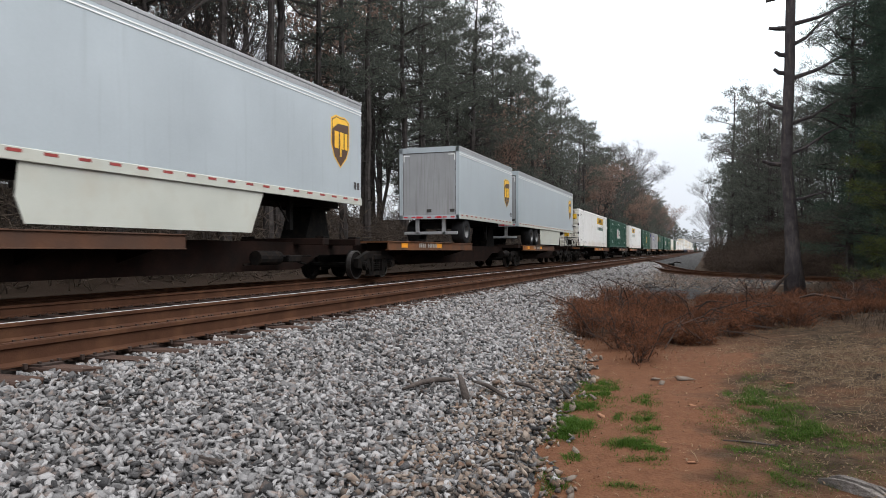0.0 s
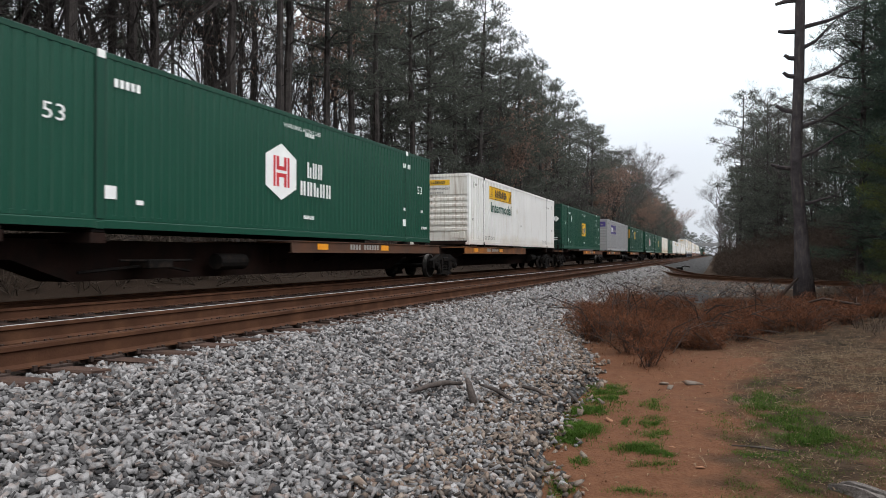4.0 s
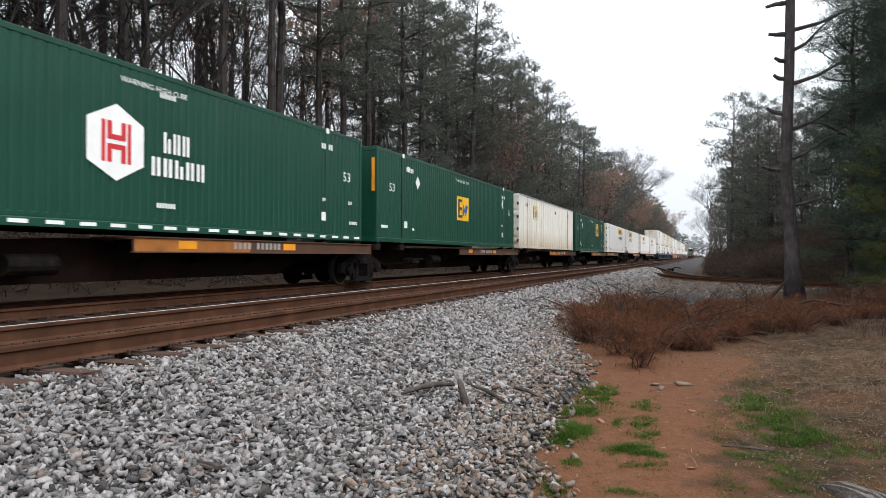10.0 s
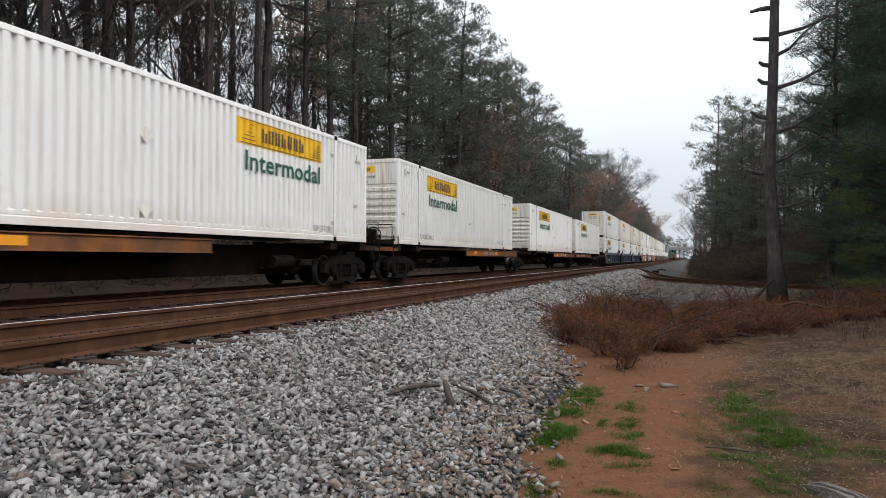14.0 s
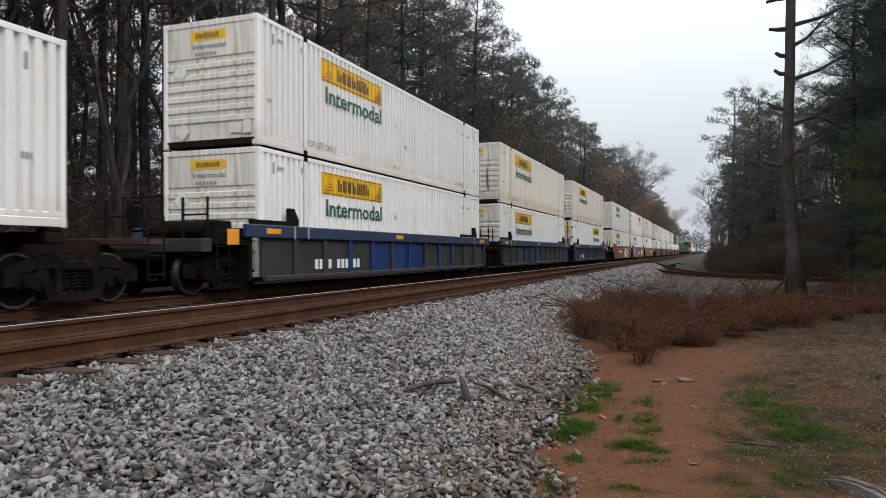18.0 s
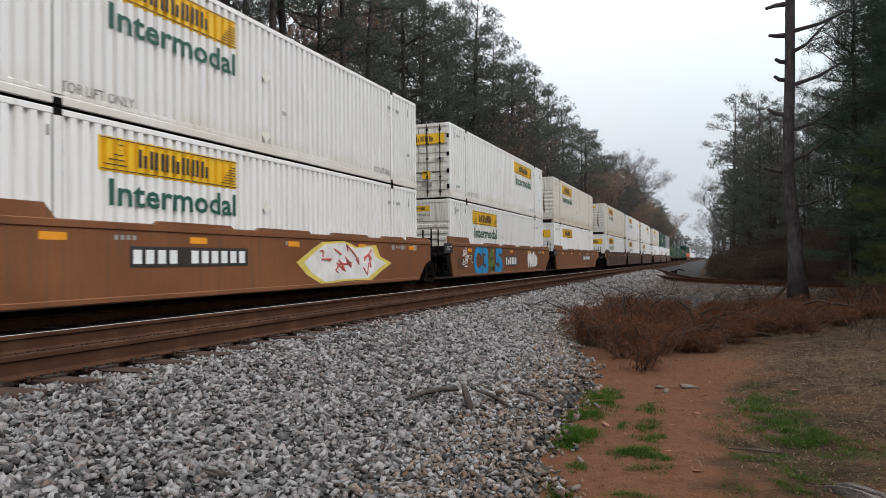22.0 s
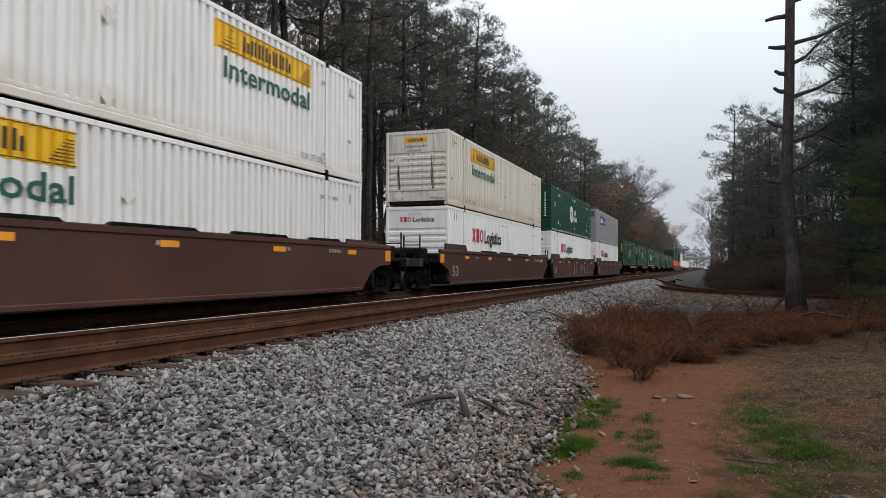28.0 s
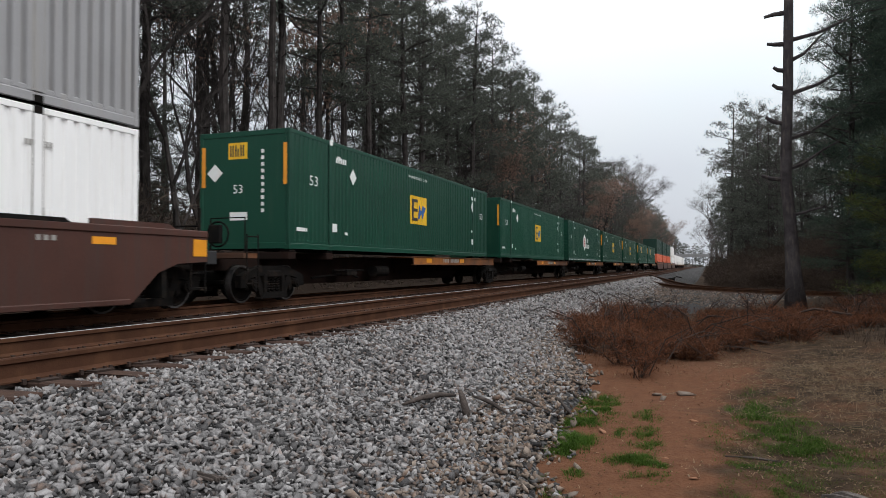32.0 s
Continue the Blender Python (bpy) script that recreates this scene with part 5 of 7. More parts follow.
        part("axle", Geo().tube([(-0.9, y + e, 0.42), (0.9, y + e, 0.42)], 0.08, 8), M["black"], b)
    return b


def ladder(parent, y, x, z0, z1, material):
    g = Geo()
    for u in (-0.2, 0.2):
        g.tube([(x, y + u, z0), (x, y + u, z1)], 0.018, 5)
    for i in range(4):
        z = z0 + 0.1 + i * (z1 - z0 - 0.15) / 3
        g.tube([(x, y - 0.2, z), (x, y + 0.2, z)], 0.015, 5)
    part("ladder", g, material, parent)


def spine_car(lo, hi, trucks, deck, heads, label, seed, deck_end=0.62):
    """One platform of a spine car; y = 0 under the middle of its load, z = 0 at the rails."""
    rnd = random.Random(seed)
    c = thing("spine_car", label, "freight car", "cars of the train")
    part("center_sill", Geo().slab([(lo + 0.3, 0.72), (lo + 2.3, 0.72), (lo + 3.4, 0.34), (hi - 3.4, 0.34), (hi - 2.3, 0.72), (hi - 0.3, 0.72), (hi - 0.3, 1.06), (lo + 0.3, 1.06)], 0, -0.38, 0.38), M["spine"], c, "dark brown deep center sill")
    for y in (-7.9, -6.1, 6.1, 7.9):
        part("cross_arm", Geo().box(-1.27, 1.27, y - 0.16, y + 0.16, 0.98, 1.16, 0.015), M["spine"], c)
        for s in (-1, 1):
            part("load_pad", Geo().box(s * 1.14 - 0.13, s * 1.14 + 0.13, y - 0.13, y + 0.13, 1.16, 1.215, 0.01), M["steel"], c)
    for s in (-1, 1):
        a, b = (-0.68, min(8.72, hi - 0.1)) if deck == "rear" else (lo + 0.1 if deck_end < 0 else max(-8.88, lo + 0.1), deck_end)
        f = part("side_platform", Geo().box(min(s * 0.4, s * 1.40), max(s * 0.4, s * 1.40), a, b, 1.085, 1.125).box(min(s * 1.36, s * 1.40), max(s * 1.36, s * 1.40), a, b, 0.86, 1.11)
                 .box(min(s * 1.30, s * 1.43), max(s * 1.30, s * 1.43), a, b, 1.11, 1.135, 0.004).box(min(s * 1.30, s * 1.425), max(s * 1.30, s * 1.425), a, b, 0.85, 0.872, 0.004), M["deck"], c, "rust-orange side platform")
        for i in range(5):
            y = a + 0.6 + i * (b - a - 1.2) / 4
            part("bracket", Geo().slab([(s * 0.38, 0.6), (s * 1.36, 0.88), (s * 1.36, 1.085), (s * 0.38, 1.085)], 1, y - 0.03, y + 0.03), M["spine"], f)
        if s > 0:
            for k in (0.12, 0.5):
                y = a + (b - a) * k
                part("reflector", Geo().box(1.40, 1.408, y, y + 0.5, 0.93, 1.08), M["orangemark"], f, "orange reflector plate")
            y = a + (b - a) * 0.3
            decal([(y + i * 0.16, y + i * 0.16 + 0.1, 0.94, 1.08) for i in range(11) if i != 4], 1.404, M["greyink"], f, "car_marking")
            part("rust_patch", Geo().box(1.40, 1.4035, a + 0.02, a + (b - a) * 0.36, 0.876, 1.106), M["rustorange"], f, "bright orange length of the platform edge") if seed % 3 != 1 else None
    g = Geo().tube([(0.85, -2.7 if deck == "rear" else 3.6, 0.66), (0.85, -1.8 if deck == "rear" else 4.5, 0.66)], 0.17, 14)
    part("air_tank", g, M["steel"], c, "dark brake air tank")
    y = -4.5 if deck == "rear" else 4.9
    part("brake_rigging", Geo().tube([(0.6, y - 1.4, 0.5), (0.95, y, 0.62), (0.6, y + 1.3, 0.48)], 0.03, 5).box(0.6, 1.1, y - 0.3, y + 0.3, 0.55, 0.72, 0.02).tube([(1.0, y - 0.9, 0.7), (1.0, y + 0.9, 0.7)], 0.025, 5), M["steel"], c)
    for y in trucks:
        truck(c, y)
    for y, way in heads:  # free ends with coupler, end sill, ladder and brake wheel
        part("end_platform", Geo().box(-1.42, 1.42, min(y, y - way * 0.55), max(y, y - way * 0.55), 0.98, 1.1, 0.01), M["deck"], c)
        part("coupler", Geo().box(-0.12, 0.12, min(y, y + way * 0.5), max(y, y + way * 0.5), 0.72, 0.95, 0.03), M["steel"], c)
        ladder(c, y - way * 0.3, 1.43, 0.35, 1.5, M["steel"])
        part("end_rail", Geo().tube([(1.38, y - way * 0.1, 1.1), (1.38, y - way * 0.1, 1.85), (0.5, y - way * 0.1, 1.85), (0.5, y - way * 0.1, 1.1)], 0.02, 5), M["steel"], c)
        if rnd.random() < 0.6:
            part("brake_wheel", Geo().tube([(0.75 + 0.27 * math.cos(a), y - way * 0.02, 1.5 + 0.27 * math.sin(a)) for a in np.linspace(0, 2 * math.pi, 15)], 0.022, 5).box(0.6, 0.9, y - 0.12, y, 1.3, 1.7, 0.02), M["black"], c)
    return c


def well_car(lo, hi, trucks, heads, style, label, seed):
    """One well of a double-stack car. style: tan, red or blue."""
    rnd = random.Random(seed)
    c = thing("well_car", label, "freight car", "cars of the train")
    P = M[{"tan": "welltan", "red": "wellred", "blue": "wellblue"}[style]]
    W = 1.5
    a, b = -8.5, 8.5
    for s in (-1, 1):
        x0, x1 = min(s * W, s * (W - 0.06)), max(s * W, s * (W - 0.06))
        if style == "blue":
            part("top_chord", Geo().box(x0 - 0.03, x1 + 0.03, a - 0.3, b + 0.3, 1.16, 1.45, 0.02), P, c, "dark blue top chord")
            part("bottom_chord", Geo().box(x0 - 0.02, x1 + 0.02, a + 0.4, b - 0.4, 0.2, 0.32, 0.02), M["wellgrey"], c)
            n = 12
            for i in range(n):
                y0, y1 = a + 0.3 + i * (b - a - 0.6) / n, a + 0.3 + (i + 1) * (b - a - 0.6) / n
                blue = i in {0: (5,), 1: (0, 3, 5, 6), 2: (4, 5, 6)}[seed % 3]
                part("side_panel", Geo().box(min(s * (W - 0.1), s * (W - 0.07)), max(s * (W - 0.1), s * (W - 0.07)), y0 + 0.05, y1 - 0.05, 0.3, 1.17), M["bluepanel" if blue else "wellgrey"], c, "blue panel" if blue else "")
                part("side_post", Geo().box(x0, x1, y1 - 0.09, y1 + 0.09, 0.3, 1.17, 0.012), M["wellgrey" if rnd.random() < 0.8 else "bluepanel"], c)
            for y in (a + 0.4, -1.2, b - 1.0):
                if s > 0:
                    part("reflector", Geo().box(W + 0.03, W + 0.036, y, y + 0.55, 1.25, 1.37), M["orangemark"], c, "orange reflector plate")
            for y in (-7.0, -6.4, 6.6, 7.4):
                part("chord_bracket", Geo().box(min(s * (W + .03), s * (W + .05)), max(s * (W + .03), s * (W + .05)), y, y + 0.05, 1.16, 1.45), M["greyink"], c)
            for y in (-7.7, 6.1):
                part("load_guide", Geo().slab([(y - 0.9, 1.45), (y - 0.9, 1.55), (y + 0.55, 1.55), (y + 0.55, 1.86), (y + 0.75, 1.86), (y + 0.95, 1.6), (y + 0.95, 1.45)], 0, x0 - 0.03, x1 + 0.01), M["black"], c)
        else:
            far_b = b + 1.15 if any(w > 0 for _, w in heads) else b + 0.3
            far_a = a - 0.95 if any(w < 0 for _, w in heads) else a - 0.1
            ring = [(a + 0.15, 0.2), (b - 0.75, 0.2), (b - 0.15, 0.7), (b + 0.35, 0.86), (far_b, 0.9), (far_b, 1.44), (far_a, 1.44), (far_a, 1.0), (a - 0.05, 0.75)]
            part("side_sheet", Geo().slab(ring, 0, x0, x1), P, c, "smooth painted side sheet")
            part("top_chord", Geo().box(x0 - 0.025, x1 + 0.025, far_a, far_b, 1.36, 1.49, 0.015), P, c)
            part("bottom_chord", Geo().box(x0 - 0.02, x1 + 0.02, a + 0.8, b - 0.8, 0.17, 0.27, 0.015), P, c)
            for y0, y1, z in ((a - 0.3, a + 2.2, 1.72), (b - 1.6, b + 0.3, 1.58)):
                part("load_guide", Geo().slab([(y0, 1.47), (y1, 1.47), (y1, 1.5), (y1 - 0.2, z), (y0, z)], 0, x0 - 0.02, x1 - 0.01), P, c)
            for y, e in ((-4.3, 2.2), (-1.3, 2.2), (1.9, 2.1), (4.9, 1.6)):
                part("load_guide", Geo().slab([(y, 1.48), (y + e, 1.48), (y + e - 0.12, 1.55), (y + 0.12, 1.55)], 0, x0 - 0.03, x1 + 0.02), M["black"] if style == "red" else P, c)
            if s > 0:
                for y in (-6.6, -3.4, -0.1, 3.4, 6.9):
                    part("reflector", Geo().box(W, W + 0.005, y, y + 0.48, 1.17, 1.29), M["orangemark"], c, "orange reflector plate")
                letter("53", 0.4, M["ink" if style == "tan" else "greyink"], c, (W + 0.004, -7.9 if style == "tan" else -8.15, 0.5), wide=0.68, label="faded painted number", fat=0.01)
                if not any(w < 0 for _, w in heads):
                    ep = part("end_plate", Geo().box(W - 0.05, W + 0.012, -9.25, -8.42, 1.08, 1.46, 0.01), M["wellgrey"], c, "dark end plate with a stencilled load")
                    letter("125 T", 0.15, M["spraywhite"], ep, (W + 0.014, -9.1, 1.2), wide=0.5)
                    part("end_web", Geo().slab([(-8.95, 0.75), (-8.42, 0.22), (-8.42, 1.08), (-9.1, 1.08)], 0, W - 0.09, W - 0.05), M["black"], c)
                else:
                    decal([(7.2, 7.55, 1.15, 1.32), (6.3, 6.5, 1.16, 1.3), (5.6, 5.8, 1.16, 1.3)], W + 0.002, M["greyink"], c, "stencil")
                for y in (-6.6, -5.2, -0.2, 3.6, 5.9):
                    decal([(y + i * 0.13, y + i * 0.13 + 0.08, 1.2, 1.28) for i in range(rnd.randint(2, 6))], W + 0.002, M["greyink"], c, "stencil")
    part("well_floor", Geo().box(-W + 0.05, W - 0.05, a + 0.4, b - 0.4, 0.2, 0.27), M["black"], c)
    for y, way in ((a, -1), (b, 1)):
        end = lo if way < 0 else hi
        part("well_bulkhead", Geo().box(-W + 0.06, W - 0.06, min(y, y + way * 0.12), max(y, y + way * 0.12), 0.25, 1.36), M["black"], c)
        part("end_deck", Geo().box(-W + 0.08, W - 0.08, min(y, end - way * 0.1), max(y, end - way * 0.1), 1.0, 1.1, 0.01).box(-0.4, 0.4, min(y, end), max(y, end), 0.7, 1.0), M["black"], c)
        ye = end - way * 0.35
        for s in (-1, 1):
            part("grab_post", Geo().tube([(s * 1.3, ye, 1.1), (s * 1.3, ye, 1.95)], 0.03, 6).tube([(s * 0.7, ye, 1.1), (s * 0.7, ye, 1.95)], 0.03, 6).tube([(s * 0.7, ye, 1.6), (s * 1.3, ye, 1.6)], 0.02, 5), M["steel"], c)
        ladder(c, end - way * 0.6, 1.48, 0.3, 1.3, M["steel"])
    for y in trucks:
        truck(c, y)
    for y, way in heads:
        part("coupler", Geo().box(-0.12, 0.12, min(y, y + way * 0.7), max(y, y + way * 0.7), 0.72, 0.95, 0.03), M["steel"], c)
        part("end_sill", Geo().box(-1.45, 1.45, min(y, y - way * 0.3), max(y, y - way * 0.3), 0.85, 1.12, 0.015), M["wellgrey"], c)
        u = (a - 0.93) if way < 0 else (b + 0.75)
        part("end_reflector", Geo().box(1.503, 1.512, u, u + 0.38, 1.0, 1.32, 0.002), M["orangemark"], c, "orange reflector plate")
        part("brake_gear", Geo().tube([(-0.5, y - way * 0.9, 1.32), (0.95, y - way * 0.9, 1.32)], 0.2, 12).box(0.9, 1.25, min(y - way * 0.7, y - way * 1.2), max(y - way * 0.7, y - way * 1.2), 1.1, 1.5, 0.03), M["black"], c, "black brake cylinder and gear on the end deck")
    return c

# ---- the make-up of the train: where each load begins (metres along the train), and what rides there ----
RODE = (
    (0, -0.00), (1, 16.68), (2, 33.44), (3, 50.30), (3.5, 58.72), (5.5, 92.22), (6, 100.65), (7, 117.53),
    (8, 134.53), (9, 151.60), (10, 168.61), (11, 185.60), (12, 202.67), (13, 219.82), (14, 237.33), (16.5, 280.73),
    (17, 289.35), (18, 306.59), (19, 324.00), (20, 341.37), (21, 358.79), (22, 376.28), (23, 393.84), (24, 411.40),
    (25, 428.94), (25.5, 437.67), (27.5, 472.64), (28, 481.34), (29, 498.92), (30, 516.62), (31, 534.25), (32, 551.86),
)  # seconds, metres that the train has come
LOWER, UPPER, ON_SPINE = 0.293, 3.235, 1.216
RIDERS = []  # (thing, metres along the train, height)


def load(ob, y, z):
    RIDERS.append((ob, y, z))
    ob.matrix_basis = pose(FAR_X, y, z)
    return ob


STOCK = {}


def stock(key, make):
    """The first of a kind is built, the next are copies of it."""
    if key not in STOCK:
        STOCK[key] = make()
        return STOCK[key]
    return copy_thing(STOCK[key], pose(0, 0, 0))


WN = "white ribbed container with yellow sign"
MAKE = {
    "jn": lambda: white_box("nose", False, WN + " and horizontally ribbed end"),
    "jd": lambda: white_box("door", True, WN + " and grimy door end"),
    "jx": lambda: white_box("plate", False, "white ribbed steel container with a wide yellow end sign"),
    "jp": lambda: white_box("plate", False, "white ribbed container with a yellow sign and no lettering", plate_only=True),
    "jo": lambda: white_box("nose", False, "stained " + WN + " and grimy end", True),
    "e6": lambda: green_box("door", "dark green steel container with a yellow logo, door end forward", (0.454, 0.552, 1.0, 1.95)),
    "e8": lambda: green_box("flat", "green steel container with a yellow logo near its plain end", (0.27, 0.366, 1.53, 2.43)),
    "e10": lambda: green_box("flat", "green steel container with a square yellow logo at mid length", (0.453, 0.548, 1.02, 1.98)),
    "e12": lambda: green_box("door", "green deep-ribbed container with a yellow logo near its tail", (0.648, 0.749, 1.4, 2.48), 0.29, 0.036),
    "hd": lambda: green_box("door", "green steel container with a white hexagon logo, door end forward", "hex"),
    "hn": lambda: green_box("nose", "green steel container with a white hexagon logo, ribbed end forward", "hex"),
    "fg": lambda: grey_box("grey ribbed container with a purple name panel"),
    "xp": lambda: red_name_box("clean white ribbed container with red and dark name strokes"),
    "ew": lambda: smooth_box("cream-white smooth-sided container with rust stains and a small yellow logo"),
    "pw": lambda: plain_box("white steel container near the tail of the train", "white"),
    "og": lambda: plain_box("orange steel container under a green one", "orangebox"),
    "gp": lambda: plain_box("plain dark green steel container", "greendark"),
}
# begin, kind of car, loads, side platform or colour, F: the car's head end is free, R: its tail end is free
CONSIST = (
    (2.14, "spine", ("T53",), "front", "F"), (26.92, "spine", ("T28",), "front", ""), (36.46, "spine", ("T53",), "front", "R"),
    (55.37, "spine", ("jd",), "rear", "F"), (73.86, "spine", ("hd",), "rear", ""), (94.26, "spine", ("jn",), "front", "R"),
    (112.84, "spine", ("e6",), "rear", "F"), (133.52, "spine", ("fg",), "front", ""), (152.18, "spine", ("e8",), "front", "R"),
    (170.77, "spine", ("hn",), "rear", "F"), (187.92, "spine", ("e10",), "rear", ""), (205.21, "spine", ("ew",), "rear", ""),
    (222.48, "spine", ("e12",), "rear", ""), (240.71, "spine", ("jd",), "front", "R"),
    (259.34, "spine", ("jn",), "rear", "F"), (280.09, "spine", ("jn",), "rear", ""), (298.70, "spine", ("jn",), "front", "R"),
    (319.85, "well", ("jn", "jn"), "blue", "F"), (339.43, "well", ("jn", "jo"), "blue", ""), (358.91, "well", ("jd", "jo"), "blue", "R"),
    (382.37, "well", ("jn", "jn"), "tan", "F"), (401.87, "well", ("jn", "jd"), "tan", ""), (421.34, "well", ("jp", "jo"), "tan", "R"),
    (444.98, "well", ("jx", "jo"), "red", "F"), (463.93, "well", ("jn", "jn"), "red", ""), (483.40, "well", ("jn", "jd"), "red", "R"),
    (506.79, "well", ("xp", "jo"), "red", "F"), (525.99, "well", ("xp", "hn"), "red", ""), (545.45, "well", ("xp", "fg"), "red", "R"),
    (566.38, "spine", ("e10",), "rear", "F"), (584.77, "spine", ("e10",), "rear", ""), (602.64, "spine", ("hn",), "rear", ""),
    (620.4, "spine", ("e10",), "rear", ""), (638.1, "spine", ("e10",), "rear", "R"), (658.0, "spine", ("e8",), "rear", "F"), (676.0, "spine", ("e8",), "rear", "R"),
    (698.0, "well", ("og", "gp"), "red", "F"), (717.5, "well", ("og", "gp"), "red", ""), (737.0, "well", ("og", "gp"), "red", "R"),
    (760.0, "well", ("pw", "pw"), "red", "F"), (779.0, "spine", ("pw",), "rear", "R"), (799.0, "spine", ("pw",), "rear", "F"), (818.0, "spine", ("pw",), "rear", ""),
    (837.0, "spine", ("pw",), "rear", "R"), (857.0, "spine", ("pw",), "rear", "F"),
)
WEAR = {"spine": "brown and rust-orange spine car with a low side platform",
        "tan": "tan-brown well car with graffiti-marked sheet sides", "red": "dark red-brown well car with smooth sheet sides", "blue": "blue and soot-grey well car with posted sides"}
length_of = {"T28": 8.21}
JOINTS = {1: 19.8, 2: 36.9}  # where the first two joints stand, which are not midway between their loads
SHORT_DECK = {1: -2.8}     # the short trailer's wheels stand behind its platform
for i, (y0, kind, loads, style, free) in enumerate(CONSIST):
    L = length_of.get(loads[0], LEN)
    mid = y0 + L / 2
    before = CONSIST[i - 1] if i else None
    after = CONSIST[i + 1] if i + 1 < len(CONSIST) else None
    front_gap = (before[0] + length_of.get(before[2][0], LEN) + y0) / 2 if before else y0 - 1.4
    rear_gap = (y0 + L + after[0]) / 2 if after else y0 + L + 1.4
    front_gap, rear_gap = JOINTS.get(i, front_gap), JOINTS.get(i + 1, rear_gap)
    lo, hi, trucks, heads = front_gap - mid, rear_gap - mid, [], []
    reach = 2.1 if kind == "spine" else 1.8
    if "F" in free:
        lo += 0.45
        trucks.append(front_gap + reach - mid)
        heads.append((lo, -1))
    if "R" in free:
        hi -= 0.45
        trucks.append(rear_gap - reach - mid)
        heads.append((hi, 1))
    else:
        trucks.append(rear_gap - mid)
    if kind == "spine":
        car = spine_car(lo, hi, trucks, style, heads, WEAR["spine"], i, SHORT_DECK.get(i, 0.62))
    else:
        car = well_car(lo, hi, trucks, heads, style, WEAR[style], i)
    load(car, mid, 0.0)
    for k, what in enumerate(loads):
        if what[0] == "T":
            ob = stock(what, lambda: road_trailer("silver road trailer with side skirt and brown shield logo", L, True) if what == "T53"
                       else road_trailer("short silver road trailer with a grey roll-up door", L, False))
            load(ob, y0, 0.0)
            part("hitch_stand", Geo().slab([(y0 + L - mid - 1.6, 1.05), (y0 + L - mid - 0.2, 1.05), (y0 + L - mid - 0.5, 1.96), (y0 + L - mid - 1.2, 1.96)], 0, -0.4, 0.4), M["black"], car, "folding trailer hitch")
        else:
            ob = stock(what, MAKE[what])
            load(ob, mid, ON_SPINE if kind == "spine" else (LOWER, UPPER)[k])
CARS = [r for r in RIDERS if r[0].name.startswith(("well_car", "spine_car"))]


def car_at(y0):
    return min(CARS, key=lambda r: abs(r[1] - y0 - LEN / 2))[0]


# paint on the sides of some well cars
tag = car_at(401.87)
x = 1.506
for ch, u, w, m in (("C", -5.85, 1.1, "sprayblue"), ("3", -4.72, 0.86, "sprayblue"), ("4", -3.85, 1.02, "spraygreen"), ("5", -2.75, 1.2, "sprayblue")):
    letter(ch, 1.12, M[m], tag, (x + 0.003, u, 0.27), wide=w, name="graffiti", label="large blue and green spray-painted graffiti", fat=0.085)
    letter(ch, 1.12, M["ink"], tag, (x - 0.001, u - 0.03, 0.25), wide=w + 0.06, name="graffiti_outline", fat=0.11)
decal([(-1.08, 1.19, 0.54, 1.0)], x - 0.001, M["ink"], tag, "name_ground")
decal(bars(3, -0.95, 1.05, 0.6, 0.94, 51, 0.12), x + 0.003, M["whiteink"], tag, "sign_lettering")
rnd = random.Random(8)
for k, (u, z, w, h) in enumerate(((3.55, 0.8, 0.2, 0.36), (3.95, 0.84, 0.22, 0.42), (4.35, 0.8, 0.2, 0.38), (4.75, 0.84, 0.24, 0.44), (5.15, 0.78, 0.2, 0.34), (5.45, 0.76, 0.16, 0.26))):
    ring = [(u + w * math.cos(a) * (1 + 0.12 * math.sin(3 * a + k)), z + h * math.sin(a) * (1 + 0.08 * math.cos(4 * a + k))) for a in np.linspace(0, 2 * math.pi, 18)[:-1]]
    poly_decal([(u + (p - u) * 1.1, z + (q - z) * 1.07) for p, q in ring], x + 0.0002 * k - 0.001, M["greyink"], tag, "graffiti_outline")
    poly_decal(ring, x + 0.002 + 0.0002 * k, M["spraywhite"], tag, "graffiti", "rounded white spray-painted graffiti")
for u0, u1, z0, z1, n in ((-7.2, -6.1, 0.6, 1.2, 16),):
    g = Geo()
    for k in range(n):
        a, b = rnd.uniform(u0, u1), rnd.uniform(z0, z1)
        g.tube([(x, a, b), (x, a + rnd.uniform(-.25, .25), b + rnd.uniform(-.15, .15)), (x, a + rnd.uniform(-.3, .3), b + rnd.uniform(-.2, .2))], 0.022, 4)
    part("graffiti", g, M["spraywhite"], tag, "white sprayed scribble")
tag = car_at(382.37)
blob = [(0.25 + (a + 0.1) * 1.46, b) for a, b in ((0.2, 0.5), (0.7, 0.25), (1.6, 0.3), (2.6, 0.28), (3.1, 0.55), (3.55, 0.75), (3.0, 0.95), (2.8, 1.28), (2.0, 1.2), (1.5, 1.36), (0.7, 1.3), (0.35, 1.1), (-0.1, 0.8))]
poly_decal(blob, x - 0.001, M["sprayyellow"], tag, "graffiti", "pink, white and yellow graffiti")
poly_decal([(2.5 + (a - 2.5) * 0.86, 0.8 + (b - 0.8) * 0.9) for a, b in blob], x + 0.002, M["spraywhite"], tag, "graffiti")
g = Geo()
for k in range(16):
    a, b = rnd.uniform(1.0, 4.2), rnd.uniform(0.5, 1.1)
    g.tube([(x + 0.004, a, b), (x + 0.004, a + rnd.uniform(-.3, .3), b + rnd.uniform(-.2, .2)), (x + 0.004, a + rnd.uniform(-.35, .35), b + rnd.uniform(-.25, .25))], 0.028, 4)
part("graffiti", g, M["sprayred"], tag, "red spray strokes")
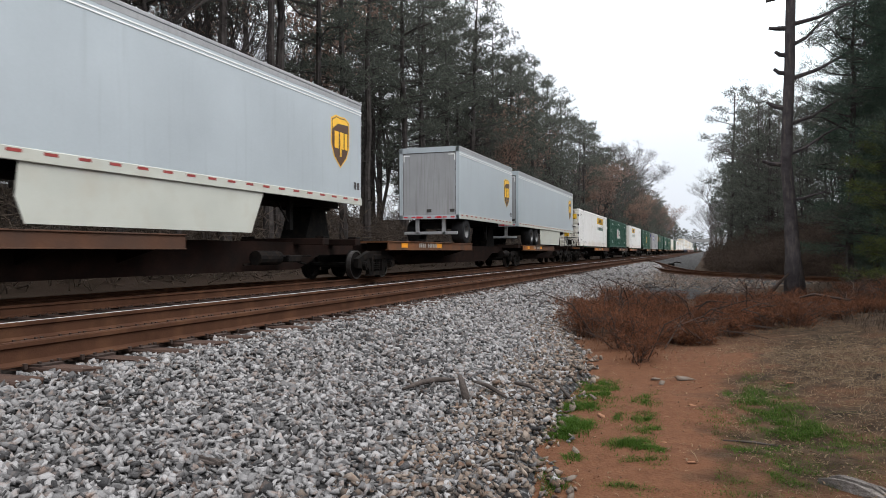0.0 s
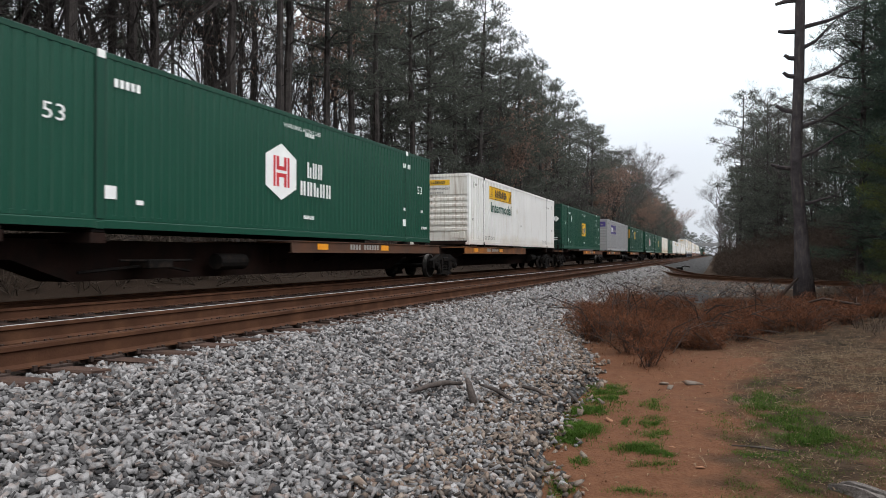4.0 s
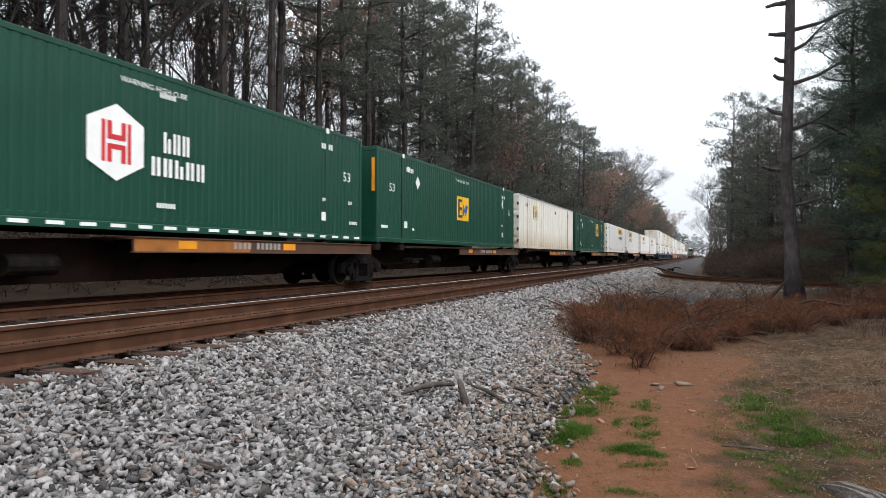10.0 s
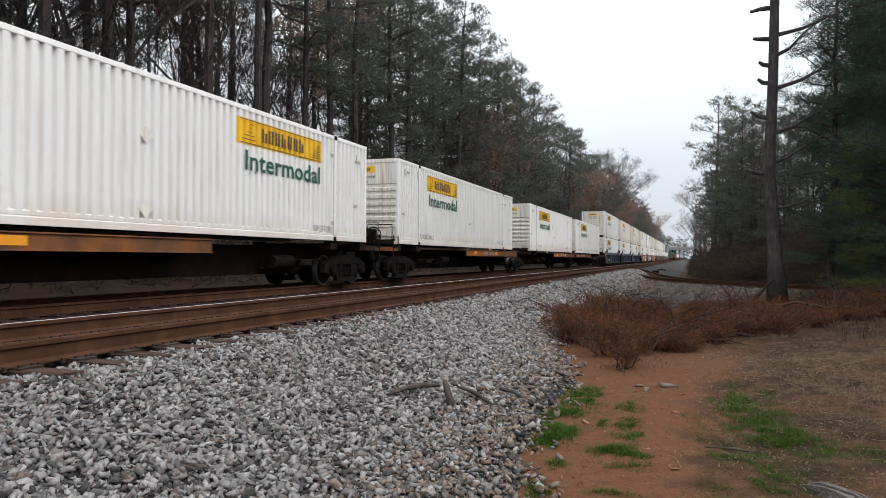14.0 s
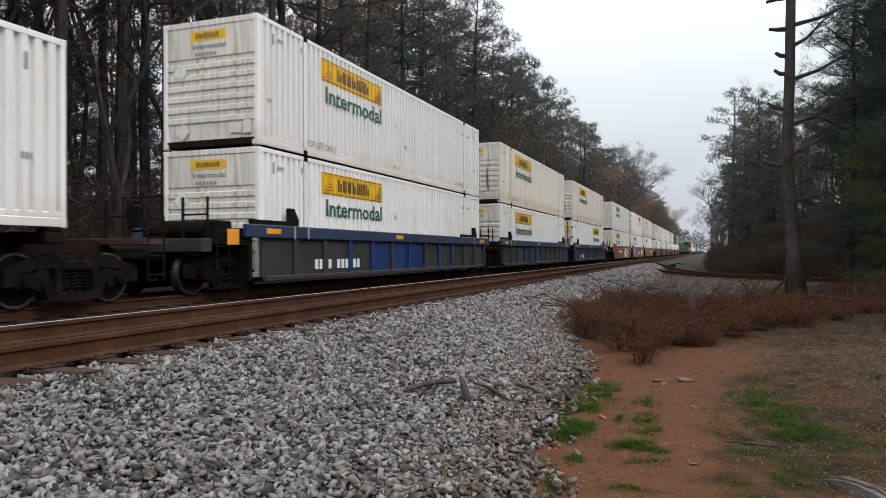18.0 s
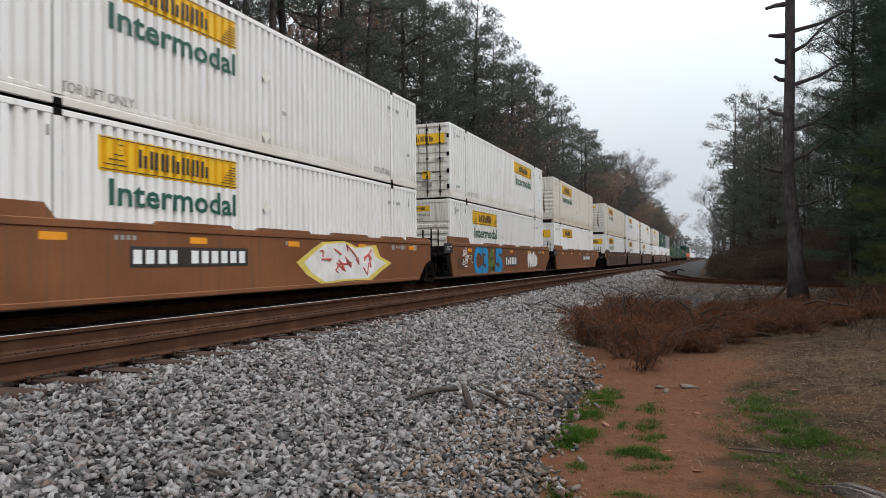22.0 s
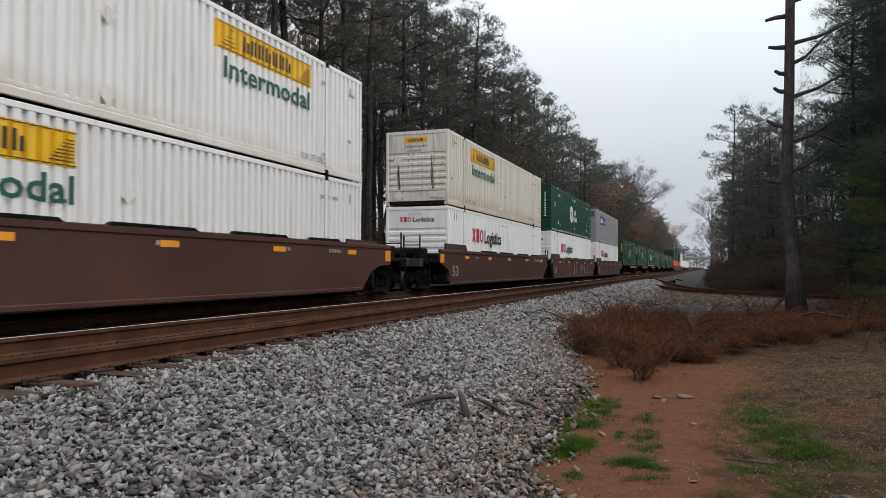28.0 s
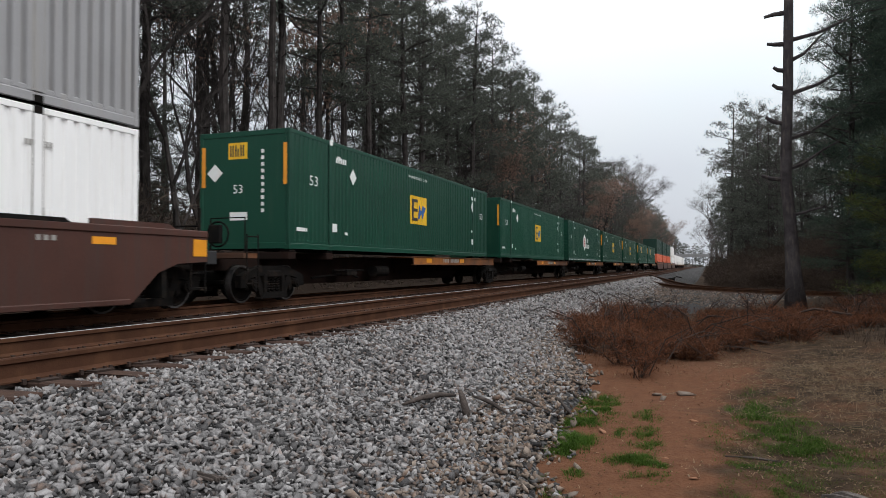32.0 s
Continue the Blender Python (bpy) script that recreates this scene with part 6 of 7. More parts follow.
for y0, u, w in ((382.37, -4.8, 3.1), (421.34, 1.8, 3.0)):
    tag = car_at(y0)
    decal([(u - 0.07, u + w + 0.07, 0.74, 1.1)], x - 0.001, M["ink"], tag, "mark_ground")
    decal([(u + i * w / 10.8, u + i * w / 10.8 + 0.19, 0.8, 1.04) for i in range(11) if i != 4], x + 0.003, M["whiteink"], tag, "car_marking")
for y0, u in ((319.85, -5.9), (358.91, -5.9)):
    tag = car_at(y0)
    decal([(u + i * 0.225, u + i * 0.225 + 0.15, 0.43, 0.67) for i in range(11) if i != 4], 1.436, M["whiteink"], tag, "car_marking")
tag = car_at(525.99)
g = Geo()
for u, wide, tall, turns in ((-3.0, 0.16, 0.42, 0.5), (-1.2, 0.2, 0.44, 0.5), (-0.2, 0.1, 0.3, 0.5), (1.4, 0.03, 0.42, 0.5), (2.2, 0.2, 0.22, 1.0), (3.3, 0.22, 0.2, 1.0), (3.35, 0.26, 0.2, 0.8), (4.9, 0.12, 0.3, 0.5)):
    low = 0.42 if turns < 1 else 0.62
    pts = [(x, u + wide * math.sin(2 * math.pi * turns * k / 14), low + tall * (1 - math.cos(math.pi * k / 14 * (1 if turns < 1 else 1.7)))) for k in range(15)]
    g.tube(pts, 0.022, 4)
part("graffiti", g, M["greyink"], tag, "thin chalk scribbles")

# ---- woods on both sides ----
def sprays(centers, dirs, k, length, width, rng, flat=0.5, loose=0.0):
    """k narrow pointed blades fanning out at each centre, loosely along its direction. Returns triangles."""
    n = len(centers)
    c = np.repeat(centers, k, 0)
    if loose:
        c = c + rng.normal(size=c.shape) * length * loose
    d = np.repeat(dirs, k, 0) * flat + rng.normal(size=(n * k, 3)) * 0.55
    d /= np.linalg.norm(d, axis=1, keepdims=True)
    ln = length * rng.uniform(0.6, 1.2, (n * k, 1))
    s = np.cross(d, rng.normal(size=(n * k, 3)))
    s /= np.linalg.norm(s, axis=1, keepdims=True) + 1e-9
    a, b, t = c - s * width / 2, c + s * width / 2, c + d * ln
    v = np.stack([a, b, t], 1).reshape(-1, 3)
    return v, np.arange(len(v)).reshape(-1, 3)


def tufts(centers, radii, k, length, width, rng):
    """k pointed blades in each round tuft of needles, growing outward and up from its middle. Returns triangles."""
    n = len(centers)
    c, r = np.repeat(centers, k, 0), np.repeat(radii, k)[:, None]
    d = rng.normal(size=(n * k, 3))
    d /= np.linalg.norm(d, axis=1, keepdims=True)
    p = c + d * r * np.array((1.0, 1.0, 0.62)) * rng.uniform(0.15, 1.0, (n * k, 1)) ** 0.6
    d = d + np.array((0, 0, 0.35)) + rng.normal(size=(n * k, 3)) * 0.35
    d /= np.linalg.norm(d, axis=1, keepdims=True)
    s = np.cross(d, rng.normal(size=(n * k, 3)))
    s /= np.linalg.norm(s, axis=1, keepdims=True) + 1e-9
    ln = length * rng.uniform(0.6, 1.25, (n * k, 1))
    v = np.stack([p - s * width / 2, p + s * width / 2, p + d * ln], 1).reshape(-1, 3)
    return v, np.arange(len(v)).reshape(-1, 3)


def pine_meshes(h, base, spread, seed, limbs=26, per=4, blades=40, length=0.3, width=0.056, puff=0.64, needle="needle", stubs=14, low=0.55):
    """Trunk with crooked limbs that branch, and a crown of separate needle tufts at their ends; z = 0 at the ground."""
    rng, rnd = np.random.default_rng(seed), random.Random(seed)
    r0 = h * 0.0105
    lean = (rnd.uniform(-.025, .025) * h, rnd.uniform(-.025, .025) * h)
    path = [(lean[0] * (k / 8) ** 1.5 + rnd.uniform(-.1, .1) * (0 < k < 8), lean[1] * (k / 8) ** 1.5 + rnd.uniform(-.1, .1) * (0 < k < 8), h * k / 8) for k in range(9)]
    g = Geo().tube(path, [r0 * (1.3 if k == 0 else 1.0) * (1 - 0.88 * (k / 8) ** 1.3) + 0.015 for k in range(9)], 7)
    cs, rs = [], []

    def on(z):
        t = z / h * 8
        k = min(7, int(t))
        return Vector(path[k]).lerp(Vector(path[k + 1]), t - k)

    for i in range(limbs):
        f = min(1.0, max(0.0, (i + rnd.uniform(-.6, .6)) / (limbs - 1)))
        z = h * (base + (0.97 - base) * f)
        ang = i * 2.4 + rnd.uniform(-.6, .6)
        shape = low + (1 - low) * f / 0.35 if f < 0.35 else math.sqrt(max(0.03, 1 - ((f - 0.35) / 0.7) ** 2))
        ln = spread * shape * rnd.uniform(0.6, 1.15)
        p0 = on(z)
        d = Vector((math.cos(ang), math.sin(ang), 0))
        side = Vector((-d.y, d.x, 0))
        rise = rnd.uniform(-0.2, 0.22) + 0.55 * f
        pts = [p0]
        for k in (1, 2, 3):
            pts.append(p0 + d * ln * k / 3 + side * rnd.gauss(0, .07 * ln) + Vector((0, 0, rise * ln * (k / 3) ** 1.4 + rnd.gauss(0, .04 * ln))))
        g.tube(pts, [0.024 + 0.013 * ln, 0.02 + 0.008 * ln, 0.015 + 0.004 * ln, 0.012], 4, False)
        for j in range(per):
            u = 0.42 + 0.58 * (j + rnd.random()) / per
            t = u * 3
            k = min(2, int(t))
            q = pts[k].lerp(pts[k + 1], t - k)
            w = ln * 0.34 * rnd.uniform(0.3, 1.0) * (1 if (i + j) % 2 else -1) * (1.25 - 0.75 * u)
            tip = q + side * w + d * abs(w) * 0.5 + Vector((0, 0, rnd.uniform(-.1, .35) * abs(w) + 0.06))
            if abs(w) > 0.4:
                g.tube([q, q.lerp(tip, 0.55) + Vector((0, 0, -.04)), tip], [0.018, 0.014, 0.008], 3, False)
            cs.append(tuple(tip))
            rs.append(puff * rnd.uniform(0.55, 1.1) * (0.75 + 0.25 * shape))
    for _ in range(stubs):  # dead lower limbs
        z = h * rnd.uniform(0.1, base)
        p0, a, ln = on(z), rnd.uniform(0, 6.3), rnd.uniform(0.5, 2.6)
        d = Vector((math.cos(a), math.sin(a), rnd.uniform(-.25, .2)))
        mid = p0 + d * ln * 0.5 + Vector((0, 0, rnd.uniform(-.1, .15)))
        g.tube([p0, mid, p0 + d * ln], [0.035, 0.024, 0.008], 4, False)
        for _ in range(2):
            g.tube([mid, mid + Vector((rnd.gauss(0, .4), rnd.gauss(0, .4), rnd.uniform(-.2, .5)))], [0.014, 0.006], 3, False)
    v, f = tufts(np.array(cs), np.array(rs), blades, length, width, rng)
    return mesh_of("trunk", g, M["bark"]), mesh_np("crown", v, f, M[needle])


def bare_meshes(h, seed, material, buds=None, levels=4, fork=0.3):
    """A leafless tree: trunk, forking limbs and fine twigs; with buds where given."""
    rnd, rng = random.Random(seed), np.random.default_rng(seed)
    g, tips = Geo(), []

    def grow(p, d, ln, r, lv):
        pts, rs = [p], [r]
        q = p
        for k in range(3 if lv > 1 else 2):
            d = (d + Vector((rnd.gauss(0, .12), rnd.gauss(0, .12), 0.05))).normalized()
            q = q + d * ln / (3 if lv > 1 else 2)
            pts.append(q)
            rs.append(r * (1 - 0.45 * (k + 1) / 3))
        g.tube(pts, rs, 6 if lv > 2 else 3, False)
        if lv == 0:
            tips.append((q, d))
            return
        n = 2 if lv == levels else rnd.randint(2, 4)
        for k in range(n + (lv == levels) * 2):
            at_ = pts[-1] if k < 2 else pts[rnd.choice((1, 2))]
            nd = (d + Vector((rnd.gauss(0, .5), rnd.gauss(0, .5), rnd.uniform(-.1, .35)))).normalized()
            grow(at_, nd, ln * rnd.uniform(0.5, 0.78), r * rnd.uniform(0.42, 0.6), lv - 1)
        tips.append((pts[2], d))

    grow(Vector((0, 0, 0)), Vector((rnd.uniform(-.05, .05), rnd.uniform(-.05, .05), 1)), h * 0.42, h * 0.011, levels)
    trunk = mesh_of("trunk", g, M[material])
    if buds:
        c = np.array([tuple(t[0]) for t in tips for _ in range(9)]) + rng.normal(size=(len(tips) * 9, 3)) * 0.5
        v, f = sprays(c, np.tile((0, 0, 1.0), (len(c), 1)), 4, 0.28, 0.08, rng, 0.2)
        return trunk, mesh_np("crown", v, f, M[buds])
    c = np.array([tuple(t[0]) for t in tips])
    v, f = sprays(c, np.array([tuple(t[1]) for t in tips]), 18, 0.95, 0.026, rng, 0.75, 0.25)
    return trunk, mesh_np("twigs", v, f, M[material])


PINES = [pine_meshes(22, b, sp, 100 + i, n, 6, 46, width=0.068, puff=0.7, stubs=10) for i, (b, sp, n) in enumerate(((0.56, 3.6, 22), (0.48, 3.9, 25), (0.62, 3.2, 20), (0.30, 4.3, 32), (0.24, 4.6, 34), (0.44, 4.0, 27)))]
FARPINES = [pine_meshes(22, b, sp, 120 + i, 24, 4, 36, 0.38, 0.105, 0.84, stubs=3) for i, (b, sp) in enumerate(((0.3, 4.2), (0.24, 4.6), (0.36, 4.0)))]
DENSE = [pine_meshes(13, 0.12, 3.3, 130 + i, 46, 7, 125, 0.19, 0.021, 0.5, "needle2", 6, 0.8) for i in range(3)]
OLIVE = [pine_meshes(9, 0.1, 3.4, 133, 40, 6, 110, 0.2, 0.021, 0.5, "needle3", 4, 0.9)]
BUSHY = [pine_meshes(13, 0.07, 3.6, 136 + i, 26, 5, 34, 0.36, 0.085, 0.74, "needle", 0, 0.9) for i in range(2)]
SCRUBBY = [pine_meshes(16, 0.22, 3.0, 140 + i, 34, 5, 80, 0.2, 0.026, 0.45) for i in range(2)]
BARES = [bare_meshes(20, 150 + i, "greybark") for i in range(3)]
THICKET = [bare_meshes(12, 170 + i, "bark", None, 3) for i in range(3)]
REDS = [bare_meshes(16, 160 + i, "bark", "bud") for i in range(2)]
KIND = {"olive": (OLIVE, "young olive-green pine with low soft boughs", "pine tree"), "far": (FARPINES, "distant dark pine in the wood", "pine tree"), "bushy": (BUSHY, "low dense young pine beyond the siding", "pine tree"), "pine": (PINES, "tall dark pine with a bare lower trunk", "pine tree"), "dense": (DENSE, "dense dark green pine with boughs to the ground", "pine tree"),
        "thicket": (THICKET, "dark leafless understorey tree with tangled twigs", "bare tree"), "scrubby": (SCRUBBY, "thin ragged pine beside the siding", "pine tree"), "bare": (BARES, "leafless grey tree with fine twigs", "bare tree"),
        "red": (REDS, "budding tree with reddish spring twigs", "budding tree")}


def tree(kind, x, y, tall, which=None, group="trees along the railway"):
    if kind == "pine" and y > 75:
        kind, which = "far", None
    shapes, label, cat = KIND[kind]
    i = random.randrange(len(shapes)) if which is None else which
    trunk, crown = shapes[i]
    t = thing("pine_tree" if kind in ("pine", "far", "bushy", "dense", "scrubby", "olive") else kind + "_tree", label, cat, group)
    part("trunk", trunk, None, t)
    part("crown" if kind != "bare" else "twig_mass", crown, None, t)
    k = tall / max(v.co.z for v in trunk.vertices)
    t.matrix_basis = pose(x, y, ground_z(x, y) - 0.15, 0, 0, random.uniform(0, 360)) @ Matrix.Diagonal((k, k, k, 1))
    return t


random.seed(5)
# left-hand wood, behind the train
for x, y in ((-17.5, 9.5), (-18.6, 11.2), (-17.9, 12.8), (-19.5, 10.4), (-21, 12.2), (-22, 8.4), (-24, 13.5), (-19, 14.2), (-26, 15.5), (-28, 17), (-27, 12.5), (-32, 19), (-33, 15.5)):
    tree("pine", x, y, random.uniform(18, 22), random.choice((0, 1, 2, 5)))
y = 4.0
while y < 330:  # front rows
    x = -17.2 - random.uniform(0, 3.0)
    far = y > 120
    low = y > 42
    if random.random() < (0.35 if 118 < y < 260 else 0.2):
        tree(random.choice(("bare", "bare", "red") if far else ("thicket", "thicket", "red") if y < 45 else ("bare", "bare", "bare", "bare", "red")), x + 1, y, random.uniform(15, 19) if far or y < 35 else random.uniform(9, 13))
        y += 1.5
    tree("pine", x, y + random.uniform(-1, 1), random.uniform(18.5, 22.5), random.choice((3, 4, 4, 5, 1)) if low else random.choice((0, 2, 2, 1, 5)))
    y += random.uniform(1.5, 2.9) * (1 + y / 110)
y = 6.0
while y < 300:
    x = -22 - random.uniform(0, 6)
    kind = "pine" if random.random() < 0.8 else random.choice(("bare", "red"))
    tree(kind, x, y, random.uniform(18, 24) if kind == "pine" else random.uniform(13, 19), (random.choice((3, 4, 5)) if y > 55 else random.choice((0, 1, 2, 5))) if kind == "pine" else None)
    y += random.uniform(1.5, 3.0) * (1 + y / 120)
y = 10.0
while y < 260:
    x = -31 - random.uniform(0, 14)
    kind = "pine" if random.random() < 0.7 else "bare"
    tree(kind, x, y, random.uniform(18, 24) if kind == "pine" else random.uniform(14, 20))
    y += random.uniform(3.2, 5.6) * (1 + y / 150)
for i in range(56):
    y = 6 + i * 2.4 + random.uniform(-1, 1)
    tree("thicket", -17.5 - random.uniform(0, 12), y, random.uniform(8, 15))
for i in range(22):
    tree("thicket", float(np.interp(38 + i * 4, (38, 56, 75, 130), (11, 6.5, 4.0, 2.6))) + random.uniform(0, 5), 38 + i * 4, random.uniform(5, 10))
for x, y, h in ((-16.3, 114, 14), (-16.0, 124, 16), (-16.8, 134, 17), (-16.2, 165, 15), (-16.6, 180, 15), (-16.4, 205, 14), (-18.5, 64, 15), (-21, 82, 14)):
    tree("red", x, y, h)
for x, y, h in ((-21, 182, 28), (-22.5, 190, 29), (-21, 205, 29), (-20.5, 225, 30), (-19.5, 170, 25), (-23, 112, 21), (-25, 100, 20), (-19, 245, 24), (-20, 130, 21)):
    tree("bare", x, y, h)
for i in range(34):  # the far end of the cutting
    y = 340 + i * 10
    tree("pine" if i % 4 else "red", -20 - random.uniform(0, 22), y, random.uniform(20, 26), random.choice((3, 4)) if i % 4 else None)
for row in range(3):
    for i in range(24):
        tree("bushy" if (i + row) % 2 else "far", -75 + i * 6.5 + random.uniform(-2, 2), 575 + row * 40 + random.uniform(-12, 12), random.uniform(14, 21))

# right-hand wood
for x, y, h, w in ((6.7, 25.0, 13, 0), (6.6, 21.8, 13.5, 1), (7.0, 29.2, 14, 2), (7.4, 25.4, 14, 2), (8.2, 31.5, 15, 1), (9.5, 27, 15, 0), (8.6, 20.5, 13, 2), (10.5, 33, 15, 1), (5.2, 26.6, 4.8, 0), (6.9, 31, 12, 0), (6.6, 34.5, 13, 2), (9.0, 36, 14, 1), (5.9, 23.4, 8, 0)):
    tree("dense", x, y, h, w, "pines beside the path")
for x, y, h in ((2.6, 84, 18.5), (4.2, 88, 16), (4.6, 72, 14.5), (5.2, 66, 12), (5.8, 80, 14.5), (7.2, 60, 9.5), (8.2, 70, 11.5), (9.4, 54, 9.5), (10.5, 63, 13), (12, 50, 13), (13.5, 58, 15), (15, 47, 15), (9.2, 46, 9), (12.5, 42, 12), (3.6, 76, 13.5), (6.4, 74, 12), (3.2, 90, 14), (17, 42, 17), (20, 46, 18),
                (5.0, 96, 17), (4.4, 110, 16), (5.0, 128, 16), (4.0, 150, 17), (4.5, 175, 18), (5.5, 205, 18), (7, 240, 20), (8, 290, 20), (9, 340, 20)):
    kind = "scrubby" if 40 < y < 70 and random.random() < 0.3 else "pine"
    tree(kind, x, y, h, random.choice((3, 4)) if kind == "pine" else None)
tree("olive", 5.2, 22.4, 5.0, 0, "pines beside the path")
for x, y, h in ((4.6, 27.5, 11),):
    tree("scrubby", x, y, h, 0, "pines beside the path")
for x, y, h in ((4.4, 70, 9.5), (5.4, 64, 9), (6.6, 58, 8), (3.4, 80, 9.5), (7.8, 66, 10), (2.8, 88, 10), (5.2, 76, 11), (8.8, 56, 9), (6.2, 84, 12)):
    tree("bushy", x, y, h)
for i in range(58):  # the deep shade of the left-hand wood
    tree("bushy", -27 - random.uniform(0, 20), 7 + i * 0.55 + random.uniform(-1, 1), random.uniform(7, 13.5))
for x, y, h in ((2.4, 118, 14), (2.0, 140, 13), (2.9, 100, 12), (1.8, 165, 12), (8.5, 50, 12), (10.5, 42, 11), (7.0, 58, 11), (12, 38, 12), (2.2, 190, 15), (2.5, 230, 16), (3, 280, 17), (5.9, 64, 14.5), (1.4, 130, 10), (1.2, 155, 11)):
    tree("bare", x, y, h)

for x, y, h, w in ((4.6, 62, 6, 0), (6.2, 55, 6.5, 1), (7.6, 52, 7, 2), (9.2, 49, 7, 0), (5.4, 70, 7, 1), (10.8, 47, 7, 2), (8.2, 59, 8, 0), (3.8, 76, 6, 1), (4.4, 84, 7, 2), (12.5, 45, 7, 1)):
    tree("bushy", x, y, h, w % 2)

# the tall dead snag with broken stubs
rnd = random.Random(3)
snag = thing("dead_tree", "tall dead pine trunk with broken branch stubs", "dead tree")
sx, sy = 2.75, 26.0
sz = ground_z(sx, sy) - 0.2
top = 15.5
trunk = [(float(np.interp(k, (0, 3, 6.5, 10), (0, -0.26, -0.14, 0))) + rnd.uniform(-.02, .02), rnd.uniform(-.03, .03), top * k / 10) for k in range(11)]
part("trunk", Geo().tube(trunk, [0.4, 0.25] + [0.215 - 0.0095 * k for k in range(2, 11)], 10), M["deadbark"], snag, smooth=True)


def on_trunk(z):
    k = min(9, int(z / top * 10))
    return Vector(trunk[k]).lerp(Vector(trunk[k + 1]), z / top * 10 - k)


for z, a, ln, up in ((10.15, 180, 0.5, -.1), (9.1, 178, 0.4, .05), (8.2, 182, 0.2, .15), (7.6, 176, 0.22, .18), (6.45, 180, 0.4, .25), (4.6, 184, 0.5, .15), (11.2, 178, 0.4, .1)):
    p = on_trunk(z)
    d = Vector((math.cos(radians(a)), math.sin(radians(a)) * 0.3, 0))
    part("branch_stub", Geo().tube([p, p + d * (ln * 0.55 + 0.2) + Vector((0, 0, up * 0.3)), p + d * (ln + 0.25) + Vector((0, 0, up))], [0.09, 0.07, 0.05], 7), M["deadbark"], snag)
for z, a, ln, up in ((9.2, 8, 2.6, 0.9), (7.4, -6, 2.4, 1.0), (5.9, 4, 2.2, 1.1), (4.9, 0, 1.6, 0.9), (10.6, 10, 2.6, 1.2), (8.5, 40, 2.2, 1.5), (3.4, 12, 1.2, 0.3), (11.8, -12, 2.4, 1.6), (12.9, 20, 2.0, 1.5)):
    p = on_trunk(z)
    d = Vector((math.cos(radians(a)), math.sin(radians(a)), 0))
    g = Geo()
    pts = [p, p + d * ln * 0.35 + Vector((0, 0, up * 0.25)), p + d * ln * 0.7 + Vector((0, 0, up * 0.7)), p + d * ln + Vector((0, 0, up))]
    g.tube(pts, [0.075, 0.055, 0.035, 0.015], 6)
    for k in range(7):
        q = pts[1].lerp(pts[3], rnd.uniform(0.1, 1))
        e = Vector((rnd.uniform(-.2, 1), rnd.gauss(0, .6), rnd.uniform(-.5, .8))) * rnd.uniform(0.4, 1.1)
        g.tube([q, q + e * 0.5 + Vector((0, 0, rnd.uniform(-.1, .1))), q + e], [0.018, 0.012, 0.005], 4, False)
    part("branch", g, M["deadbark"], snag, "bare dead branch")
snag.matrix_basis = pose(sx, sy, sz, 0, 0, 5)

# ---- low growth, stones and fallen wood ----
def blades(n, place, tall, width, rng, bend=0.5, curl=0.35):
    """n curved, tapering blades of two pieces; place() gives a root (x, y, z) and a scale."""
    vs, fs = [], []
    roots = np.array([place() for _ in range(n)])
    p, k = roots[:, :3], roots[:, 3:4]
    a = rng.uniform(0, 2 * np.pi, n)
    d = np.stack([np.cos(a), np.sin(a), np.zeros(n)], 1) * (bend * rng.uniform(0.2, 1.2, (n, 1)))
    h = tall * k * rng.uniform(0.55, 1.15, (n, 1))
    s = np.stack([-np.sin(a + rng.normal(size=n) * .6), np.cos(a), np.zeros(n)], 1) * width / 2
    up = np.array((0, 0, 1.0))
    m = p + d * h * 0.4 + up * h * 0.6
    e = p + d * h * (0.9 + curl) + up * h * (1 - curl * 0.5)
    v = np.stack([p - s, p + s, m + s * 0.7, m - s * 0.7, e], 1).reshape(-1, 3)
    i = np.arange(n)[:, None] * 5
    f = np.concatenate([i + np.array([[0, 1, 2]]), i + np.array([[0, 2, 3]]), i + np.array([[3, 2, 4]])], 0)
    return v, f


def stuff(name, v, f, material, label, category):
    return tagged(new(name, mesh_np(name, v, f, M[material])), label, category, kind="stuff")


rng, rnd = np.random.default_rng(4), random.Random(4)


def brush_place():
    while True:
        x, y = rnd.uniform(-2.9, 7.5), rnd.uniform(10.0, 22)
        edge = float(np.interp(x, (-2.9, -1.9, -1.2, -0.85, -0.26, 1.2, 2.2, 3.7, 7.5), (14.8, 11.9, 10.3, 10.8, 12.0, 14.2, 15.4, 17.2, 21))) + 0.7 * fbm(x, 0, 1.3, 2.0)
        dens = 0.5 + 1.2 * fbm(x, y, 0.75, 6.0)
        if y < edge or rnd.random() > dens + 0.25:
            continue
        k = 0.36 + 0.5 * min(1, (y - edge) / 2.6) + 0.75 * fbm(x, y, 0.8, 1.0)
        if x > 4.5:
            k *= 0.8
        return x, y, ground_z(x, y) - 0.03, max(0.25, k)


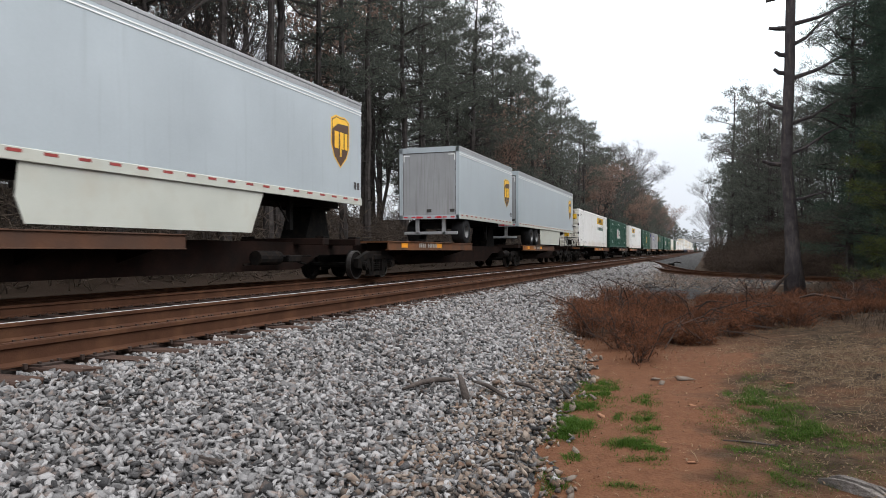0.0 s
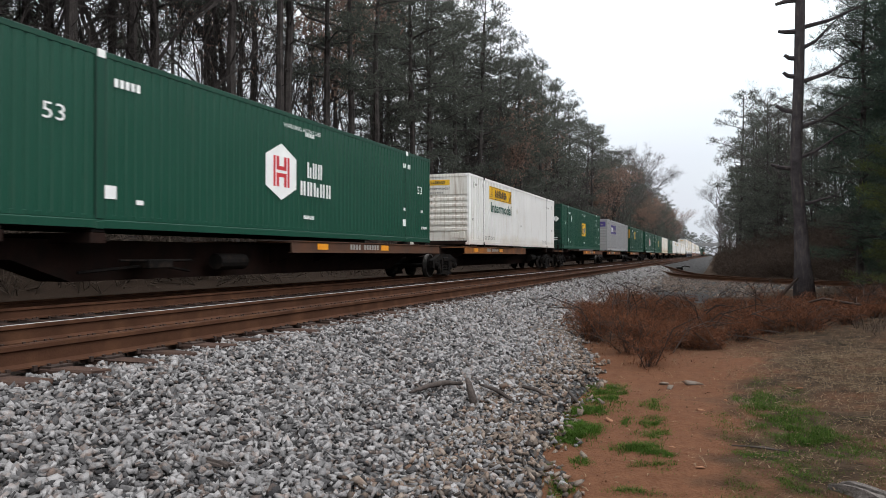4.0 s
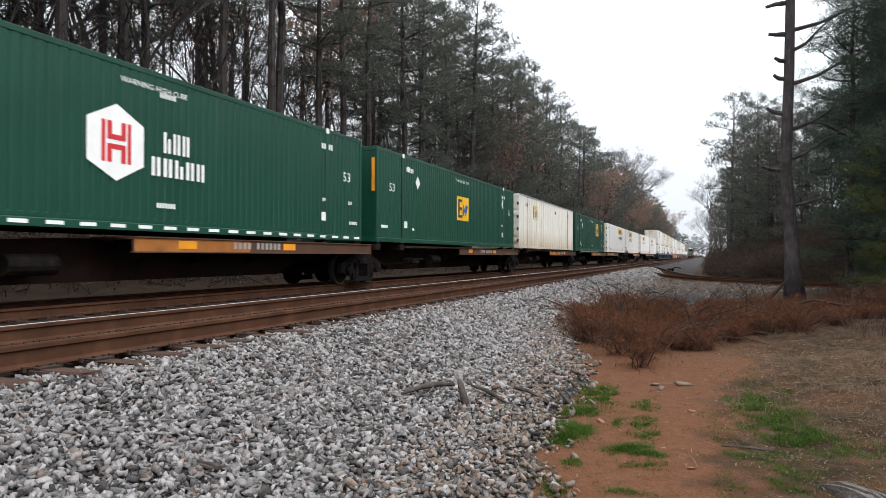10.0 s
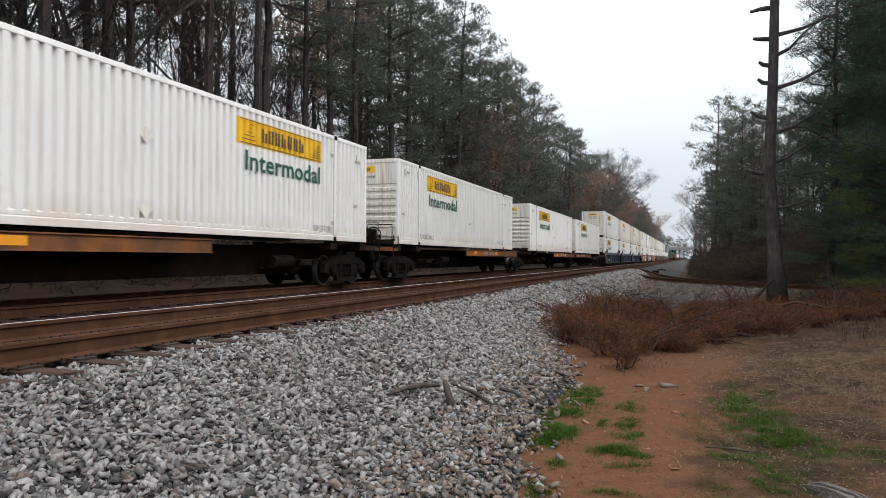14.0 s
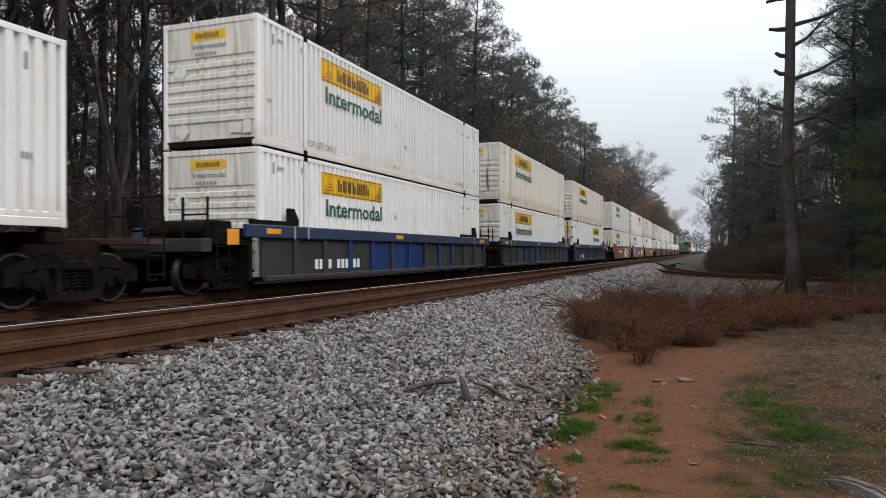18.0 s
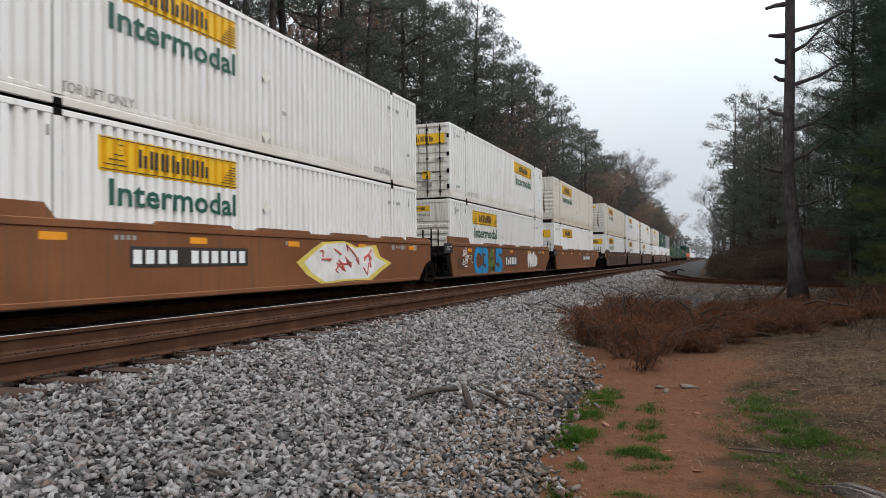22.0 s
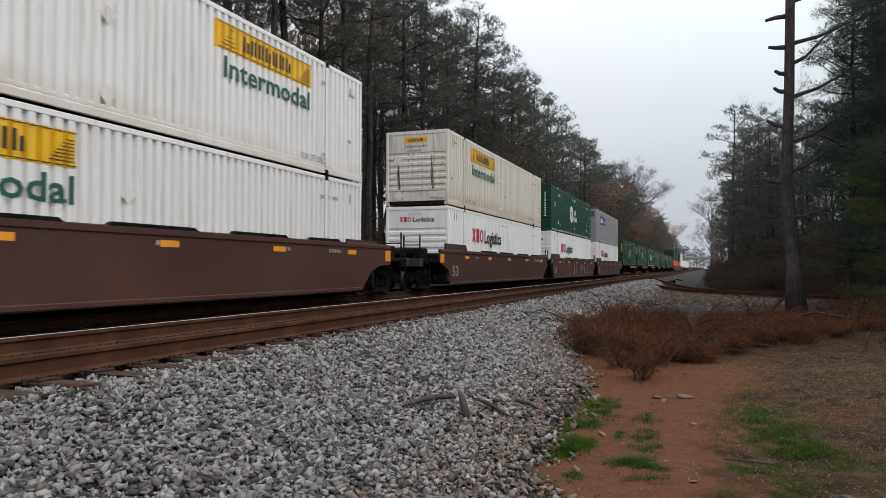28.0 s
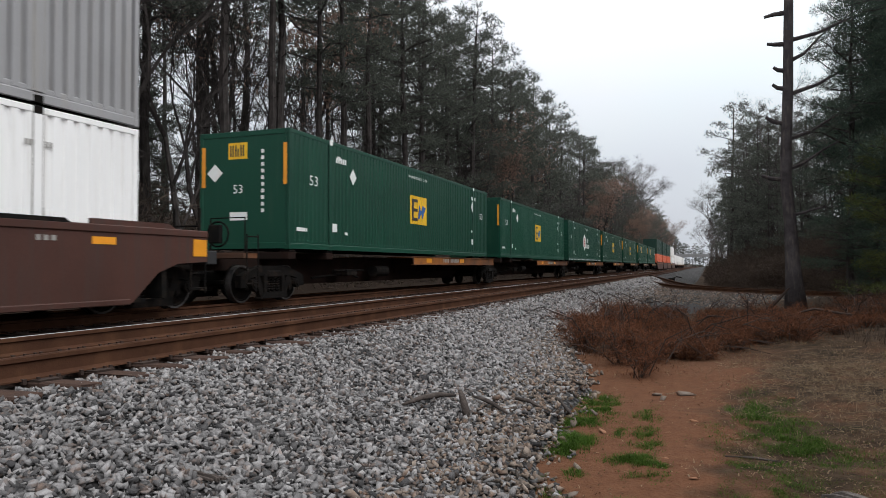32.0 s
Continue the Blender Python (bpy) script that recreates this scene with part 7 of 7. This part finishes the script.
stems, tips = Geo(), []
for i in range(210):  # bushes of stiff stems, each with a rusty haze of fine dead twigs
    x, y, z, k = brush_place()
    tall = (0.22 + 0.55 * k) * rnd.uniform(0.5, 1.05) * float(np.interp(y, (10, 12, 16, 22), (0.85, 1.0, 0.8, 0.7)))
    for _ in range(9):
        a, out = rnd.uniform(0, 6.3), rnd.uniform(0.25, 1.25)
        d = Vector((math.cos(a), math.sin(a), 0)) * out * tall
        p = Vector((x + rnd.gauss(0, .06), y + rnd.gauss(0, .06), z))
        top = tall * rnd.uniform(0.55, 1.0)
        pts = [p, p + d * 0.3 + Vector((0, 0, top * 0.5)), p + d * 0.7 + Vector((rnd.gauss(0, .04), rnd.gauss(0, .04), top * 0.85)), p + d + Vector((0, 0, top * rnd.uniform(0.75, 1.1)))]
        stems.tube(pts, [0.011, 0.008, 0.006, 0.003], 3, False)
        for _ in range(7):
            u = rnd.uniform(0.15, 2.98)
            q = pts[int(u)].lerp(pts[int(u) + 1], u - int(u))
            e = q + Vector((rnd.gauss(0, .12), rnd.gauss(0, .12), rnd.uniform(-.02, .2))) * (0.6 + 0.7 * tall)
            stems.tube([q, e], [0.004, 0.002], 3, False)
            tips += [tuple(q.lerp(e, rnd.uniform(0.3, 1.1))) for _ in range(2)]
tagged(new("brush_stems", mesh_of("brush_stems", stems, M["cane"])), "stiff dark stems of the dry bushes", "brush", kind="stuff")
tips = np.array(tips)
v, f = sprays(tips, rng.normal(size=tips.shape) * 0.5 + np.array((0, 0, 0.5)), 6, 0.13, 0.0085, rng, 0.6, 0.25)
w, e = blades(7000, lambda: (lambda q: (q[0] + rnd.gauss(0, .2), q[1] + rnd.gauss(-.1, .25), q[2] + 0.02, q[3]))(brush_place()), 0.14, 0.008, rng, 1.6, 0.8)
f = np.concatenate([f, e + len(v)])
v = np.concatenate([v, w])
stuff("dry_brush", v, f, "twig", "rust-brown dry bushes beside the path", "brush")
g = Geo()
for i in range(46):  # arching canes and dead branches in the brush
    x, y, z, k = brush_place()
    a, ln = rnd.uniform(0, 6.3), rnd.uniform(0.5, 1.5)
    d = Vector((math.cos(a), math.sin(a), 0))
    p = Vector((x, y, z))
    pts = [p, p + d * ln * 0.3 + Vector((0, 0, 0.55 * k + 0.2)), p + d * ln * 0.7 + Vector((0, 0, 0.75 * k + 0.25)), p + d * ln + Vector((0, 0, 0.5 * k + rnd.uniform(0, .4)))]
    g.tube(pts, [0.014, 0.011, 0.008, 0.003], 4, False)
    for j in range(5):
        q = pts[1].lerp(pts[3], rnd.random())
        g.tube([q, q + Vector((rnd.gauss(0, .2), rnd.gauss(0, .2), rnd.uniform(0.0, .35)))], [0.007, 0.003], 3, False)
for i in range(13):
    x, y = rnd.uniform(-0.4, 0.9), rnd.uniform(13.6, 15.2)
    a, ln = rnd.gauss(0, 0.8), rnd.uniform(0.4, 0.9)
    p = Vector((x, y, ground_z(x, y) + rnd.uniform(0.08, 0.45)))
    q = p + Vector((math.cos(a) * ln, math.sin(a) * ln * 0.5, rnd.uniform(-.25, .25)))
    g.tube([p, p.lerp(q, 0.5) + Vector((0, 0, rnd.uniform(-.03, .08))), q], [0.016, 0.013, 0.006], 4, False)
tagged(new("brush_canes", mesh_of("brush_canes", g, M["cane"])), "thin bare canes arching out of the dry brush", "brush", kind="stuff")
GRASS = (  # x, y, half width, half depth, blades, height
    (-1.19, 8.55, 0.2, 0.3, 2600, 0.07), (-1.1, 7.75, 0.14, 0.22, 1700, 0.07), (-1.2, 7.15, 0.16, 0.2, 1700, 0.07), (-1.24, 6.55, 0.11, 0.14, 1300, 0.08), (-1.04, 6.32, 0.15, 0.17, 3600, 0.095),
    (-0.59, 7.75, 0.1, 0.28, 700, 0.05), (-0.59, 6.75, 0.14, 0.2, 1500, 0.06), (-0.56, 5.97, 0.14, 0.09, 1800, 0.07), (-0.49, 5.52, 0.1, 0.07, 360, 0.05), (-0.5, 4.93, 0.17, 0.05, 620, 0.05), (-0.99, 5.44, 0.06, 0.07, 380, 0.06),
    (-1.0, 4.72, 0.09, 0.08, 420, 0.07), (-1.13, 5.1, 0.07, 0.06, 420, 0.075), (0.45, 8.2, 0.24, 0.42, 3000, 0.075), (0.62, 7.0, 0.26, 0.24, 3300, 0.075), (0.8, 6.72, 0.22, 0.2, 1700, 0.06), (0.1, 7.1, 0.13, 0.2, 420, 0.045),
    (1.17, 6.5, 0.25, 0.24, 900, 0.05), (0.33, 5.58, 0.24, 0.26, 900, 0.04), (0.66, 5.45, 0.25, 0.22, 900, 0.04), (0.22, 4.9, 0.2, 0.2, 500, 0.04), (0.55, 6.2, 0.25, 0.2, 700, 0.045))
for x0, y0, wx, wy, n, tall in GRASS:
    subs = [(rnd.gauss(0, wx * 0.75), rnd.gauss(0, wy * 1.15), rnd.uniform(0.12, 0.5)) for _ in range(13)]

    def tuft_place():
        while True:
            a, b, w = rnd.choice(subs)
            u, t = a + rnd.gauss(0, wx * w), b + rnd.gauss(0, wy * w * 1.8)
            if rnd.random() < 0.55 + 1.3 * fbm(x0 + u, y0 + t, 5.0, 7.0):
                break
        fade = math.exp(-0.5 * ((u / wx) ** 2 + (t / wy / 1.6) ** 2))
        return x0 + u, y0 + t, ground_z(x0 + u, y0 + t) - 0.01, 0.3 + rnd.random() * (0.25 + 0.75 * fade)
    v, f = blades(int(n * 1.5), tuft_place, tall, 0.004, rng, 1.0)
    tagged(new("grass_patch", mesh_np("grass_patch", v, f, M["grass"])), "patch of fresh green grass on the clay", "grass", "grass patches", "stuff")


def straw_place():
    while True:
        x, y = rnd.uniform(0.2, 6.5), rnd.uniform(3.2, 15.5)
        if rnd.random() < 0.15 + 1.2 * fbm(x, y, 1.1, 4.0) + 0.1 * x:
            return x, y, ground_z(x, y) - 0.01, rnd.uniform(0.4, 1.1)


def tangle_place():
    x, y = rnd.gauss(1.95, 0.9), rnd.gauss(10.3, 1.7)
    return x, y, ground_z(x, y) - 0.01, rnd.uniform(0.5, 1.7)


def slope_straw():
    return tangle_place() if rnd.random() < 0.3 else straw_place()


v, f = blades(17000, slope_straw, 0.085, 0.004, rng, 1.7, 0.9)
lain = np.array([(lambda q: (q[0], q[1], q[2] + 0.012 + 0.035 * rnd.random() ** 2))(tangle_place() if rnd.random() < 0.6 else straw_place()) for _ in range(2300)])
away = rng.normal(size=lain.shape) * np.array((1.6, 1.6, 0.12))
w, e = sprays(lain, away, 2, 0.13, 0.006, rng, 0.8)
w[:, 2] = np.maximum(w[:, 2], np.repeat(np.repeat(lain[:, 2] - 0.01, 2), 3))
stuff("fallen_straw", w, e, "palestraw", "bleached straw lying flat on the slope", "dry grass")
stuff("dry_grass", v, f, "straw", "sparse bleached dry grass on the slope", "dry grass")


def olive_place():
    while True:
        x, y = rnd.uniform(0.05, 3.6), rnd.uniform(3.2, 7.6)
        if rnd.random() < 0.25 + 1.9 * fbm(x, y, 1.6, 14.0):
            return x, y, ground_z(x, y) - 0.008, rnd.uniform(0.4, 1.2)


v, f = blades(36000, lambda: olive_place() if rnd.random() < 0.62 else straw_place(), 0.03, 0.0042, rng, 1.4, 0.7)
stuff("thin_grass", v, f, "drygreen", "thin olive grass on the slope", "grass")


def litter_place():
    while True:
        x, y = rnd.uniform(-1.3, 6.0), rnd.uniform(3.0, 13)
        if rnd.random() < (0.1 if x < 0.1 else 0.35 + 1.6 * fbm(x, y, 1.7, 12.0)):
            return x, y, ground_z(x, y) + 0.004, rnd.uniform(0.4, 1.3)


def clod_place():
    while True:
        x, y = rnd.uniform(-1.4, 5.0), rnd.uniform(3.0, 13.5)
        if x > toe(y) - 0.1 and rnd.random() < 2.2 - y / 8:
            return x, y, ground_z(x, y), 0.002 + 0.006 * rnd.random() ** 3


v, f = blades(9000, litter_place, 0.022, 0.013, rng, 2.0, 0.9)
stuff("leaf_scatter", v, f, "straw", "scattered dead leaves and needles on clay", "leaves")


def scrub_place_left():
    y = rnd.uniform(2, 150) if rnd.random() < 0.8 else rnd.uniform(150, 330)
    x = -15.8 - abs(rnd.gauss(0, 6))
    return x, y, ground_z(x, y) - 0.05, rnd.uniform(0.4, 1.3) * (1 if y < 90 else 1.6)


def twiggery(n, place, tall, length, width):
    """Twigs at all heights of a thicket."""
    c = np.array([(q[0], q[1], q[2] + rnd.random() ** 1.4 * tall * q[3]) for q in (place() for _ in range(n))])
    return sprays(c, rng.normal(size=c.shape) + np.array((0, 0, 0.3)), 4, length, width, rng, 0.3)


v, f = twiggery(26000, scrub_place_left, 3.0, 0.8, 0.042)
stuff("undergrowth", v, f, "scrub", "dark leafless undergrowth below the pines", "undergrowth")


def scrub_place_right():
    y = 27 + abs(rnd.gauss(0, 38)) if rnd.random() < 0.6 else rnd.uniform(42, 60)
    lim = float(np.interp(y, (27, 36, 41, 44, 48, 56, 66, 75, 120, 250), (22, 17, 9, 5.2, 2.6, 0.8, 0.0, -0.2, 0.0, 0.2)))
    x = lim + abs(rnd.gauss(0, 4.5))
    return x, y, ground_z(x, y) - 0.05, rnd.uniform(0.3, 1.1) * (1 if y < 60 else 1.7)


v, f = twiggery(26000, scrub_place_right, 1.5, 0.75, 0.026)
stuff("undergrowth", v, f, "bramble", "brown leafless scrub beyond the siding", "undergrowth")


def litter_right():
    x, y = rnd.uniform(2.5, 11), rnd.uniform(14, 27)
    return x, y, ground_z(x, y) - 0.03, rnd.uniform(0.3, 0.9)


v, f = blades(9000, litter_right, 0.35, 0.014, rng, 1.0)
w, e = twiggery(3500, lambda: (lambda x, y: (x, y, ground_z(x, y), rnd.uniform(0.3, 1.0)))(rnd.uniform(3.2, 13), rnd.uniform(18, 26)), 0.5, 0.4, 0.016)
f = np.concatenate([f, e + len(v)])
v = np.concatenate([v, w])
stuff("low_scrub", v, f, "bramble", "low brown scrub under the near pines", "undergrowth")

# loose stones of the ballast
CORNER = np.array([(x, y, z) for x in (-1, 1) for y in (-1, 1) for z in (-1, 1)], float)
QUADS = np.array([(0, 1, 3, 2), (4, 6, 7, 5), (0, 4, 5, 1), (2, 3, 7, 6), (0, 2, 6, 4), (1, 5, 7, 3)])


def stone_cloud(n, rng):
    """n broken stones as eight jittered corners each, about the origin, unit size."""
    c = CORNER[None] * (1 + rng.uniform(-0.72, 0.32, (n, 8, 3)))
    c *= rng.uniform((0.75, 0.55, 0.26), (1.35, 1.0, 0.58), (n, 3))[:, None]
    a = rng.uniform(0, np.pi, n)
    q = np.stack([np.cos(a), rng.normal(size=n) * 0.32, rng.normal(size=n) * 0.32, np.sin(a)], 1)
    q /= np.linalg.norm(q, axis=1, keepdims=True)
    w, x, y, z = q.T
    r = np.stack([1 - 2 * (y * y + z * z), 2 * (x * y - w * z), 2 * (x * z + w * y), 2 * (x * y + w * z), 1 - 2 * (x * x + z * z), 2 * (y * z - w * x),
                  2 * (x * z - w * y), 2 * (y * z + w * x), 1 - 2 * (x * x + y * y)], 1).reshape(n, 3, 3)
    return np.einsum("nij,nkj->nki", r, c)


spots = []
for lo, hi, per, size in ((-3, 1.4, 380, 0.036), (1.4, 6.5, 1450, 0.0262), (6.5, 14, 880, 0.03), (14, 34, 280, 0.041), (34, 60, 130, 0.06)):
    n = int(per * (hi - lo) * 3.6)
    for _ in range(n):
        y = rnd.uniform(lo, hi)
        t = toe(y)
        x = -4.75 + (t + 0.75 + 4.75) * rnd.random() ** 0.93
        s = ((y + 25) / 0.53) % 1
        if x < -4.5 and min(s, 1 - s) < 0.26:
            continue
        if x > t - 0.25 and rnd.random() < ((x - t + 0.25) / 0.55) ** 0.5 + 0.25 * fbm(x, y, 2.0, 1.0):
            continue
        spots.append((x, y, max(bed_z(x, y), ground_z(x, y) if x > t - 0.3 else -9) + rnd.uniform(-0.006, 0.03), size * rnd.choice((0.45, 0.6, 0.75, 0.85, 1.0, 1.0, 1.2)) * rnd.uniform(0.85, 1.15)))
NB = len(spots)
for _ in range(5200):  # between the near ties
    y = rnd.uniform(2.5, 26)
    x = rnd.uniform(-8.6, -4.3)
    if abs(((y + 25) / 0.53) % 1 - 0.0) < 0.24 or abs(((y + 25) / 0.53) % 1 - 1.0) < 0.24:
        if -7.0 < x < -4.4:
            continue
    spots.append((x, y, bed_z(x, y) - 0.01, 0.032 * rnd.uniform(0.6, 1.2)))
NB = len(spots) - NB
beds = spots[-NB:]
spots = spots[:-NB]
spots.sort(key=lambda s: abs(s[1] - 3.4))
spots = np.array(spots)
near, rest = spots[:260], spots[260:]
soiled = np.array([x > toe(y) - 0.9 - 0.3 * fbm(x, y, 1.0, 8.0) and rnd.random() < 0.12 + 0.6 * (x - toe(y) + 0.9) for x, y, z, s in rest])
dull, rest = rest[soiled], rest[~soiled]
c = stone_cloud(len(dull), rng)
tagged(part("soiled_stones", mesh_np("soiled_stones", (c * dull[:, None, 3:4] + dull[:, None, :3]).reshape(-1, 3), (np.arange(len(dull))[:, None, None] * 8 + QUADS[None]).reshape(-1, 4), M["dirtystone"]), None, ballast, "clay-stained stones at the foot of the ballast"), kind="stuff")
c = stone_cloud(len(rest), rng)
v = (c * rest[:, None, 3:4] + rest[:, None, :3]).reshape(-1, 3)
f = (np.arange(len(rest))[:, None, None] * 8 + QUADS[None]).reshape(-1, 4)
tagged(part("loose_stones", mesh_np("loose_stones", v, f, M["stone"]), None, ballast, "angular grey crushed stones"), kind="stuff")
beds = np.array(beds)
c = stone_cloud(len(beds), rng)
tagged(part("bed_stones", mesh_np("bed_stones", (c * beds[:, None, 3:4] + beds[:, None, :3]).reshape(-1, 3), (np.arange(len(beds))[:, None, None] * 8 + QUADS[None]).reshape(-1, 4), M["darkstone"]), None, ballast, "grimy stones between the ties, darkened for train shade"), kind="stuff")
kinds = []
for k in range(6):
    c = stone_cloud(1, rng)[0] * 0.03
    kinds.append(mesh_np("stone", c, QUADS, M["stone"]))
for i, (x, y, z, s) in enumerate(near):
    ob = part("stone", kinds[i % 6], None, ballast)
    k = s / 0.03
    ob.matrix_basis = pose(x, y, z, 0, 0, rnd.uniform(0, 360)) @ Matrix.Diagonal((k, k, k, 1))

fan = []
for _ in range(9000):  # coarse stones over the wide ballast of the siding
    i = rnd.randrange(10, len(spur_line) - 6)
    p, q = spur_line[i], spur_line[i + 1]
    d = (q - p) / np.linalg.norm(q - p)
    w = rnd.uniform(1.0, 10.3)
    c = p + (q - p) * rnd.random() + np.array((d[1], -d[0], 0)) * w
    fan.append((c[0], c[1], p[2] + float(np.interp(w, [k[0] for k in SPUR_SECTION], [k[1] for k in SPUR_SECTION])), 0.05 * rnd.uniform(0.5, 1.2)))
fan = np.array(fan)
c = stone_cloud(len(fan), rng)
stuff("siding_stones", (c * fan[:, None, 3:4] + fan[:, None, :3]).reshape(-1, 3), (np.arange(len(fan))[:, None, None] * 8 + QUADS[None]).reshape(-1, 4), "dirtystone", "dull grey crushed stones beside the siding", "ballast")

clods = np.array([clod_place() for _ in range(6500)])
c = stone_cloud(len(clods), rng)
stuff("clay_clods", (c * clods[:, None, 3:4] + clods[:, None, :3]).reshape(-1, 3), (np.arange(len(clods))[:, None, None] * 8 + QUADS[None]).reshape(-1, 4), "clod", "small clods and pebbles of red clay", "clods")

# stones on the path, sticks and logs
for x, y, s in ((-0.27, 9.3, 0.09), (-0.52, 9.0, 0.05), (-0.6, 9.25, 0.06), (-0.9, 4.9, 0.05), (-0.35, 6.2, 0.025), (-0.1, 5.5, 0.03), (-0.15, 7.6, 0.03), (0.1, 8.3, 0.03), (-0.95, 6.9, 0.04), (-1.15, 8.7, 0.05), (-1.25, 7.2, 0.06), (0.9, 9.2, 0.04)):
    c = stone_cloud(1, rng)[0] * s * np.array((1.3, 0.8, 0.6))
    ob = new("path_stone", mesh_np("path_stone", c, QUADS, M["dirtystone"] if s > 0.04 else M["dirt"]))
    ob.matrix_basis = pose(x, y, ground_z(x, y) + s * 0.25, 0, 0, rnd.uniform(0, 360))
    tagged(ob, "small pale stone lying on the clay path", "stone", "stones on the path")


def stick(pts, radii, label, material="deadwood", name="stick", n=6):
    ps = []
    for x, y, h in pts:
        base = bed_z(x, y) if x < toe(y) + 0.1 else ground_z(x, y)
        ps.append((x, y, base + h))
    tagged(new(name, mesh_of(name, Geo().tube(ps, radii, n), M[material], True)), label, "stick" if name == "stick" else name.replace("_", " "), "fallen wood")


stick([(-2.55, 5.84, 0.05), (-2.48, 6.1, 0.08), (-2.41, 6.4, 0.07), (-2.33, 6.62, 0.05)], [0.012, 0.024, 0.026, 0.012], "dark dead stick lying on the ballast")
stick([(-2.66, 6.12, 0.02), (-2.57, 6.05, 0.08), (-2.5, 5.98, 0.06)], [0.01, 0.014, 0.012], "thin dark stick crossing another")
stick([(-2.04, 6.12, 0.0), (-2.06, 6.13, 0.08), (-2.1, 6.16, 0.17), (-2.13, 6.18, 0.22)], [0.034, 0.036, 0.03, 0.018], "broken dark stump of wood standing out of the ballast", n=9)
stick([(-2.18, 6.72, 0.07), (-2.0, 6.62, 0.08), (-1.78, 6.52, 0.05)], [0.012, 0.024, 0.014], "dark dead stick lying on the ballast")
stick([(-1.89, 7.27, 0.06), (-1.74, 7.24, 0.07), (-1.58, 7.21, 0.04)], [0.02, 0.022, 0.01], "dark dead stick lying on the ballast")
stick([(-1.5, 7.7, 0.05), (-1.38, 7.5, 0.06), (-1.28, 7.26, 0.03)], [0.014, 0.018, 0.01], "short dark stick at the foot of the ballast")


def billet(x, y, yaw, ln, wide, thick, strips, material, label, name):
    """A split piece of wood: splinters of uneven length lying side by side, grown together at the base."""
    ob = thing(name, label, name.replace("_", " "), "fallen wood")
    for k in range(strips):
        g = Geo()
        w0 = -wide / 2 + wide * k / strips
        a, b = -ln / 2 * rnd.uniform(0.72, 1.0), ln / 2 * rnd.uniform(0.72, 1.0)
        rows = 6
        lift = rnd.uniform(0.45, 1.15)
        ring = []
        for i in range(rows):
            f = i / (rows - 1)
            u = a + (b - a) * f
            th = thick * (1 - abs(k + 0.5 - strips / 2) / strips * 0.9) * lift * rnd.uniform(0.85, 1.05) * (0.6 if i in (0, rows - 1) else 1)
            e = rnd.uniform(-.004, .004)
            ring.append([(u, w0 + 0.003 + e, 0), (u, w0 + wide / strips - 0.003 + e, 0), (u, w0 + wide / strips * 0.8 + e, th), (u, w0 + wide / strips * 0.25 + e, th * rnd.uniform(0.85, 1))])
        for i in range(rows - 1):
            q = ring[i] + ring[i + 1]
            g.add(q, [(0, 1, 5, 4), (1, 2, 6, 5), (2, 3, 7, 6), (3, 0, 4, 7)])
        g.add(ring[0], [(3, 2, 1, 0)])
        g.add(ring[-1], [(0, 1, 2, 3)])
        part("splinter", g, M[material], ob)
    base = bed_z(x, y) + 0.015 if x < toe(y) + 0.1 else ground_z(x, y) - 0.01
    ob.matrix_basis = pose(x, y, base, rnd.uniform(-4, 4), rnd.uniform(-4, 4), yaw)


billet(-2.72, 3.36, -12, 0.34, 0.085, 0.03, 4, "deadwood", "flat dark splintered piece of wood on the ballast", "wood_splinter")
billet(0.88, 5.18, -42, 0.46, 0.15, 0.105, 5, "greywood", "weathered grey split log lying in the grass", "split_log")
stick([(0.12, 6.35, 0.0), (0.35, 6.4, 0.012), (0.6, 6.36, 0.0)], [0.007, 0.011, 0.005], "thin fallen stick in dry grass")
for i in range(34):  # fallen logs and limbs in the cutting beyond the siding
    x, y = rnd.uniform(3.5, 15), rnd.uniform(40, 62)
    x = max(x, float(np.interp(y, (40, 45, 62), (10.0, 5.5, 2.2))) + rnd.uniform(0, 3))
    a, ln = rnd.uniform(-0.5, 0.9), rnd.uniform(1.5, 4.5)
    r = rnd.uniform(0.04, 0.13)
    stick([(x, y, 0.1 + r), (x + math.cos(a) * ln / 2, y + math.sin(a) * ln / 2, rnd.uniform(0.2, 0.7)), (x + math.cos(a) * ln, y + math.sin(a) * ln, rnd.uniform(0.1, 1.1))], [r, r * 0.8, r * 0.4], "grey fallen limb in the cutting", "greywood" if i % 2 else "deadwood", name="fallen_limb")
stick([(1.55, 23.6, 0.05), (1.95, 23.9, 0.45), (2.35, 24.2, 0.85)], [0.07, 0.06, 0.03], "broken limb leaning in the brush", "cane", name="fallen_limb")
stick([(2.9, 17.4, 0.3), (2.2, 17.6, 0.5), (1.4, 17.5, 0.35)], [0.03, 0.03, 0.012], "broken limb lying in the brush", "cane", name="fallen_limb")


# ---- movement: the whole train comes along the far track ----
def motions():
    for ob, y, z in RIDERS:
        walk(ob, [(t, pose(FAR_X, y - s, z)) for t, s in RODE])


motions()
